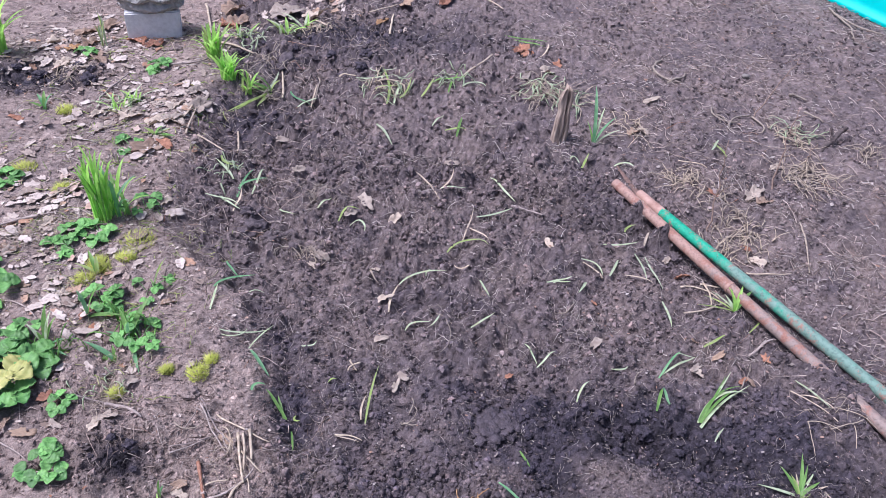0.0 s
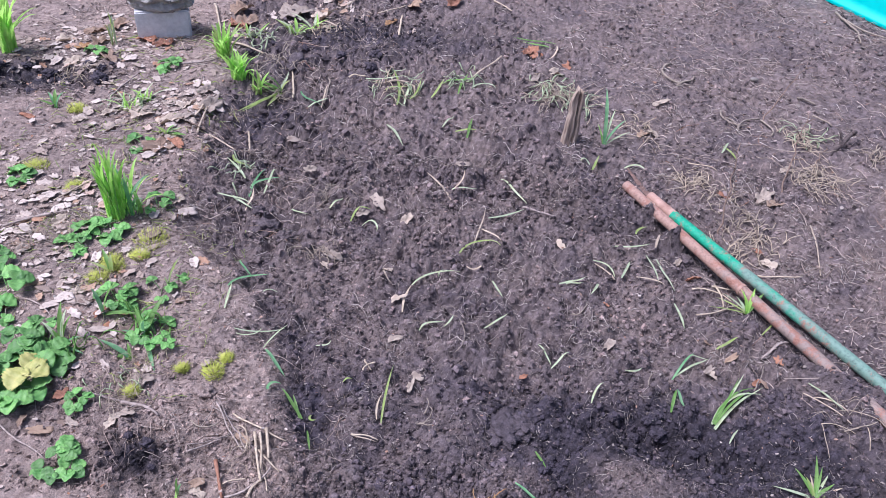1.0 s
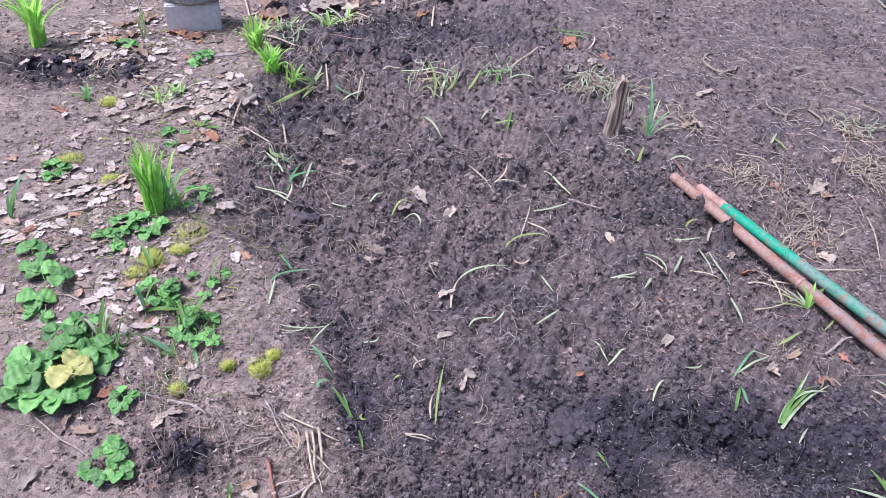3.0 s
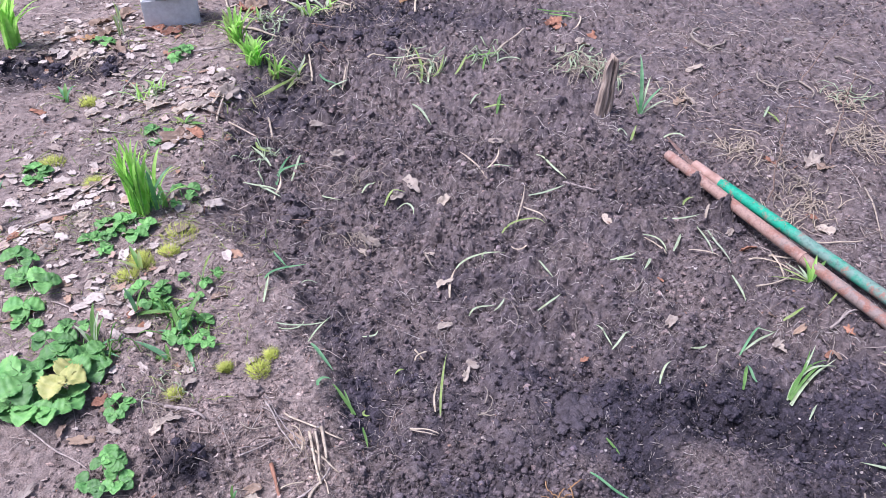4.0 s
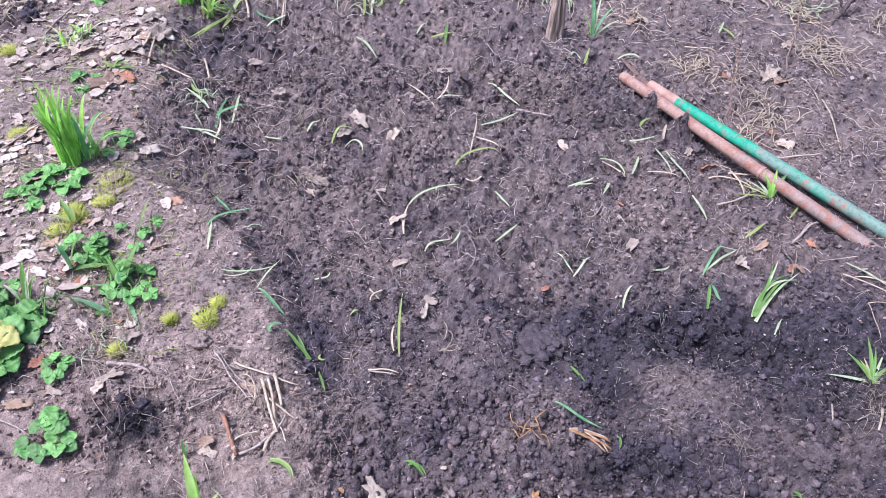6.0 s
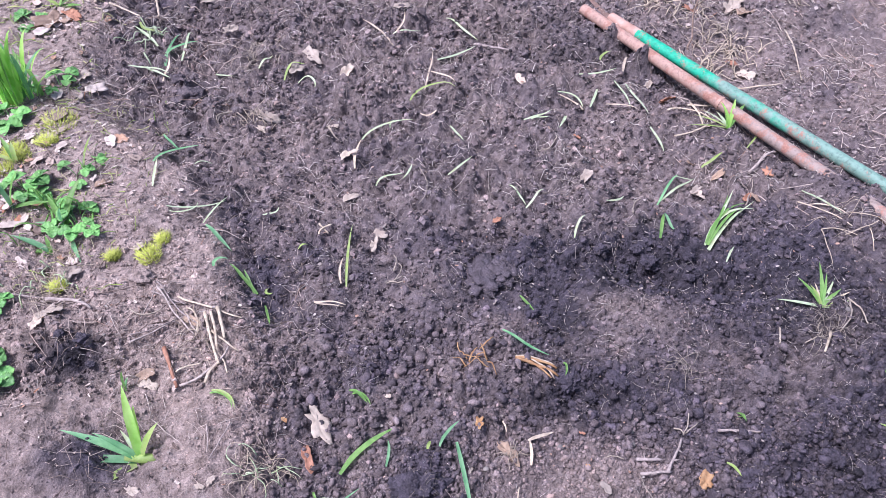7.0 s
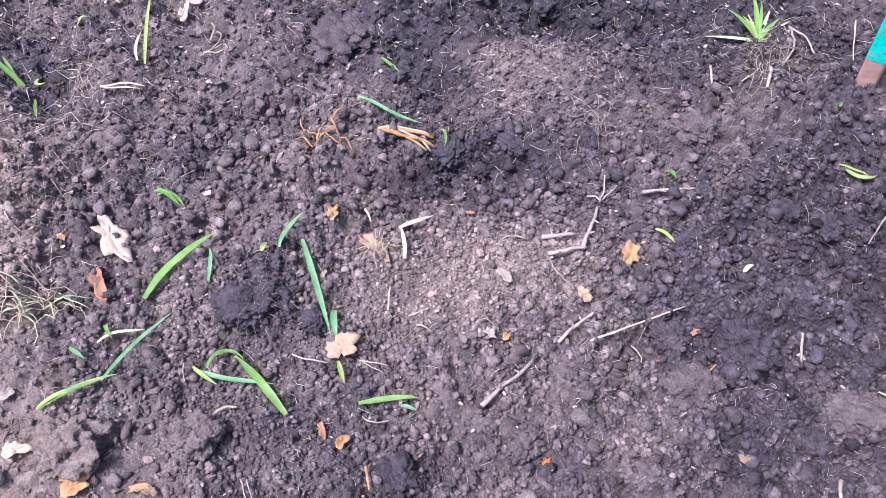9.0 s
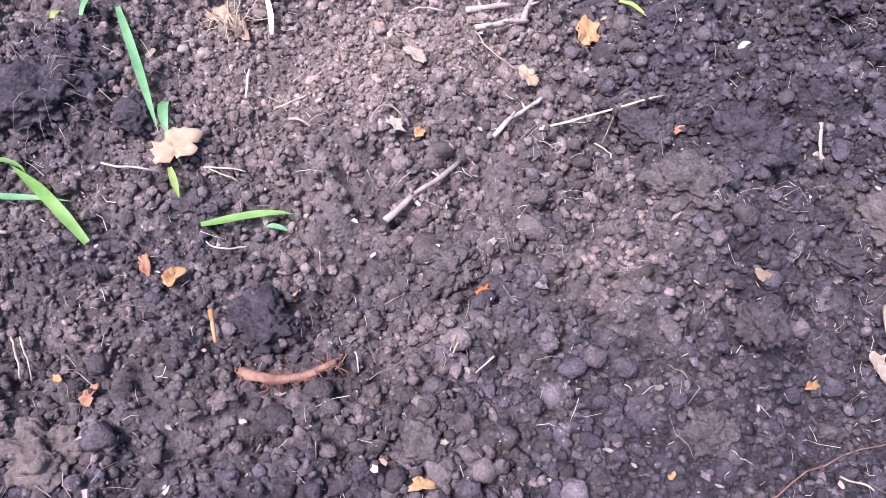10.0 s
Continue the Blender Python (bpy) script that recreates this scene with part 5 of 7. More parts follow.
tuft_blade(tuft, 89, 0.079, 0.04, 0.014, "G")
tuft_blade(tuft, 41, 0.068, 0.038, 0.0153, "G")
tuft_blade(tuft, 108, 0.058, 0.013, 0.0089, "W")
tuft_blade(tuft, 175, 0.110, 0.012, 0.0060, "L", 0.3)
tuft_blade(tuft, 150, 0.095, 0.018, 0.0065, "L", 0.3)
tuft_blade(tuft, 132, 0.085, 0.022, 0.0060, "W", 0.3)
tuft_blade(tuft, 65, 0.060, 0.050, 0.0100, "F")
tuft_blade(tuft, 120, 0.045, 0.055, 0.0090, "F")
tuft = grass_tuft(0.604, 2.518, "rooted bulb plant with blue-green and yellowing leaves")
tuft_blade(tuft, 91, 0.121, 0.18, 0.0126, "B")
tuft_blade(tuft, 34, 0.096, 0.092, 0.0103, "B")
tuft_blade(tuft, 65, 0.089, 0.117, 0.0080, "W")
tuft_blade(tuft, 105, 0.076, 0.058, 0.0069, "G")
tuft_blade(tuft, 18, 0.106, 0.054, 0.0080, "W")
tuft = grass_tuft(-1.383, 2.528, "rooted bulb plant with blue-green and yellowing leaves")
tuft_blade(tuft, 179, 0.055, 0.024, 0.0137, "G")
tuft_blade(tuft, 103, 0.046, 0.05, 0.0137, "G")
tuft_blade(tuft, 43, 0.038, 0.051, 0.012, "B")
tuft_blade(tuft, 133, 0.053, 0.04, 0.012, "B")
tuft = grass_tuft(-0.904, 1.357, "green grass tuft growing among dead leaves")
tuft_blade(tuft, 91, 0.055, 0.104, 0.0123, "G")
tuft_blade(tuft, 53, 0.043, 0.08, 0.01, "G")
tuft_blade(tuft, 151, 0.055, 0.059, 0.01, "W")
tuft_blade(tuft, 0, 0.052, 0.041, 0.01, "B")
tuft_blade(tuft, 153, 0.021, 0.05, 0.01, "G")
tuft_blade(tuft, -30, 0.081, 0.025, 0.0089, "B")
tuft_blade(tuft, 71, 0.043, 0.092, 0.0089, "W")
tuft = grass_tuft(-0.737, 1.347, "green grass tuft growing among dead leaves")
tuft_blade(tuft, 161, 0.087, 0.032, 0.0133, "B")
tuft_blade(tuft, 175, 0.147, 0.016, 0.0111, "G")
tuft_blade(tuft, 115, 0.025, 0.029, 0.0089, "G")
tuft = grass_tuft(-0.838, 1.464, "green grass tuft growing among dead leaves")
tuft_blade(tuft, 33, 0.049, 0.09, 0.0093, "G")
tuft_blade(tuft, 141, 0.031, 0.069, 0.0105, "B")
tuft_blade(tuft, -7, 0.096, 0.02, 0.014, "G")
tuft = grass_tuft(-0.721, 1.412, "green grass tuft growing among dead leaves")
tuft_blade(tuft, 123, 0.061, 0.062, 0.0126, "G")
tuft_blade(tuft, 50, 0.007, 0.06, 0.0148, "B")
tuft_blade(tuft, -178, 0.056, 0.029, 0.0114, "B")
tuft_blade(tuft, 67, 0.049, 0.031, 0.0137, "B")
tuft_blade(tuft, 66, 0.093, 0.077, 0.016, "G")
tuft_blade(tuft, -63, 0.126, 0.006, 0.0114, "B")
tuft = grass_tuft(-0.714, 1.595, "green grass tuft growing among dead leaves")
tuft_blade(tuft, 50, 0.052, 0.08, 0.0074, "L")
tuft_blade(tuft, -155, 0.005, 0.04, 0.0098, "G")
tuft_blade(tuft, -4, 0.02, 0.059, 0.0074, "W")
tuft = grass_tuft(-0.517, 0.969, "green grass tuft growing among dead leaves")
tuft_blade(tuft, 57, 0.007, 0.051, 0.0084, "G")
tuft_blade(tuft, 42, 0.012, 0.029, 0.0075, "B")
tuft = grass_tuft(-0.622, 2.796, "rooted bulb plant with blue-green and yellowing leaves")
tuft_blade(tuft, -128, 0.22, -0.001, 0.0169, "L")
tuft_blade(tuft, 180, 0.106, 0.041, 0.0169, "G")
tuft_blade(tuft, 15, 0.036, 0.046, 0.015, "L")
tuft_blade(tuft, -169, 0.058, 0.074, 0.0131, "G")
tuft_blade(tuft, -106, 0.119, -0.002, 0.0169, "L")
tuft = grass_tuft(-1.33, 1.816, "green grass tuft growing among dead leaves")
tuft_blade(tuft, 76, 0.088, 0.1, 0.0151, "B")
tuft_blade(tuft, 64, 0.046, 0.081, 0.0137, "G")
tuft_blade(tuft, 74, 0.016, 0.078, 0.0124, "B")
tuft = grass_tuft(-0.883, 1.646, "green grass tuft growing among dead leaves")
tuft_blade(tuft, 125, 0.073, 0.033, 0.0125, "G")
tuft_blade(tuft, 103, 0.03, 0.039, 0.0113, "L")
tuft_blade(tuft, 168, 0.066, 0.022, 0.01, "L")
tuft = grass_tuft(-0.942, 2.375, "green grass tuft growing among dead leaves")
tuft_blade(tuft, -15, 0.078, 0.01, 0.0166, "G")
tuft_blade(tuft, 19, 0.033, 0.029, 0.0133, "G")
tuft_blade(tuft, 164, 0.041, 0.018, 0.0133, "L")
tuft_blade(tuft, 9, 0.05, 0.021, 0.0133, "W")

# ---- strawberries ----
strawberry_plant(-0.955, 1.244, 13, 0.100, 547, 0.050, 0.07, old=(0,))
strawberry_plant(-1.12, 1.547, 3, 0.063, 548, 0.045, 0.04)
strawberry_plant(-1.195, 1.651, 3, 0.051, 549, 0.037, 0.04)
strawberry_plant(-0.772, 1.01, 7, 0.045, 550, 0.025, 0.05)
strawberry_plant(-0.829, 1.53, 6, 0.049, 551, 0.028, 0.04)
strawberry_plant(-0.691, 1.413, 7, 0.06, 552, 0.024, 0.035)
strawberry_plant(-0.731, 1.587, 4, 0.065, 553, 0.023, 0.03)
strawberry_plant(-0.791, 1.179, 3, 0.027, 554, 0.024, 0.035)
strawberry_plant(-1.012, 1.805, 4, 0.044, 555, 0.031, 0.03)
strawberry_plant(-0.937, 1.815, 3, 0.039, 556, 0.034, 0.03)
strawberry_plant(-1.025, 1.726, 2, 0.038, 557, 0.036, 0.02)
strawberry_plant(-0.958, 1.395, 3, 0.04, 558, 0.024, 0.05)
strawberry_plant(-1.092, 2.909, 4, 0.041, 559, 0.032, 0.03)
strawberry_plant(-1.311, 2.071, 3, 0.036, 560, 0.032, 0.03)
strawberry_plant(-0.848, 1.955, 5, 0.059, 561, 0.025, 0.04)
strawberry_plant(-1.41, 2.982, 2, 0.041, 562, 0.037, 0.03)
strawberry_plant(-1.091, 1.432, 2, 0.027, 563, 0.027, 0.02)
strawberry_plant(-1.012, 2.319, 3, 0.048, 564, 0.029, 0.02)
strawberry_plant(-0.993, 1.343, 4, 0.039, 565, 0.036, 0.06)

# ---- dry stems ----
dry_stem(0.921, 2.055, 76, 0.147, 0.261, 0.0066, False, 750)
dry_stem(1.19, 2.288, 65, 0.173, 0.233, 0.0070, False, 751)
dry_stem(1.241, 2.744, 45, 0.318, 0.169, 0.0066, False, 752)
dry_stem(1.347, 2.44, 47, 0.09, 0.051, 0.0061, False, 753)
dry_stem(1.423, 2.523, 37, 0.18, 0.064, 0.0333, True, 754)
dry_stem(1.507, 2.562, 118, 0.041, 0.06, 0.0189, True, 755)
dry_stem(-0.319, 1.292, 81, 0.061, 0.008, 0.0022, False, 756)

# ---- moss ----
moss(-0.819, 1.793, 0.048, 566)
moss(-1.128, 2.036, 0.031, 567)
moss(-1.287, 2.13, 0.039, 568)
moss(-0.522, 1.305, 0.024, 569)
moss(-0.601, 1.315, 0.011, 570)
moss(-1.305, 2.524, 0.032, 571)
moss(-0.693, 1.227, 0.012, 572)
moss(-0.911, 1.617, 0.026, 573)
moss(-0.829, 1.721, 0.024, 574)
moss(-0.502, 1.356, 0.011, 575)
moss(-0.896, 1.691, 0.028, 576)
moss(-0.881, 1.665, 0.024, 577)

# ---- dead leaves ----
dead_leaf(0.103, 0.644, 9, 0.046, 0.041, "b", 0.35, 283)
dead_leaf(0.507, 0.703, 56, 0.04, 0.034, "a", 0.3, 284)
dead_leaf(0.415, 0.648, -73, 0.026, 0.022, "b", 0.3, 285)
dead_leaf(0.125, 0.837, 78, 0.034, 0.02, "a", 0.3, 286)
dead_leaf(0.302, 0.616, 37, 0.014, 0.012, "a", 0.4, 287)
dead_leaf(0.281, 0.62, -45, 0.02, 0.014, "w", 0.3, 288)
dead_leaf(0.325, 0.699, -67, 0.03, 0.018, "w", 0.25, 289)
dead_leaf(0.674, 0.514, -80, 0.014, 0.01, "p", 0.1, 290)
dead_leaf(0.301, 0.443, -110, 0.021, 0.013, "o", 0.5, 291)
dead_leaf(0.518, 0.401, -29, 0.021, 0.011, "b", 0.2, 292)
dead_leaf(0.675, 0.423, -23, 0.027, 0.013, "a", 0.3, 293)
dead_leaf(0.079, 0.528, 43, 0.023, 0.016, "a", 0.4, 294)
dead_leaf(0.06, 0.554, -86, 0.026, 0.013, "r", 0.3, 295)
dead_leaf(0.013, 0.453, 48, 0.017, 0.012, "r", 0.5, 296)
dead_leaf(-0.005, 0.473, -50, 0.009, 0.007, "a", 0.3, 297)
dead_leaf(-0.137, 0.524, -31, 0.019, 0.015, "b", 0.4, 298)
dead_leaf(0.548, 0.317, 0, 0.019, 0.01, "a", 0.5, 299)
dead_leaf(0.309, 0.806, -38, 0.014, 0.008, "r", 0.4, 300)
dead_leaf(-0.034, 0.919, -20, 0.015, 0.009, "p", 0.3, 301)
dead_leaf(0.168, 0.786, -64, 0.06, 0.03, "b", 0.5, 302)
dead_leaf(0.626, 0.323, -80, 0.033, 0.017, "p", 0.4, 303)
dead_leaf(0.097, 0.752, 53, 0.014, 0.008, "w", 0.2, 304)
dead_leaf(0.473, 0.536, -32, 0.007, 0.006, "r", 0.3, 305)
dead_leaf(0.557, 0.579, -174, 0.013, 0.008, "r", 0.3, 306)
dead_leaf(0.303, 0.742, -33, 0.01, 0.008, "a", 0.3, 307)
dead_leaf(0.208, 0.323, -3, 0.023, 0.012, "a", 0.3, 308)
dead_leaf(0.374, 0.279, 27, 0.007, 0.005, "a", 0.4, 309)
dead_leaf(0.109, 0.407, -34, 0.006, 0.005, "w", 0.3, 310)
dead_leaf(0.234, 0.344, -31, 0.006, 0.005, "w", 0.3, 311)
dead_leaf(-0.007, 0.475, -31, 0.007, 0.006, "a", 0.3, 312)
dead_leaf(0.634, 0.327, -86, 0.017, 0.01, "p", 0.3, 313)
dead_leaf(-0.171, 0.883, -66, 0.087, 0.050, "p", 0.06, 1318)
dead_leaf(-0.228, 0.887, -41, 0.015, 0.01, "a", 0.3, 315)
dead_leaf(-0.186, 0.816, -75, 0.065, 0.023, "r", 0.6, 316)
dead_leaf(-0.364, 0.762, -27, 0.019, 0.013, "p", 0.3, 317)
dead_leaf(-0.344, 0.767, 43, 0.021, 0.015, "p", 0.3, 318)
dead_leaf(-0.477, 0.974, -20, 0.043, 0.026, "p", 0.4, 319)
dead_leaf(-0.405, 1.105, 140, 0.055, 0.024, "b", 0.5, 320)
dead_leaf(-0.286, 0.673, 28, 0.021, 0.015, "w", 0.3, 321)
dead_leaf(-0.48, 0.771, -35, 0.033, 0.02, "p", 0.3, 322)
dead_leaf(-0.212, 0.547, 23, 0.037, 0.026, "a", 0.4, 323)
dead_leaf(-0.217, 0.558, 13, 0.033, 0.027, "a", 0.4, 324)
dead_leaf(-0.147, 0.531, -2, 0.028, 0.017, "a", 0.4, 325)
dead_leaf(-0.276, 0.603, 9, 0.033, 0.023, "p", 0.5, 326)
dead_leaf(-0.42, 0.551, -27, 0.046, 0.023, "b", 0.4, 327)
dead_leaf(-0.7, 3.492, 45, 0.217, 0.163, "p", 0.3, 328)
dead_leaf(-0.893, 3.393, 47, 0.153, 0.107, "b", 0.5, 329)
dead_leaf(-0.914, 3.369, 122, 0.143, 0.086, "r", 0.5, 330)
dead_leaf(-0.946, 2.302, 42, 0.153, 0.084, "b", 0.45, 331)
dead_leaf(-0.897, 2.33, -41, 0.082, 0.049, "r", 0.4, 332)
dead_leaf(-0.902, 2.719, 52, 0.085, 0.059, "p", 0.5, 333)
dead_leaf(-0.849, 2.612, 58, 0.113, 0.079, "p", 0.5, 334)
dead_leaf(-0.905, 2.589, -21, 0.072, 0.05, "p", 0.4, 335)
dead_leaf(-0.96, 2.467, 37, 0.117, 0.07, "p", 0.5, 336)
dead_leaf(-0.897, 2.477, -24, 0.072, 0.05, "p", 0.5, 337)
dead_leaf(-1.07, 2.493, 37, 0.09, 0.063, "p", 0.4, 338)
dead_leaf(-1.046, 2.535, 66, 0.059, 0.042, "p", 0.4, 339)
dead_leaf(-1.232, 2.003, 52, 0.06, 0.042, "p", 0.4, 340)
dead_leaf(-1.358, 2.122, 55, 0.056, 0.044, "p", 0.5, 341)
dead_leaf(-1.099, 1.848, 35, 0.056, 0.034, "p", 0.4, 342)
dead_leaf(-1.155, 1.714, 42, 0.053, 0.032, "p", 0.5, 343)
dead_leaf(-1.258, 1.756, 53, 0.039, 0.024, "r", 0.4, 344)
dead_leaf(-1.058, 1.574, 25, 0.047, 0.033, "b", 0.2, 345)
dead_leaf(-0.854, 1.096, 16, 0.063, 0.031, "b", 0.25, 346)
dead_leaf(-0.843, 1.2, 15, 0.045, 0.032, "r", 0.4, 347)
dead_leaf(-0.677, 1.136, 30, 0.065, 0.039, "p", 0.4, 348)
dead_leaf(-0.801, 1.997, 56, 0.053, 0.037, "p", 0.5, 349)
dead_leaf(-0.917, 0.969, 66, 0.055, 0.028, "p", 0.3, 350)
dead_leaf(-0.436, 2.257, 44, 0.061, 0.043, "p", 0.4, 351)
dead_leaf(-0.189, 2.097, -62, 0.085, 0.043, "p", 0.3, 352)
dead_leaf(-0.53, 2.47, 2, 0.049, 0.034, "p", 0.4, 353)
dead_leaf(0.799, 1.86, -20, 0.056, 0.034, "r", 0.5, 354)
dead_leaf(-0.03, 1.373, -26, 0.038, 0.026, "p", 0.4, 355)
dead_leaf(0.738, 1.447, 50, 0.069, 0.022, "p", 0.4, 356)
dead_leaf(0.744, 1.434, -37, 0.032, 0.025, "p", 0.4, 357)
dead_leaf(0.811, 1.492, 31, 0.05, 0.022, "b", 0.5, 358)
dead_leaf(0.761, 1.559, 18, 0.032, 0.022, "b", 0.4, 359)
dead_leaf(0.508, 1.717, -45, 0.023, 0.014, "r", 0.4, 360)
dead_leaf(0.239, 1.371, 20, 0.024, 0.017, "r", 0.3, 361)
dead_leaf(0.372, 3.216, 53, 0.083, 0.058, "r", 0.5, 362)
dead_leaf(0.086, 2.334, 4, 0.053, 0.032, "p", 0.4, 363)
dead_leaf(-0.309, 1.833, -26, 0.066, 0.039, "p", 0.6, 364)
dead_leaf(-0.321, 1.795, -27, 0.039, 0.023, "p", 0.4, 365)
dead_leaf(-0.047, 1.334, 76, 0.052, 0.021, "p", 0.3, 366)
dead_leaf(0.853, 1.413, 35, 0.029, 0.02, "r", 0.3, 367)
dead_leaf(0.943, 1.499, -77, 0.035, 0.024, "r", 0.3, 368)
dead_leaf(0.873, 1.412, -46, 0.033, 0.016, "b", 0.3, 369)
dead_leaf(-0.095, 1.64, 25, 0.05, 0.03, "p", 0.4, 370)
dead_leaf(-0.141, 1.79, -36, 0.053, 0.027, "p", 0.3, 371)
dead_leaf(-0.096, 1.495, 21, 0.046, 0.023, "p", 0.4, 372)
dead_leaf(0.395, 1.95, -65, 0.047, 0.028, "p", 0.3, 373)
dead_leaf(0.479, 1.5, 40, 0.044, 0.031, "p", 0.5, 374)
dead_leaf(-0.234, 2.033, 18, 0.043, 0.03, "p", 0.5, 375)
dead_leaf(-0.092, 2.028, 58, 0.055, 0.039, "p", 0.4, 376)
dead_leaf(0.476, 3.053, 28, 0.082, 0.065, "p", 0.5, 377)
dead_leaf(0.533, 3.138, -77, 0.075, 0.045, "r", 0.5, 378)
dead_leaf(0.87, 2.828, 25, 0.082, 0.033, "p", 0.4, 379)
dead_leaf(0.389, 2.991, 72, 0.086, 0.043, "w", 0.3, 380)
dead_leaf(-1.425, 3.088, 62, 0.092, 0.064, "b", 0.5, 381)
dead_leaf(-1.489, 3.197, 47, 0.101, 0.071, "b", 0.5, 382)
dead_leaf(-1.414, 3.26, 53, 0.124, 0.087, "b", 0.5, 383)
dead_leaf(-1.478, 3.043, 53, 0.077, 0.054, "a", 0.4, 384)
dead_leaf(-1.342, 2.954, -50, 0.122, 0.073, "b", 0.5, 385)
dead_leaf(-1.158, 3.213, 39, 0.066, 0.059, "p", 0.3, 386)
dead_leaf(-1.258, 3.15, -19, 0.102, 0.061, "r", 0.4, 387)
dead_leaf(-1.176, 3.115, 36, 0.096, 0.058, "r", 0.4, 388)
dead_leaf(-1.478, 2.916, 24, 0.081, 0.057, "p", 0.5, 389)
dead_leaf(-1.352, 2.854, 40, 0.068, 0.041, "p", 0.4, 390)
dead_leaf(-1.566, 3.092, 37, 0.092, 0.055, "p", 0.5, 391)
dead_leaf(-1.088, 2.523, 34, 0.073, 0.059, "p", 0.4, 392)
dead_leaf(-0.935, 2.593, 72, 0.081, 0.065, "p", 0.4, 393)
dead_leaf(-0.924, 2.481, 47, 0.098, 0.059, "p", 0.5, 394)
dead_leaf(-1.001, 2.604, 71, 0.053, 0.042, "p", 0.4, 395)
dead_leaf(-1.09, 2.624, 68, 0.074, 0.052, "p", 0.5, 396)
dead_leaf(-1.189, 2.494, 49, 0.065, 0.039, "p", 0.5, 397)
dead_leaf(-1.219, 2.412, 43, 0.06, 0.036, "p", 0.5, 398)
dead_leaf(-1.269, 2.442, 34, 0.059, 0.035, "p", 0.5, 399)
dead_leaf(-1.144, 2.395, 48, 0.065, 0.039, "p", 0.5, 400)
dead_leaf(-0.931, 3.502, 73, 0.156, 0.109, "b", 0.5, 401)
dead_leaf(-0.927, 3.365, 38, 0.084, 0.058, "r", 0.5, 402)
dead_leaf(-0.552, 3.468, 60, 0.147, 0.103, "p", 0.5, 403)
dead_leaf(-0.139, 3.718, -59, 0.156, 0.078, "b", 0.4, 404)
dead_leaf(0.04, 3.726, 62, 0.119, 0.083, "r", 0.4, 405)
dead_leaf(-0.244, 3.483, 64, 0.11, 0.044, "a", 0.4, 406)
dead_leaf(0.388, 3.23, -58, 0.109, 0.076, "r", 0.5, 407)
dead_leaf(-1.45, 2.451, 163, 0.072, 0.036, "r", 0.4, 408)
dead_leaf(-1.162, 1.729, 35, 0.039, 0.027, "p", 0.5, 409)
dead_leaf(-1.062, 1.571, 27, 0.036, 0.021, "b", 0.3, 410)
dead_leaf(1.024, 1.977, -45, 0.04, 0.024, "r", 0.3, 411)
dead_leaf(1.114, 2.242, 41, 0.094, 0.056, "p", 0.5, 412)
dead_leaf(0.973, 2.233, -26, 0.058, 0.029, "r", 0.4, 413)
dead_leaf(1.042, 1.919, -53, 0.063, 0.038, "p", 0.5, 414)
dead_leaf(0.811, 2.628, -56, 0.065, 0.039, "p", 0.5, 415)
dead_leaf(0.762, 2.594, 48, 0.079, 0.047, "b", 0.5, 416)
dead_leaf(1.138, 2.201, 42, 0.093, 0.056, "b", 0.5, 417)
dead_leaf(1.241, 2.41, 25, 0.061, 0.036, "p", 0.4, 418)
dead_leaf(0.763, 1.926, 44, 0.041, 0.024, "p", 0.3, 419)
dead_leaf(-0.483, 0.988, 20, 0.038, 0.026, "b", 0.5, 420)
dead_leaf(-0.548, 1.326, 28, 0.027, 0.022, "p", 0.4, 421)
dead_leaf(-1.14, 1.453, 27, 0.038, 0.023, "b", 0.4, 422)
dead_leaf(-1.107, 1.472, 25, 0.039, 0.023, "r", 0.4, 423)
dead_leaf(-1.26, 1.773, 19, 0.031, 0.025, "r", 0.4, 424)
dead_leaf(-1.166, 1.725, -13, 0.065, 0.032, "b", 0.4, 425)
dead_leaf(-1.104, 1.851, 53, 0.056, 0.039, "p", 0.5, 426)
dead_leaf(-0.822, 1.431, 35, 0.056, 0.034, "r", 0.4, 427)
dead_leaf(-0.845, 1.466, 44, 0.045, 0.027, "r", 0.4, 428)
dead_leaf(-0.681, 1.461, 32, 0.042, 0.025, "b", 0.5, 429)
dead_leaf(-0.664, 1.544, 38, 0.045, 0.027, "b", 0.5, 430)
dead_leaf(-0.941, 1.552, 48, 0.047, 0.028, "p", 0.5, 431)
dead_leaf(-0.911, 1.506, -23, 0.052, 0.026, "p", 0.5, 432)
dead_leaf(-0.996, 1.615, 37, 0.043, 0.026, "p", 0.5, 433)
dead_leaf(-0.683, 1.267, 33, 0.053, 0.037, "p", 0.4, 434)
dead_leaf(-0.796, 1.125, -25, 0.044, 0.022, "p", 0.4, 435)
dead_leaf(-0.695, 1.109, 79, 0.049, 0.025, "p", 0.5, 436)
dead_leaf(-0.895, 1.112, 80, 0.038, 0.023, "b", 0.6, 437)
dead_leaf(-0.823, 1.172, 15, 0.038, 0.023, "b", 0.5, 438)

# ---- grass blades strewn over the bed ----
blade(-0.059, 1.729, 65, 0.167, -82, 0.0067, "W")
blade(-0.08, 1.584, 92, 0.143, -20, 0.0064, "S")
blade(0.017, 1.787, 93, 0.035, -58, 0.0051, "W")
blade(0.145, 1.54, 36, 0.085, 7, 0.0062, "W")
blade(-0.108, 1.194, 90, 0.196, -10, 0.0056, "L")
blade(-0.119, 1.206, 100, 0.093, -26, 0.0048, "S")
blade(-0.557, 1.613, 77, 0.134, -71, 0.0079, "B")
blade(-0.547, 1.527, 90, 0.095, 1, 0.006, "W")
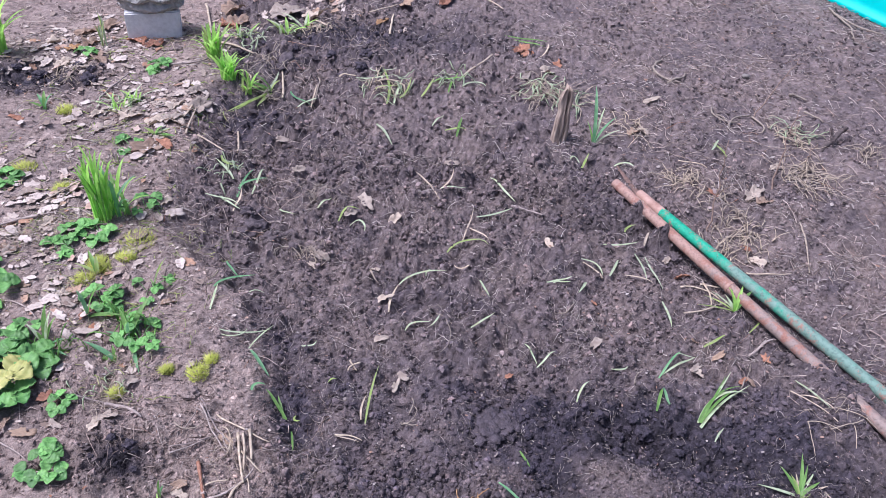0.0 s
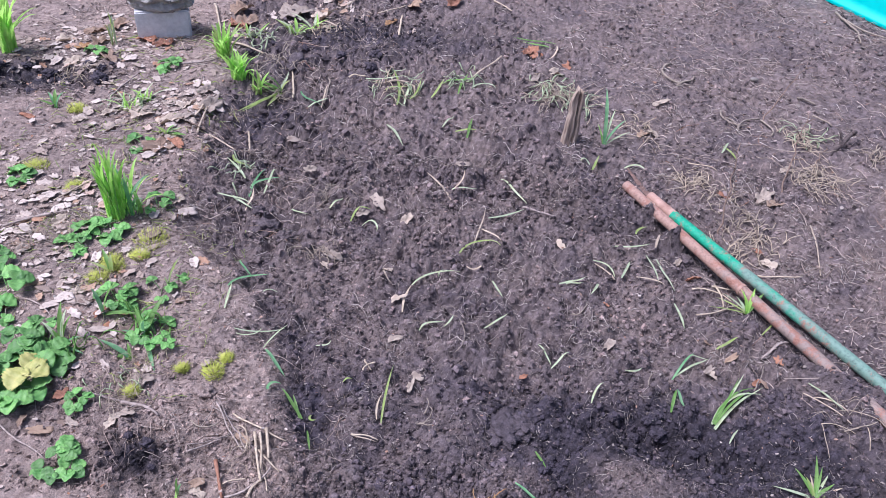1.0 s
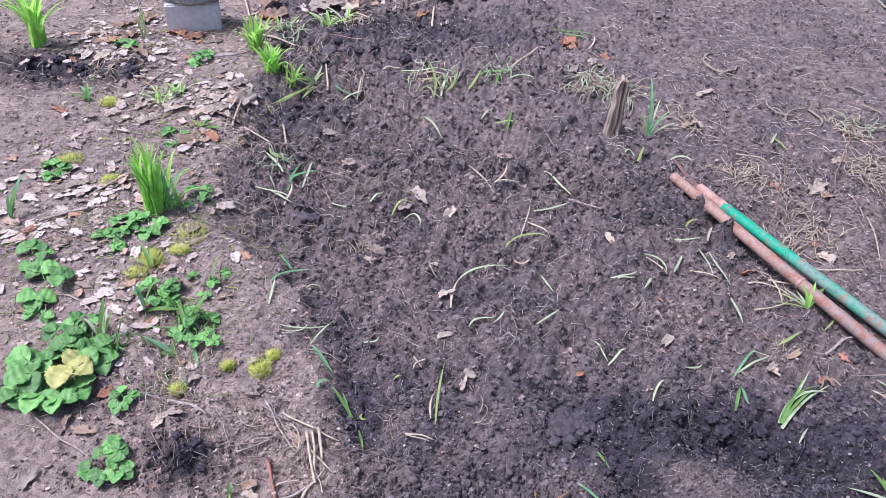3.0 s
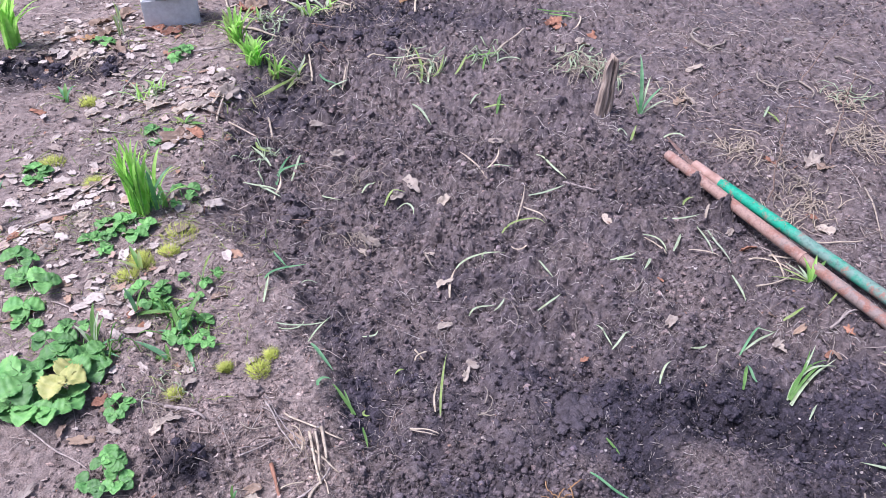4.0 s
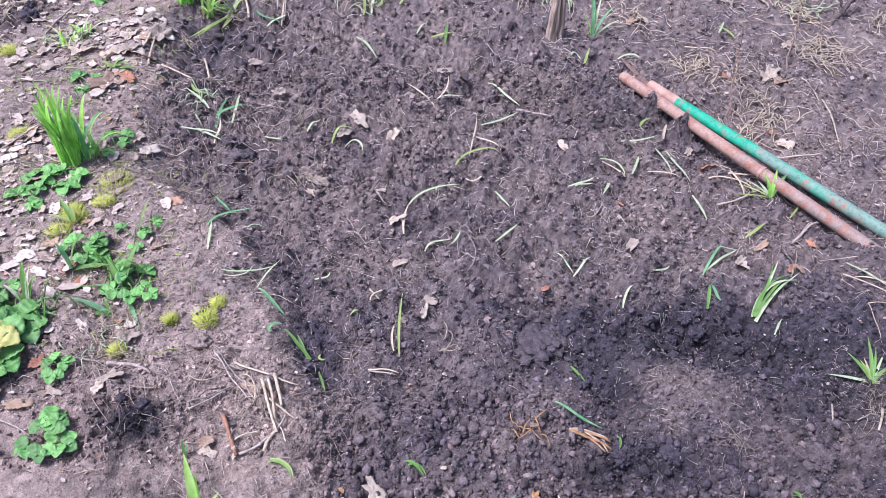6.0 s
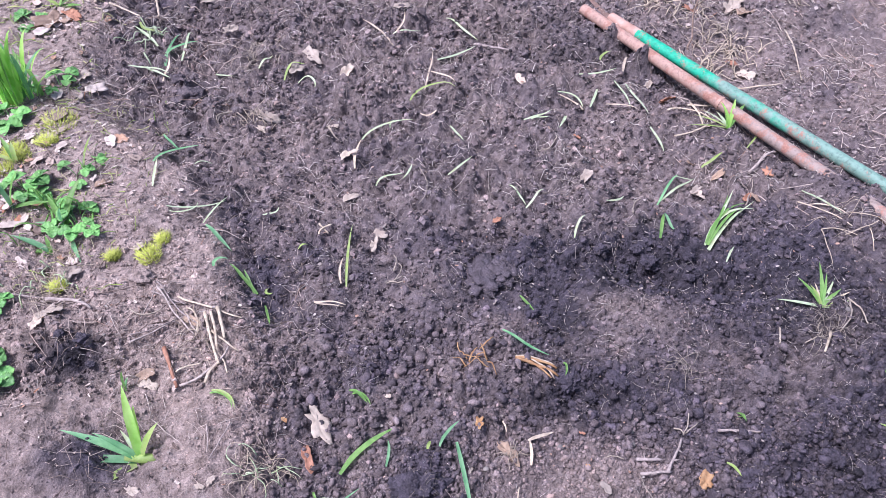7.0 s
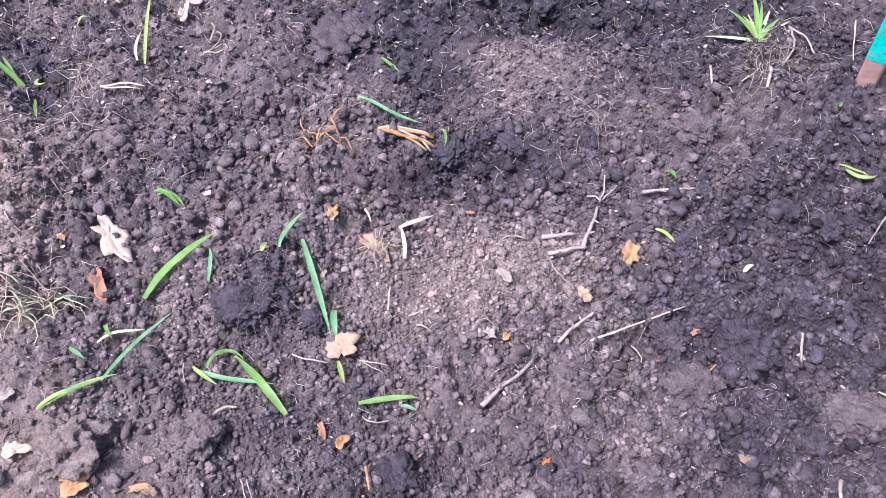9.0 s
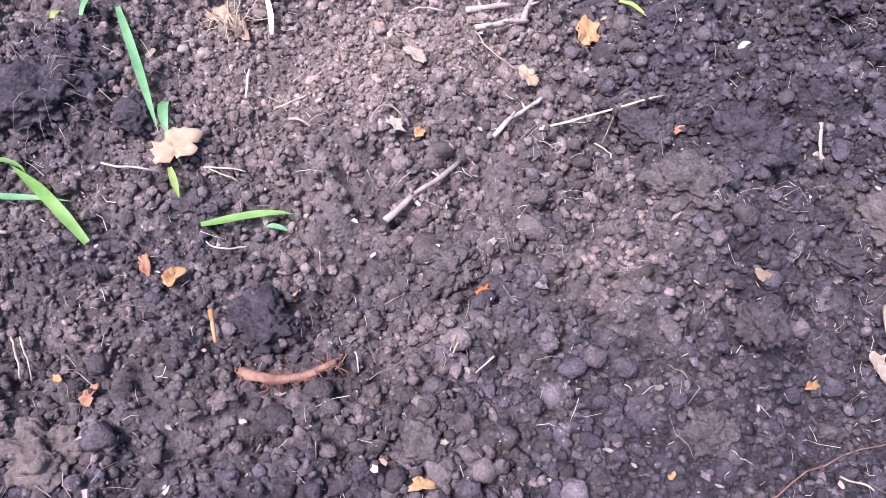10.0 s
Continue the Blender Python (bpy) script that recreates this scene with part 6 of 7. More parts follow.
blade(-0.561, 1.762, -59, 0.067, 22, 0.0064, "B")
blade(-0.466, 1.623, 59, 0.045, -67, 0.0039, "W")
blade(-0.505, 1.451, 1, 0.137, 48, 0.0051, "W")
blade(-0.423, 1.408, 81, 0.117, -25, 0.0044, "W")
blade(-0.497, 1.438, -18, 0.085, 118, 0.0036, "W")
blade(-0.416, 1.401, -53, 0.094, 5, 0.0084, "B")
blade(-0.383, 1.258, 106, 0.048, -109, 0.0081, "B")
blade(-0.299, 1.223, 132, 0.079, 7, 0.0081, "G")
blade(-0.305, 1.224, 112, 0.063, 0, 0.0068, "G")
blade(-0.278, 1.234, -137, 0.031, 170, 0.0054, "L")
blade(-0.28, 1.183, -76, 0.084, -2, 0.0053, "G")
blade(-0.298, 1.45, -33, 0.051, 120, 0.0051, "W")
blade(0.286, 1.486, -53, 0.076, -28, 0.0046, "W")
blade(0.315, 1.413, 50, 0.084, -3, 0.0053, "W")
blade(-0.172, 1.157, -18, 0.06, 8, 0.0033, "S")
blade(0.402, 1.292, 76, 0.07, -37, 0.0051, "W")
blade(0.198, 1.04, -42, 0.104, 16, 0.0063, "B")
blade(0.303, 0.954, -38, 0.022, -91, 0.0049, "G")
blade(0.255, 1.149, -75, 0.056, 12, 0.0059, "G")
blade(0.708, 1.278, 63, 0.19, -60, 0.0074, "W")
blade(0.714, 1.275, 51, 0.161, -18, 0.0067, "G")
blade(0.712, 1.286, 48, 0.184, 8, 0.0059, "W")
blade(0.713, 1.262, 52, 0.18, -19, 0.0066, "W")
blade(0.727, 1.205, 56, 0.05, -8, 0.0049, "W")
blade(0.608, 1.301, 74, 0.07, -11, 0.008, "G")
blade(0.639, 1.311, 105, 0.056, -21, 0.0073, "B")
blade(0.639, 1.421, 52, 0.106, -9, 0.0061, "B")
blade(0.651, 1.433, 28, 0.121, 8, 0.0062, "W")
blade(0.69, 1.482, 29, 0.061, -41, 0.0047, "W")
blade(0.777, 1.521, 29, 0.077, 4, 0.0079, "L")
blade(0.922, 1.589, 47, 0.112, -2, 0.005, "L")
blade(0.993, 1.417, -64, 0.119, -4, 0.0068, "W")
blade(0.989, 1.366, -16, 0.094, -63, 0.0045, "S")
blade(-0.102, 0.929, 7, 0.042, -81, 0.0054, "G")
blade(-0.36, 0.938, 5, 0.063, -91, 0.0052, "G")
blade(0.614, 0.824, -58, 0.018, -25, 0.0047, "G")
blade(0.389, 1.749, 35, 0.058, -31, 0.0067, "W")
blade(0.555, 1.949, 0, 0.136, 31, 0.0068, "W")
blade(0.7, 1.972, 76, 0.061, -21, 0.0079, "S")
blade(0.486, 1.871, 23, 0.102, -133, 0.0066, "W")
blade(0.572, 1.83, 57, 0.077, 11, 0.0075, "W")
blade(0.66, 1.924, -66, 0.118, -30, 0.0057, "W")
blade(0.695, 1.922, -88, 0.151, 18, 0.0066, "W")
blade(0.708, 1.72, -73, 0.107, -27, 0.0071, "W")
blade(0.371, 1.757, 12, 0.088, 20, 0.0064, "W")
blade(0.619, 1.839, -7, 0.092, -36, 0.0056, "S")
blade(0.651, 2.044, 76, 0.052, -86, 0.0081, "L")
blade(-0.195, 2.591, -63, 0.152, 1, 0.0102, "W")
blade(0.061, 2.568, 15, 0.079, -36, 0.0104, "L")
blade(0.104, 2.536, 79, 0.118, 3, 0.0104, "G")
blade(0.012, 2.587, 56, 0.094, 13, 0.007, "W")
blade(0.049, 2.156, 127, 0.177, -15, 0.0073, "S")
blade(0.051, 2.183, 46, 0.114, 43, 0.0052, "S")
blade(0.051, 2.186, -2, 0.107, 62, 0.0062, "W")
blade(0.221, 2.3, -55, 0.173, -14, 0.0084, "W")
blade(0.17, 2.044, 21, 0.125, 0, 0.008, "W")
blade(0.078, 1.878, 71, 0.157, -132, 0.0076, "L")
blade(0.144, 1.967, -37, 0.092, -24, 0.0067, "S")
blade(0.122, 1.924, 71, 0.167, 11, 0.0049, "S")
blade(-0.542, 2.777, -79, 0.134, 88, 0.0095, "B")
blade(-0.452, 2.692, 90, 0.178, -1, 0.0061, "S")
blade(-0.502, 2.686, 30, 0.101, 34, 0.0083, "W")
blade(-0.631, 2.781, -133, 0.187, 9, 0.0108, "L")
blade(-0.642, 2.781, 158, 0.206, -52, 0.0111, "G")
blade(-0.631, 2.782, 76, 0.155, 17, 0.01, "W")
blade(-0.623, 2.774, 136, 0.115, 26, 0.011, "L")
blade(0.314, 3.335, 0, 0.195, -16, 0.0138, "G")
blade(0.356, 3.323, -15, 0.148, -19, 0.0124, "G")
blade(0.504, 3.303, -90, 0.19, -38, 0.0067, "S")
blade(-0.036, 2.815, 55, 0.121, 25, 0.0099, "L")
blade(0.007, 2.907, 20, 0.135, -23, 0.0113, "G")
blade(0.07, 2.854, 78, 0.161, -4, 0.0101, "G")
blade(0.13, 2.886, 72, 0.125, -161, 0.0101, "W")
blade(-0.304, 2.918, -6, 0.162, 14, 0.0088, "W")
blade(-0.212, 2.794, 96, 0.152, -146, 0.0087, "L")
blade(-0.167, 2.733, 81, 0.249, 34, 0.01, "L")
blade(-0.253, 3.003, -84, 0.16, 170, 0.0076, "W")
blade(-0.139, 2.741, 88, 0.19, -13, 0.0098, "W")
blade(-0.119, 2.771, 58, 0.138, 31, 0.0074, "L")
blade(-0.696, 2.29, -73, 0.099, 71, 0.0105, "L")
blade(-0.633, 2.179, 121, 0.122, 19, 0.0094, "W")
blade(-0.606, 2.106, 95, 0.134, -113, 0.0103, "B")
blade(-0.562, 2.122, 77, 0.129, 7, 0.0072, "W")
blade(-0.601, 2.108, 92, 0.145, -24, 0.0073, "B")
blade(-0.704, 2.093, -4, 0.138, -43, 0.007, "W")
blade(-0.658, 2.105, -66, 0.125, 43, 0.0079, "W")
blade(-0.602, 2.025, 69, 0.094, 30, 0.006, "S")
blade(-0.339, 2.059, 47, 0.063, 11, 0.007, "W")
blade(-0.268, 2.018, 63, 0.076, -65, 0.008, "L")
blade(-0.231, 2.004, 13, 0.086, -117, 0.0069, "W")
blade(-0.462, 2.059, -75, 0.096, 56, 0.0068, "W")
blade(1.049, 2.538, -60, 0.091, -24, 0.0102, "L")
blade(1.031, 2.488, 59, 0.094, 1, 0.008, "W")
blade(0.668, 2.402, 21, 0.081, -96, 0.0099, "W")
blade(0.51, 2.416, 60, 0.048, -153, 0.0078, "W")
blade(0.546, 2.367, 70, 0.092, -5, 0.0089, "L")
blade(0.177, 1.777, -75, 0.112, -7, 0.0061, "W")
blade(-0.148, 1.763, -82, 0.053, 58, 0.0052, "S")
blade(-0.031, 1.528, 73, 0.083, -98, 0.0057, "W")
blade(0.035, 1.55, -23, 0.03, 97, 0.0065, "W")
blade(0.508, 1.416, -10, 0.054, 62, 0.0062, "W")
blade(0.495, 1.796, -102, 0.07, -30, 0.008, "W")
blade(0.1, 1.817, -57, 0.066, 148, 0.0054, "S")
blade(-0.212, 1.325, 5, 0.026, 50, 0.0052, "L")
blade(0.079, 0.803, -84, 0.141, -2, 0.0077, "B")
blade(0.102, 0.7, -103, 0.044, 15, 0.0085, "B")
blade(0.094, 0.629, -85, 0.03, -1, 0.0058, "L")
blade(-0.062, 0.662, 74, 0.06, -148, 0.0049, "G")
blade(0.023, 0.578, 116, 0.109, 4, 0.0094, "G")
blade(-0.077, 0.662, -36, 0.103, 22, 0.0061, "B")
blade(-0.077, 0.664, -58, 0.04, 18, 0.0047, "L")
blade(0.108, 0.573, -4, 0.074, -11, 0.0071, "G")
blade(0.157, 0.56, -45, 0.021, 16, 0.0047, "B")
blade(-0.129, 0.774, 55, 0.13, -38, 0.0104, "G")
blade(-0.048, 0.779, 66, 0.052, 35, 0.0051, "B")
blade(0.048, 0.796, 64, 0.059, -35, 0.0059, "B")
blade(0.207, 0.798, 19, 0.055, 2, 0.0068, "S")
blade(0.205, 0.753, 75, 0.048, 21, 0.0054, "S")
blade(-0.109, 0.942, -39, 0.048, -11, 0.0066, "G")
blade(0.616, 0.834, -78, 0.023, -1, 0.0075, "G")
blade(0.867, 0.767, -114, 0.056, 140, 0.0074, "L")
blade(0.553, 0.728, -42, 0.034, -41, 0.0057, "L")
blade(0.639, 0.633, 46, 0.024, -43, 0.0056, "W")
blade(0.026, 0.789, 72, 0.025, 2, 0.0063, "L")
blade(-0.252, 0.644, 27, 0.098, -34, 0.0062, "G")
blade(-0.252, 0.645, 33, 0.065, -42, 0.0052, "L")
blade(-0.181, 0.667, 53, 0.116, -24, 0.0053, "B")
blade(-0.187, 0.722, 11, 0.058, -10, 0.0043, "W")
blade(-0.175, 0.744, -80, 0.026, 15, 0.0043, "G")
blade(-0.216, 0.716, -48, 0.027, 1, 0.0048, "B")
blade(-0.357, 0.943, -6, 0.07, -79, 0.0057, "L")
blade(0.858, 0.773, -51, 0.047, -3, 0.0044, "L")
blade(0.929, 0.884, 35, 0.019, 12, 0.0053, "G")
blade(0.757, 0.471, -40, 0.023, 59, 0.0048, "L")
blade(0.737, 0.444, -82, 0.069, -18, 0.0047, "W")
blade(0.763, 0.4, -140, 0.049, 6, 0.0041, "G")
blade(0.711, 1.277, 51, 0.181, 9, 0.0054, "G")
blade(0.71, 1.281, 60, 0.182, -41, 0.0055, "G")
blade(0.712, 1.268, 48, 0.204, -17, 0.0054, "W")

# ---- twigs, straws and roots ----
twig(0.248, 0.532, 23, 0.097, 13, 0.0057, "t", 145)
twig(0.363, 0.59, 32, 0.065, -10, 0.0049, "t", 146)
twig(0.397, 0.575, 15, 0.157, -6, 0.0029, "s", 147)
twig(0.401, 0.577, 17, 0.063, 0, 0.0024, "s", 148)
twig(0.391, 0.717, 2, 0.056, 2, 0.007, "t", 149)
twig(0.441, 0.717, 50, 0.081, 10, 0.0063, "t", 150)
twig(0.394, 0.749, -17, 0.046, 7, 0.0067, "t", 151)
twig(0.39, 0.714, -91, 0.064, 23, 0.0021, "r", 152)
twig(0.494, 0.79, 47, 0.054, 31, 0.0028, "r", 153)
twig(0.499, 0.793, 28, 0.035, 6, 0.0028, "r", 154)
twig(0.483, 0.808, -29, 0.023, -63, 0.0028, "r", 155)
twig(0.557, 0.788, -4, 0.078, -5, 0.0053, "t", 156)
twig(0.677, 0.536, -111, 0.033, 2, 0.0047, "w", 157)
twig(0.102, 0.496, -96, 0.028, 5, 0.0042, "a", 158)
twig(0.114, 0.437, -46, 0.070, 70, 0.0085, "k", 159)
twig(0.041, 0.657, -44, 0.05, 22, 0.0023, "t", 160)
twig(-0.063, 0.595, -101, 0.027, -5, 0.0032, "r", 161)
twig(-0.068, 0.501, -121, 0.052, 38, 0.0023, "r", 162)
twig(-0.031, 0.514, -80, 0.031, -11, 0.0017, "r", 163)
twig(0.268, 0.416, -131, 0.021, 11, 0.0017, "r", 164)
twig(-0.012, 0.726, -144, 0.022, -17, 0.0024, "s", 165)
twig(0.198, 0.657, -28, 0.023, -36, 0.0032, "w", 166)
twig(0.177, 0.713, -107, 0.035, -1, 0.0025, "s", 167)
twig(0.12, 0.625, -30, 0.036, 5, 0.0019, "s", 168)
twig(0.124, 0.621, -54, 0.03, 17, 0.0015, "r", 169)
twig(0.288, 0.392, -157, 0.019, 2, 0.0017, "s", 170)
twig(0.457, 0.572, -72, 0.035, -56, 0.0021, "s", 171)
twig(0.264, 0.626, 75, 0.039, -169, 0.0016, "r", 172)
twig(0.532, 0.511, 32, 0.016, -4, 0.0024, "a", 173)
twig(0.194, 0.427, -80, 0.015, -28, 0.0014, "r", 174)
twig(0.191, 0.672, -12, 0.028, 33, 0.002, "r", 175)
twig(0.17, 0.849, -69, 0.021, -19, 0.0036, "s", 176)
twig(0.372, 0.751, 140, 0.037, 62, 0.0022, "r", 177)
twig(0.642, 0.358, -144, 0.059, 87, 0.0046, "r", 178)
twig(-0.087, 0.672, -102, 0.028, 26, 0.0015, "s", 179)
twig(0.429, 0.243, 13, 0.18, -8, 0.0015, "k", 180)
twig(0.52, 0.245, -79, 0.021, 30, 0.0024, "s", 181)
twig(0.273, 0.416, -136, 0.024, 9, 0.0014, "s", 182)
twig(-0.038, 0.518, -68, 0.032, -31, 0.002, "r", 183)
twig(0.14, 0.544, 203, 0.035, -91, 0.0018, "r", 184)
twig(0.469, 0.576, 42, 0.016, 13, 0.0015, "r", 185)
twig(-0.371, 1.114, -70, 0.108, -22, 0.0061, "s", 186)
twig(-0.396, 1.078, 82, 0.076, 65, 0.0039, "s", 187)
twig(-0.384, 1.119, -78, 0.13, 8, 0.0064, "s", 188)
twig(-0.36, 1.129, -74, 0.074, -6, 0.0079, "s", 189)
twig(-0.447, 1.181, -40, 0.155, 21, 0.0051, "s", 190)
twig(-0.45, 1.035, -72, 0.088, 4, 0.0085, "c", 191)
twig(-0.415, 0.956, 20, 0.121, 52, 0.0061, "t", 192)
twig(-0.37, 0.959, 66, 0.054, -7, 0.0061, "s", 193)
twig(-0.494, 1.224, -57, 0.194, 10, 0.0036, "t", 194)
twig(-0.521, 1.075, 19, 0.1, 23, 0.0028, "t", 195)
twig(-0.368, 1.075, -44, 0.07, 6, 0.0049, "s", 196)
twig(-0.426, 0.987, 41, 0.049, -29, 0.0041, "s", 197)
twig(-0.353, 1.033, -59, 0.067, -18, 0.0035, "s", 198)
twig(-0.418, 1.121, -78, 0.056, 35, 0.0035, "t", 199)
twig(-0.357, 0.868, -77, 0.055, -10, 0.0027, "t", 200)
twig(-0.317, 0.867, -110, 0.073, -11, 0.0027, "t", 201)
twig(-0.462, 0.902, -50, 0.093, 6, 0.0021, "t", 202)
twig(-0.331, 0.596, -60, 0.046, -2, 0.0049, "s", 203)
twig(-0.063, 0.574, 106, 0.05, -142, 0.0045, "r", 204)
twig(0.759, 1, -111, 0.042, -8, 0.0047, "r", 205)
twig(0.848, 0.976, -176, 0.05, 15, 0.004, "r", 206)
twig(0.874, 0.998, -129, 0.093, -1, 0.0063, "s", 207)
twig(0.941, 1.071, -64, 0.07, -32, 0.0041, "r", 208)
twig(0.941, 1.071, -90, 0.098, -67, 0.0041, "r", 209)
twig(1.061, 1.059, -123, 0.083, 12, 0.0033, "s", 210)
twig(0.887, 0.676, -155, 0.069, 15, 0.0028, "t", 211)
twig(-0.011, 1.197, 41, 0.076, 71, 0.0034, "r", 212)
twig(-0.023, 1.202, -20, 0.037, 25, 0.0034, "r", 213)
twig(0.287, 2.128, -37, 0.119, 17, 0.0088, "t", 214)
twig(0.132, 2.962, 62, 0.231, -5, 0.0114, "s", 215)
twig(-0.006, 1.239, 61, 0.062, 46, 0.0038, "r", 216)
twig(-0.018, 1.201, 13, 0.034, 30, 0.0036, "r", 217)
twig(-0.175, 1.159, 3, 0.066, -26, 0.0045, "s", 218)
twig(-0.428, 1.8, 91, 0.12, -110, 0.0035, "r", 219)
twig(-0.885, 2.509, 77, 0.154, 19, 0.01, "s", 220)
twig(-1.157, 1.945, 65, 0.153, -9, 0.0073, "s", 221)
twig(-1.225, 1.847, 10, 0.148, 31, 0.0103, "t", 222)
twig(-1.251, 1.811, 42, 0.17, -26, 0.0081, "t", 223)
twig(-1.024, 1.175, -38, 0.263, 11, 0.0051, "t", 224)
twig(-0.699, 1.18, -4, 0.101, -34, 0.0088, "t", 225)
twig(-0.806, 1.203, -3, 0.115, -14, 0.0053, "t", 226)
twig(-0.5, 1.194, -34, 0.082, 9, 0.0035, "t", 227)
twig(-0.488, 1.2, -61, 0.154, 7, 0.0044, "t", 228)
twig(-0.531, 1.141, -44, 0.068, 94, 0.0035, "r", 229)
twig(-0.517, 1.058, 27, 0.101, 15, 0.0034, "t", 231)
twig(-1.284, 1.676, 36, 0.115, -12, 0.0044, "t", 232)
twig(-1.065, 1.516, -20, 0.118, -28, 0.004, "t", 233)
twig(-0.712, 2.815, 72, 0.122, 79, 0.0078, "s", 234)
twig(0.764, 1.681, 7, 0.159, 32, 0.0067, "s", 235)
twig(0.776, 1.786, 25, 0.127, -89, 0.0058, "s", 236)
twig(0.853, 1.817, -76, 0.102, -31, 0.0069, "s", 237)
twig(0.844, 1.815, -26, 0.087, 1, 0.0081, "s", 238)
twig(0.843, 1.387, 58, 0.1, 14, 0.0041, "r", 239)
twig(0.903, 1.513, 30, 0.108, 3, 0.0076, "t", 240)
twig(1.052, 1.311, -33, 0.13, -2, 0.0029, "s", 241)
twig(0.965, 1.264, 14, 0.084, -70, 0.0029, "s", 242)
twig(0.965, 1.264, -96, 0.089, 5, 0.0029, "s", 243)
twig(1.024, 1.256, 2, 0.08, 16, 0.0035, "s", 244)
twig(1.08, 1.26, -96, 0.061, -18, 0.0023, "s", 245)
twig(0.972, 1.386, -57, 0.136, -2, 0.0048, "s", 246)
twig(1.232, 2.104, -101, 0.255, -1, 0.0062, "s", 247)
twig(0.998, 1.87, -40, 0.13, 55, 0.006, "s", 248)
twig(0.986, 3.196, -147, 0.27, 135, 0.0115, "r", 249)
twig(0.971, 2.998, 8, 0.114, 67, 0.0114, "r", 250)
twig(1.11, 2.805, -121, 0.178, 170, 0.0077, "r", 251)
twig(1.145, 2.671, 83, 0.165, -83, 0.0093, "r", 252)
twig(1.257, 2.764, -52, 0.129, -73, 0.0077, "r", 253)
twig(1.111, 2.753, -16, 0.102, -103, 0.0061, "r", 254)
twig(1.46, 2.946, 5, 0.076, -62, 0.0113, "r", 255)
twig(1.471, 2.8, -40, 0.098, -38, 0.0077, "r", 256)
twig(0.896, 2.424, -12, 0.103, -31, 0.007, "s", 257)
twig(1.976, 3.906, -93, 0.35, 62, 0.0116, "r", 258)
twig(1.985, 3.832, -77, 0.301, -35, 0.0096, "r", 259)
twig(-0.374, 2.942, 52, 0.074, -81, 0.0097, "s", 260)
twig(-0.258, 2.922, -28, 0.144, 28, 0.0111, "s", 261)
twig(-0.447, 2.723, 87, 0.208, 16, 0.0077, "r", 262)
twig(-0.568, 2.744, 94, 0.262, 11, 0.008, "s", 263)
twig(-0.301, 3.548, 53, 0.194, -4, 0.0113, "s", 264)
twig(-0.194, 3.318, 92, 0.26, -5, 0.0107, "s", 265)
twig(0.243, 3.781, -51, 0.145, -13, 0.0115, "s", 266)
twig(-0.453, 3.613, 63, 0.161, 18, 0.0113, "s", 267)
twig(-0.53, 3.41, -48, 0.185, -28, 0.0106, "s", 268)
twig(-0.917, 3.171, -20, 0.207, -22, 0.015, "s", 269)
twig(-1.065, 3.572, -70, 0.346, -4, 0.0107, "s", 270)
twig(-1.222, 2.618, 80, 0.221, 0, 0.0075, "t", 271)
twig(-0.842, 2.398, 97, 0.198, -6, 0.0086, "s", 272)
twig(-0.807, 2.41, -21, 0.134, -22, 0.0083, "s", 273)
twig(-0.705, 2.556, -71, 0.212, -9, 0.0086, "s", 274)
twig(-1.054, 2.936, -4, 0.166, 63, 0.0079, "t", 275)
twig(0.548, 1.815, 115, 0.077, 54, 0.0069, "s", 276)
twig(-0.355, 1.813, -258, 0.112, 170, 0.0034, "r", 277)
twig(0.05, 1.572, -34, 0.153, -97, 0.003, "r", 278)
twig(-0.139, 1.397, -164, 0.047, 73, 0.0057, "s", 279)
twig(-0.167, 1.419, -86, 0.05, 42, 0.0057, "s", 280)
twig(0.393, 1.625, -34, 0.061, 132, 0.0042, "r", 281)
twig(0.565, 1.38, 83, 0.045, -64, 0.0039, "r", 282)
twig(0.215, 0.98, -5, 0.083, -30, 0.007, "a", 744)
twig(0.216, 0.973, -15, 0.085, -24, 0.0069, "a", 745)
twig(0.231, 0.982, -27, 0.075, -38, 0.0046, "s", 746)
twig(0.216, 0.984, -2, 0.078, -40, 0.0039, "s", 747)
twig(0.235, 0.974, -39, 0.061, -14, 0.0046, "a", 748)

# ---- dry tangles ----
dry_clump(0.456, 2.872, 54, 0.111, 0.156, 0.0055, 578, "s")
dry_clump(0.552, 2.838, 25, 0.066, 0.176, 0.0055, 579, "s")
dry_clump(0.744, 2.646, 28, 0.094, 0.105, 0.0052, 580, "s")
dry_clump(1.35, 2.375, 61, 0.11, 0.14, 0.005, 581, "s")
dry_clump(0.878, 2.317, 39, 0.059, 0.089, 0.0049, 582, "s")
dry_clump(1.364, 2.641, 46, 0.096, 0.118, 0.0053, 583, "s")
dry_clump(1.036, 2.027, 46, 0.082, 0.082, 0.0045, 584, "s")
dry_clump(1.007, 2.095, 28, 0.065, 0.074, 0.0046, 585, "s")
dry_clump(1.635, 2.533, 21, 0.052, 0.094, 0.0065, 586, "s")
dry_clump(0.932, 1.964, 25, 0.053, 0.089, 0.0044, 587, "s")
dry_clump(0.95, 2.218, 21, 0.075, 0.093, 0.0046, 588, "s")
dry_clump(-0.267, 0.789, 39, 0.039, 0.058, 0.0024, 589, "s")
dry_clump(0.176, 0.779, 25, 0.014, 0.034, 0.0019, 590, "s")
dry_clump(0.882, 1.015, 26, 0.033, 0.064, 0.002, 591, "r", name="root_tangle", label="tangle of fine pale roots on the soil")
dry_clump(0.83, 0.97, 14, 0.025, 0.062, 0.0016, 592, "r", name="root_tangle", label="tangle of fine pale roots on the soil")
dry_clump(1.044, 1.284, 12, 0.059, 0.104, 0.0016, 593, "s")
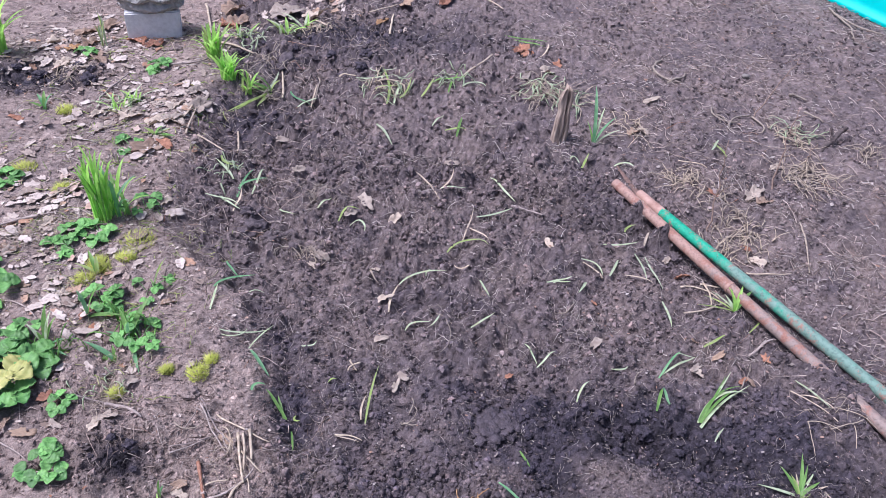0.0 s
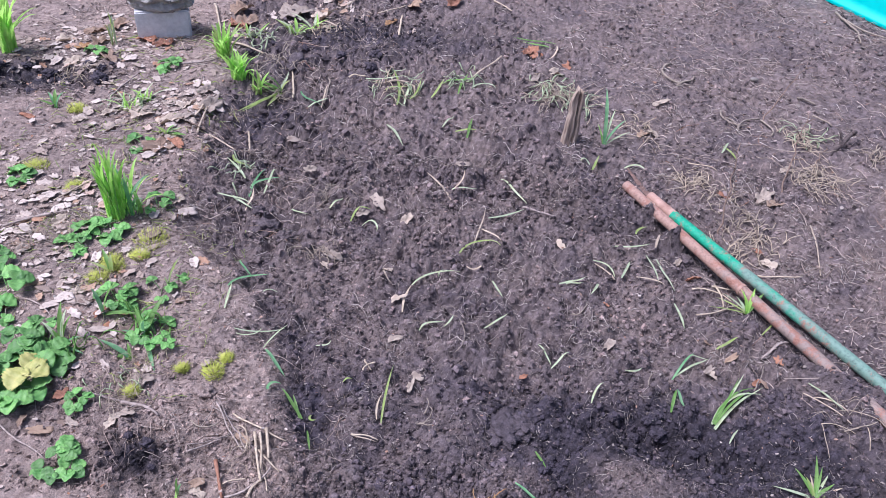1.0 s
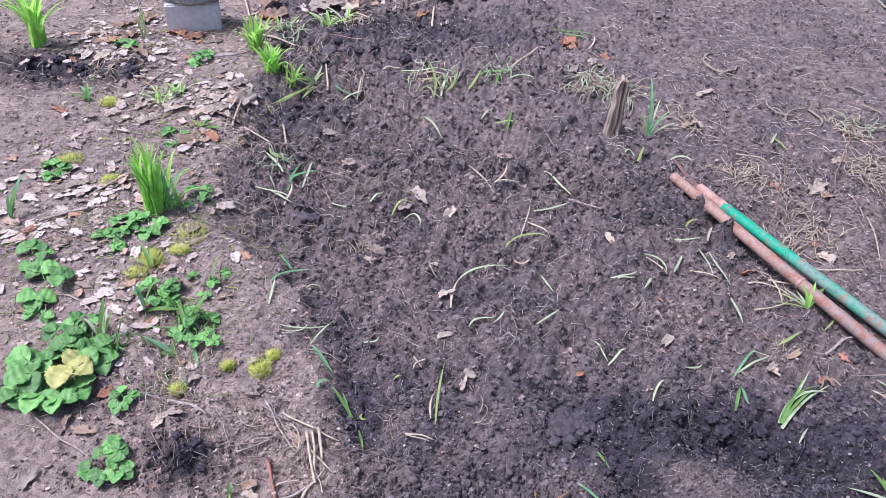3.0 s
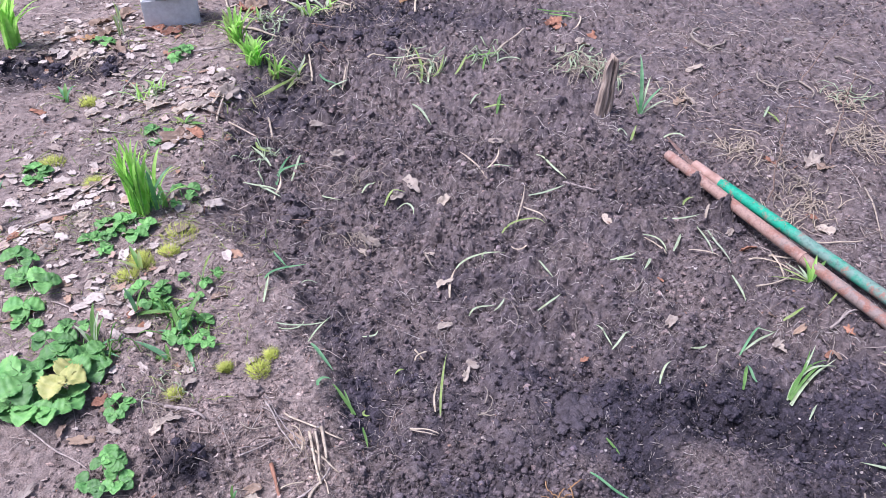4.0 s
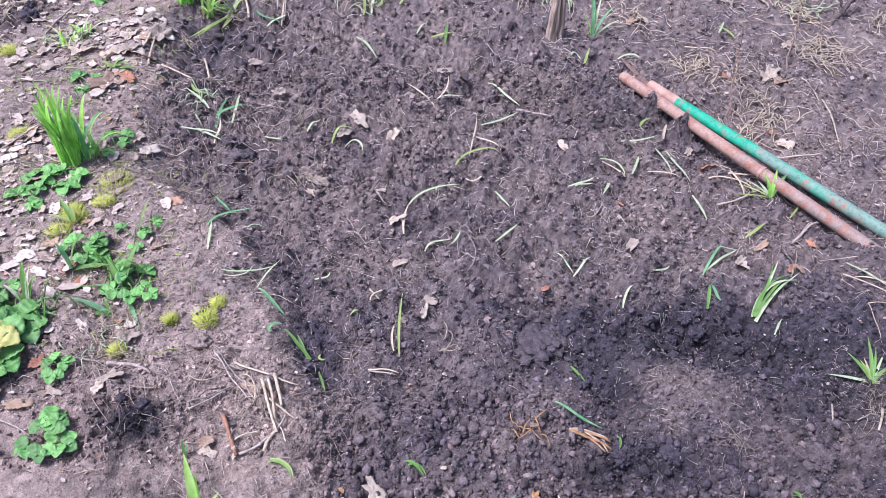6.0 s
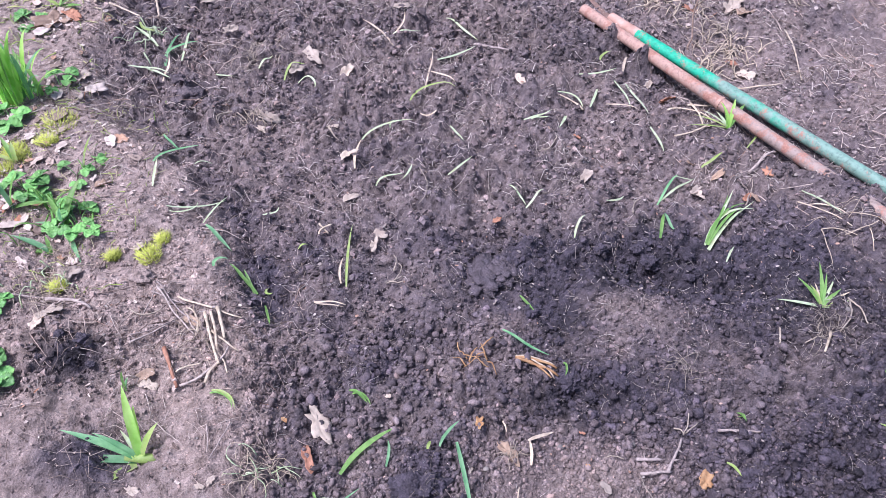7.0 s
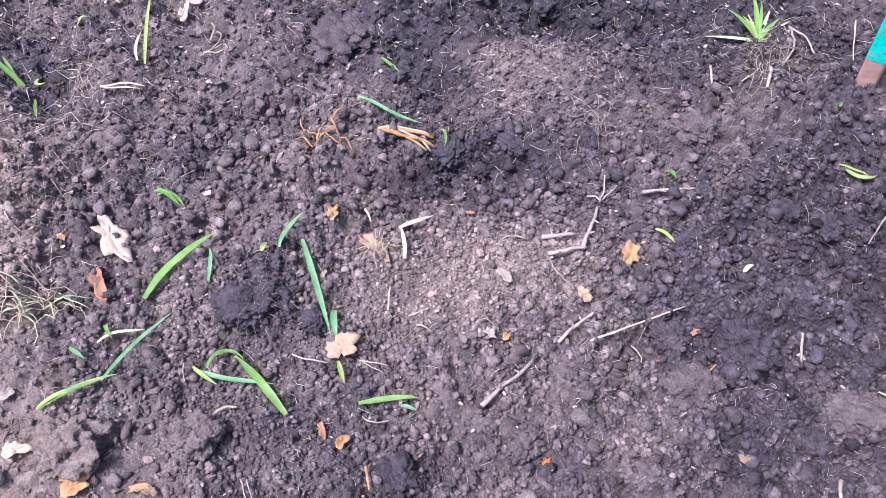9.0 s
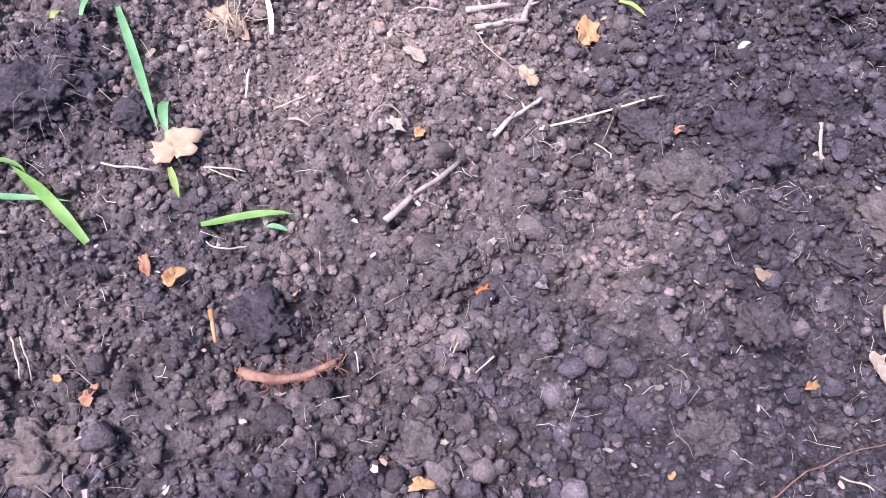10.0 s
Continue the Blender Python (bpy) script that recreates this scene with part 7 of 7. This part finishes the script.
dry_clump(0.527, 0.925, 20, 0.033, 0.066, 0.0018, 594, "r", name="root_tangle", label="tangle of fine pale roots on the soil")
dry_clump(0.137, 0.984, 10, 0.024, 0.049, 0.0044, 595, "a")
dry_clump(-0.317, 1.83, 28, 0.049, 0.058, 0.0031, 596, "s")
dry_clump(-0.662, 2.772, 16, 0.065, 0.098, 0.0065, 597, "r", name="root_tangle", label="tangle of fine pale roots on the soil")
dry_clump(-0.513, 3.289, 25, 0.074, 0.086, 0.0061, 598, "s")
dry_clump(-0.349, 2.116, 26, 0.09, 0.081, 0.0036, 599, "r", name="root_tangle", label="tangle of fine pale roots on the soil")
dry_clump(-0.163, 2.867, 32, 0.09, 0.079, 0.0056, 600, "s")
dry_clump(-0.664, 3.03, 24, 0.105, 0.105, 0.0058, 601, "r", name="root_tangle", label="tangle of fine pale roots on the soil")
dry_clump(-0.707, 1.204, 36, 0.064, 0.077, 0.0024, 602, "s")
dry_clump(-0.721, 1.293, 25, 0.064, 0.064, 0.0024, 603, "s")
dry_clump(-1.132, 1.775, 36, 0.092, 0.092, 0.0029, 604, "s")
dry_clump(-1.407, 2.792, 32, 0.088, 0.099, 0.0041, 605, "s")
dry_clump(-1.02, 3.243, 32, 0.122, 0.122, 0.0061, 606, "s")
dry_clump(-0.404, 1.062, 25, 0.054, 0.064, 0.0017, 607, "s")
dry_clump(0.142, 0.427, 24, 0.017, 0.026, 0.0008, 749, "k")
dry_clump(0.006, 0.728, 40, 0.030, 0.05, 0.0009, 772, "r", tall=0.03, name="root_tangle", label="tangle of fine pale roots on the soil")
dry_clump(0.437, 2.909, 22, 0.101, 0.134, 0.009, 760, "g", label="clump of withered pale green grass on the soil")
dry_clump(0.502, 2.778, 14, 0.076, 0.13, 0.0087, 761, "g", label="clump of withered pale green grass on the soil")
dry_clump(-0.177, 2.872, 20, 0.1, 0.1, 0.0089, 762, "g", label="clump of withered pale green grass on the soil")
dry_clump(0.104, 2.961, 14, 0.103, 0.103, 0.0091, 763, "g", label="clump of withered pale green grass on the soil")
dry_clump(1.376, 2.644, 16, 0.086, 0.107, 0.0075, 764, "g", label="clump of withered pale green grass on the soil")
dry_clump(-0.659, 2.222, 14, 0.056, 0.084, 0.0074, 765, "g", label="clump of withered pale green grass on the soil")
dry_clump(-0.267, 0.789, 12, 0.034, 0.058, 0.0039, 766, "g", label="clump of withered pale green grass on the soil")
dry_clump(-1.141, 2.589, 14, 0.093, 0.083, 0.0073, 767, "g", label="clump of withered pale green grass on the soil")
dry_clump(-0.801, 3.252, 16, 0.135, 0.122, 0.0098, 768, "g", label="clump of withered pale green grass on the soil")
dry_clump(-0.892, 1.352, 16, 0.059, 0.079, 0.0065, 769, "f", tall=0.05, label="thin green grass growing among dead leaves")
dry_clump(-0.715, 1.431, 16, 0.068, 0.081, 0.0068, 770, "f", tall=0.05, label="thin green grass growing among dead leaves")
dry_clump(-0.735, 1.246, 12, 0.063, 0.063, 0.005, 771, "g", label="clump of withered pale green grass on the soil")

# ---- pebbles ----
pebble(0.266, 0.786, 0.006, 653)
pebble(0.407, 0.669, 0.0037, 654)
pebble(0.074, 0.598, 0.0018, 655)
pebble(0.206, 0.662, 0.0022, 656)
pebble(0.425, 0.653, 0.0034, 657)
pebble(0.697, 0.688, 0.004, 658)
pebble(0.402, 0.809, 0.0044, 659)
pebble(-0.392, 1.347, 0.0041, 660)
pebble(-0.528, 1.243, 0.0057, 661)
pebble(-0.323, 2.31, 0.0038, 662)
pebble(-0.469, 1.754, 0.0072, 663)
pebble(-0.681, 0.973, 0.0026, 664)
pebble(-0.731, 1.007, 0.0031, 665)
pebble(-0.215, 0.643, 0.0026, 666)
pebble(0.279, 0.616, 0.0029, 667)
pebble(-0.947, 1.085, 0.0036, 668)
pebble(0.113, 0.5, 0.0023, 669)
pebble(0.607, 0.573, 0.0022, 670)
pebble(-0.958, 1.265, 0.0025, 671)
pebble(-0.866, 0.982, 0.0028, 672)
pebble(1.227, 2.406, 0.0049, 673)
pebble(0.823, 1.979, 0.0053, 674)
pebble(2.018, 3.449, 0.0104, 675)
pebble(1.326, 3.096, 0.0143, 676)
pebble(-0.95, 1.582, 0.0043, 677)
pebble(-0.989, 1.528, 0.0051, 678)
pebble(0.26, 0.53, 0.002, 679)
pebble(0.937, 1.047, 0.007, 680)
pebble(0.126, 0.755, 0.0049, 681)
pebble(0.402, 0.788, 0.0051, 682)
pebble(0.16, 0.802, 0.0024, 683)
pebble(0.387, 0.391, 0.001, 684)
pebble(0.3, 0.395, 0.001, 685)
pebble(0.393, 0.333, 0.0012, 686)
pebble(0.291, 0.303, 0.0015, 687)
pebble(0.194, 0.439, 0.0012, 688)
pebble(0.522, 0.413, 0.0016, 689)
pebble(0.08, 0.527, 0.0013, 690)
pebble(0.123, 0.383, 0.0011, 691)
pebble(0.221, 0.408, 0.0014, 692)
pebble(0.464, 0.398, 0.0013, 693)
pebble(0.038, 0.464, 0.0012, 694)
pebble(0.178, 0.353, 0.0013, 695)
pebble(0.28, 0.365, 0.0014, 696)
pebble(0.365, 0.362, 0.0012, 697)
pebble(0.555, 0.346, 0.0016, 698)
pebble(0.367, 0.434, 0.0011, 699)
pebble(0.153, 0.443, 0.0012, 700)
pebble(0.245, 0.438, 0.001, 701)
pebble(0.086, 0.487, 0.0012, 702)
pebble(0.02, 0.509, 0.0012, 703)
pebble(-0.024, 0.503, 0.0012, 704)
pebble(-0.038, 0.472, 0.0012, 705)
pebble(0.609, 0.362, 0.0017, 706)
pebble(0.603, 0.304, 0.0019, 707)
pebble(0.144, 0.704, 0.0018, 708)
pebble(0.247, 0.65, 0.0018, 709)
pebble(0.197, 0.682, 0.0018, 710)
pebble(-0.002, 0.719, 0.0018, 711)
pebble(0.309, 0.748, 0.0019, 712)
pebble(0.416, 0.667, 0.0023, 713)
pebble(0.621, 0.683, 0.0037, 714)
pebble(-0.383, 0.737, 0.0026, 715)
pebble(-0.425, 0.8, 0.0027, 716)
pebble(-0.311, 0.707, 0.0026, 717)
pebble(-0.374, 0.849, 0.0023, 718)
pebble(-0.293, 0.655, 0.0022, 719)
pebble(-0.454, 0.888, 0.0028, 720)
pebble(-0.256, 0.872, 0.0019, 721)
pebble(-0.033, 0.931, 0.0025, 722)
pebble(0.054, 0.923, 0.002, 723)
pebble(0.462, 1.072, 0.0022, 724)
pebble(0.582, 1.092, 0.0022, 725)
pebble(0.641, 1.015, 0.0022, 726)
pebble(-0.054, 1.096, 0.0021, 727)
pebble(-0.235, 1.035, 0.0021, 728)
pebble(1.213, 2.024, 0.0053, 729)
pebble(1.187, 2.16, 0.0046, 730)
pebble(1.172, 1.818, 0.0041, 731)
pebble(1.15, 1.893, 0.0042, 732)
pebble(1.241, 2.67, 0.0053, 733)
pebble(1.518, 3.163, 0.006, 734)
pebble(-1.184, 2.256, 0.0047, 735)
pebble(-1.402, 2.287, 0.0047, 736)
pebble(-1.23, 2.672, 0.0052, 737)
pebble(-0.58, 1.428, 0.0035, 738)
pebble(-0.561, 1.234, 0.0032, 739)
pebble(-0.573, 1.087, 0.003, 740)
pebble(-0.698, 1.067, 0.003, 741)
pebble(-0.459, 1.243, 0.0026, 742)
pebble(-1.616, 2.64, 0.0052, 743)
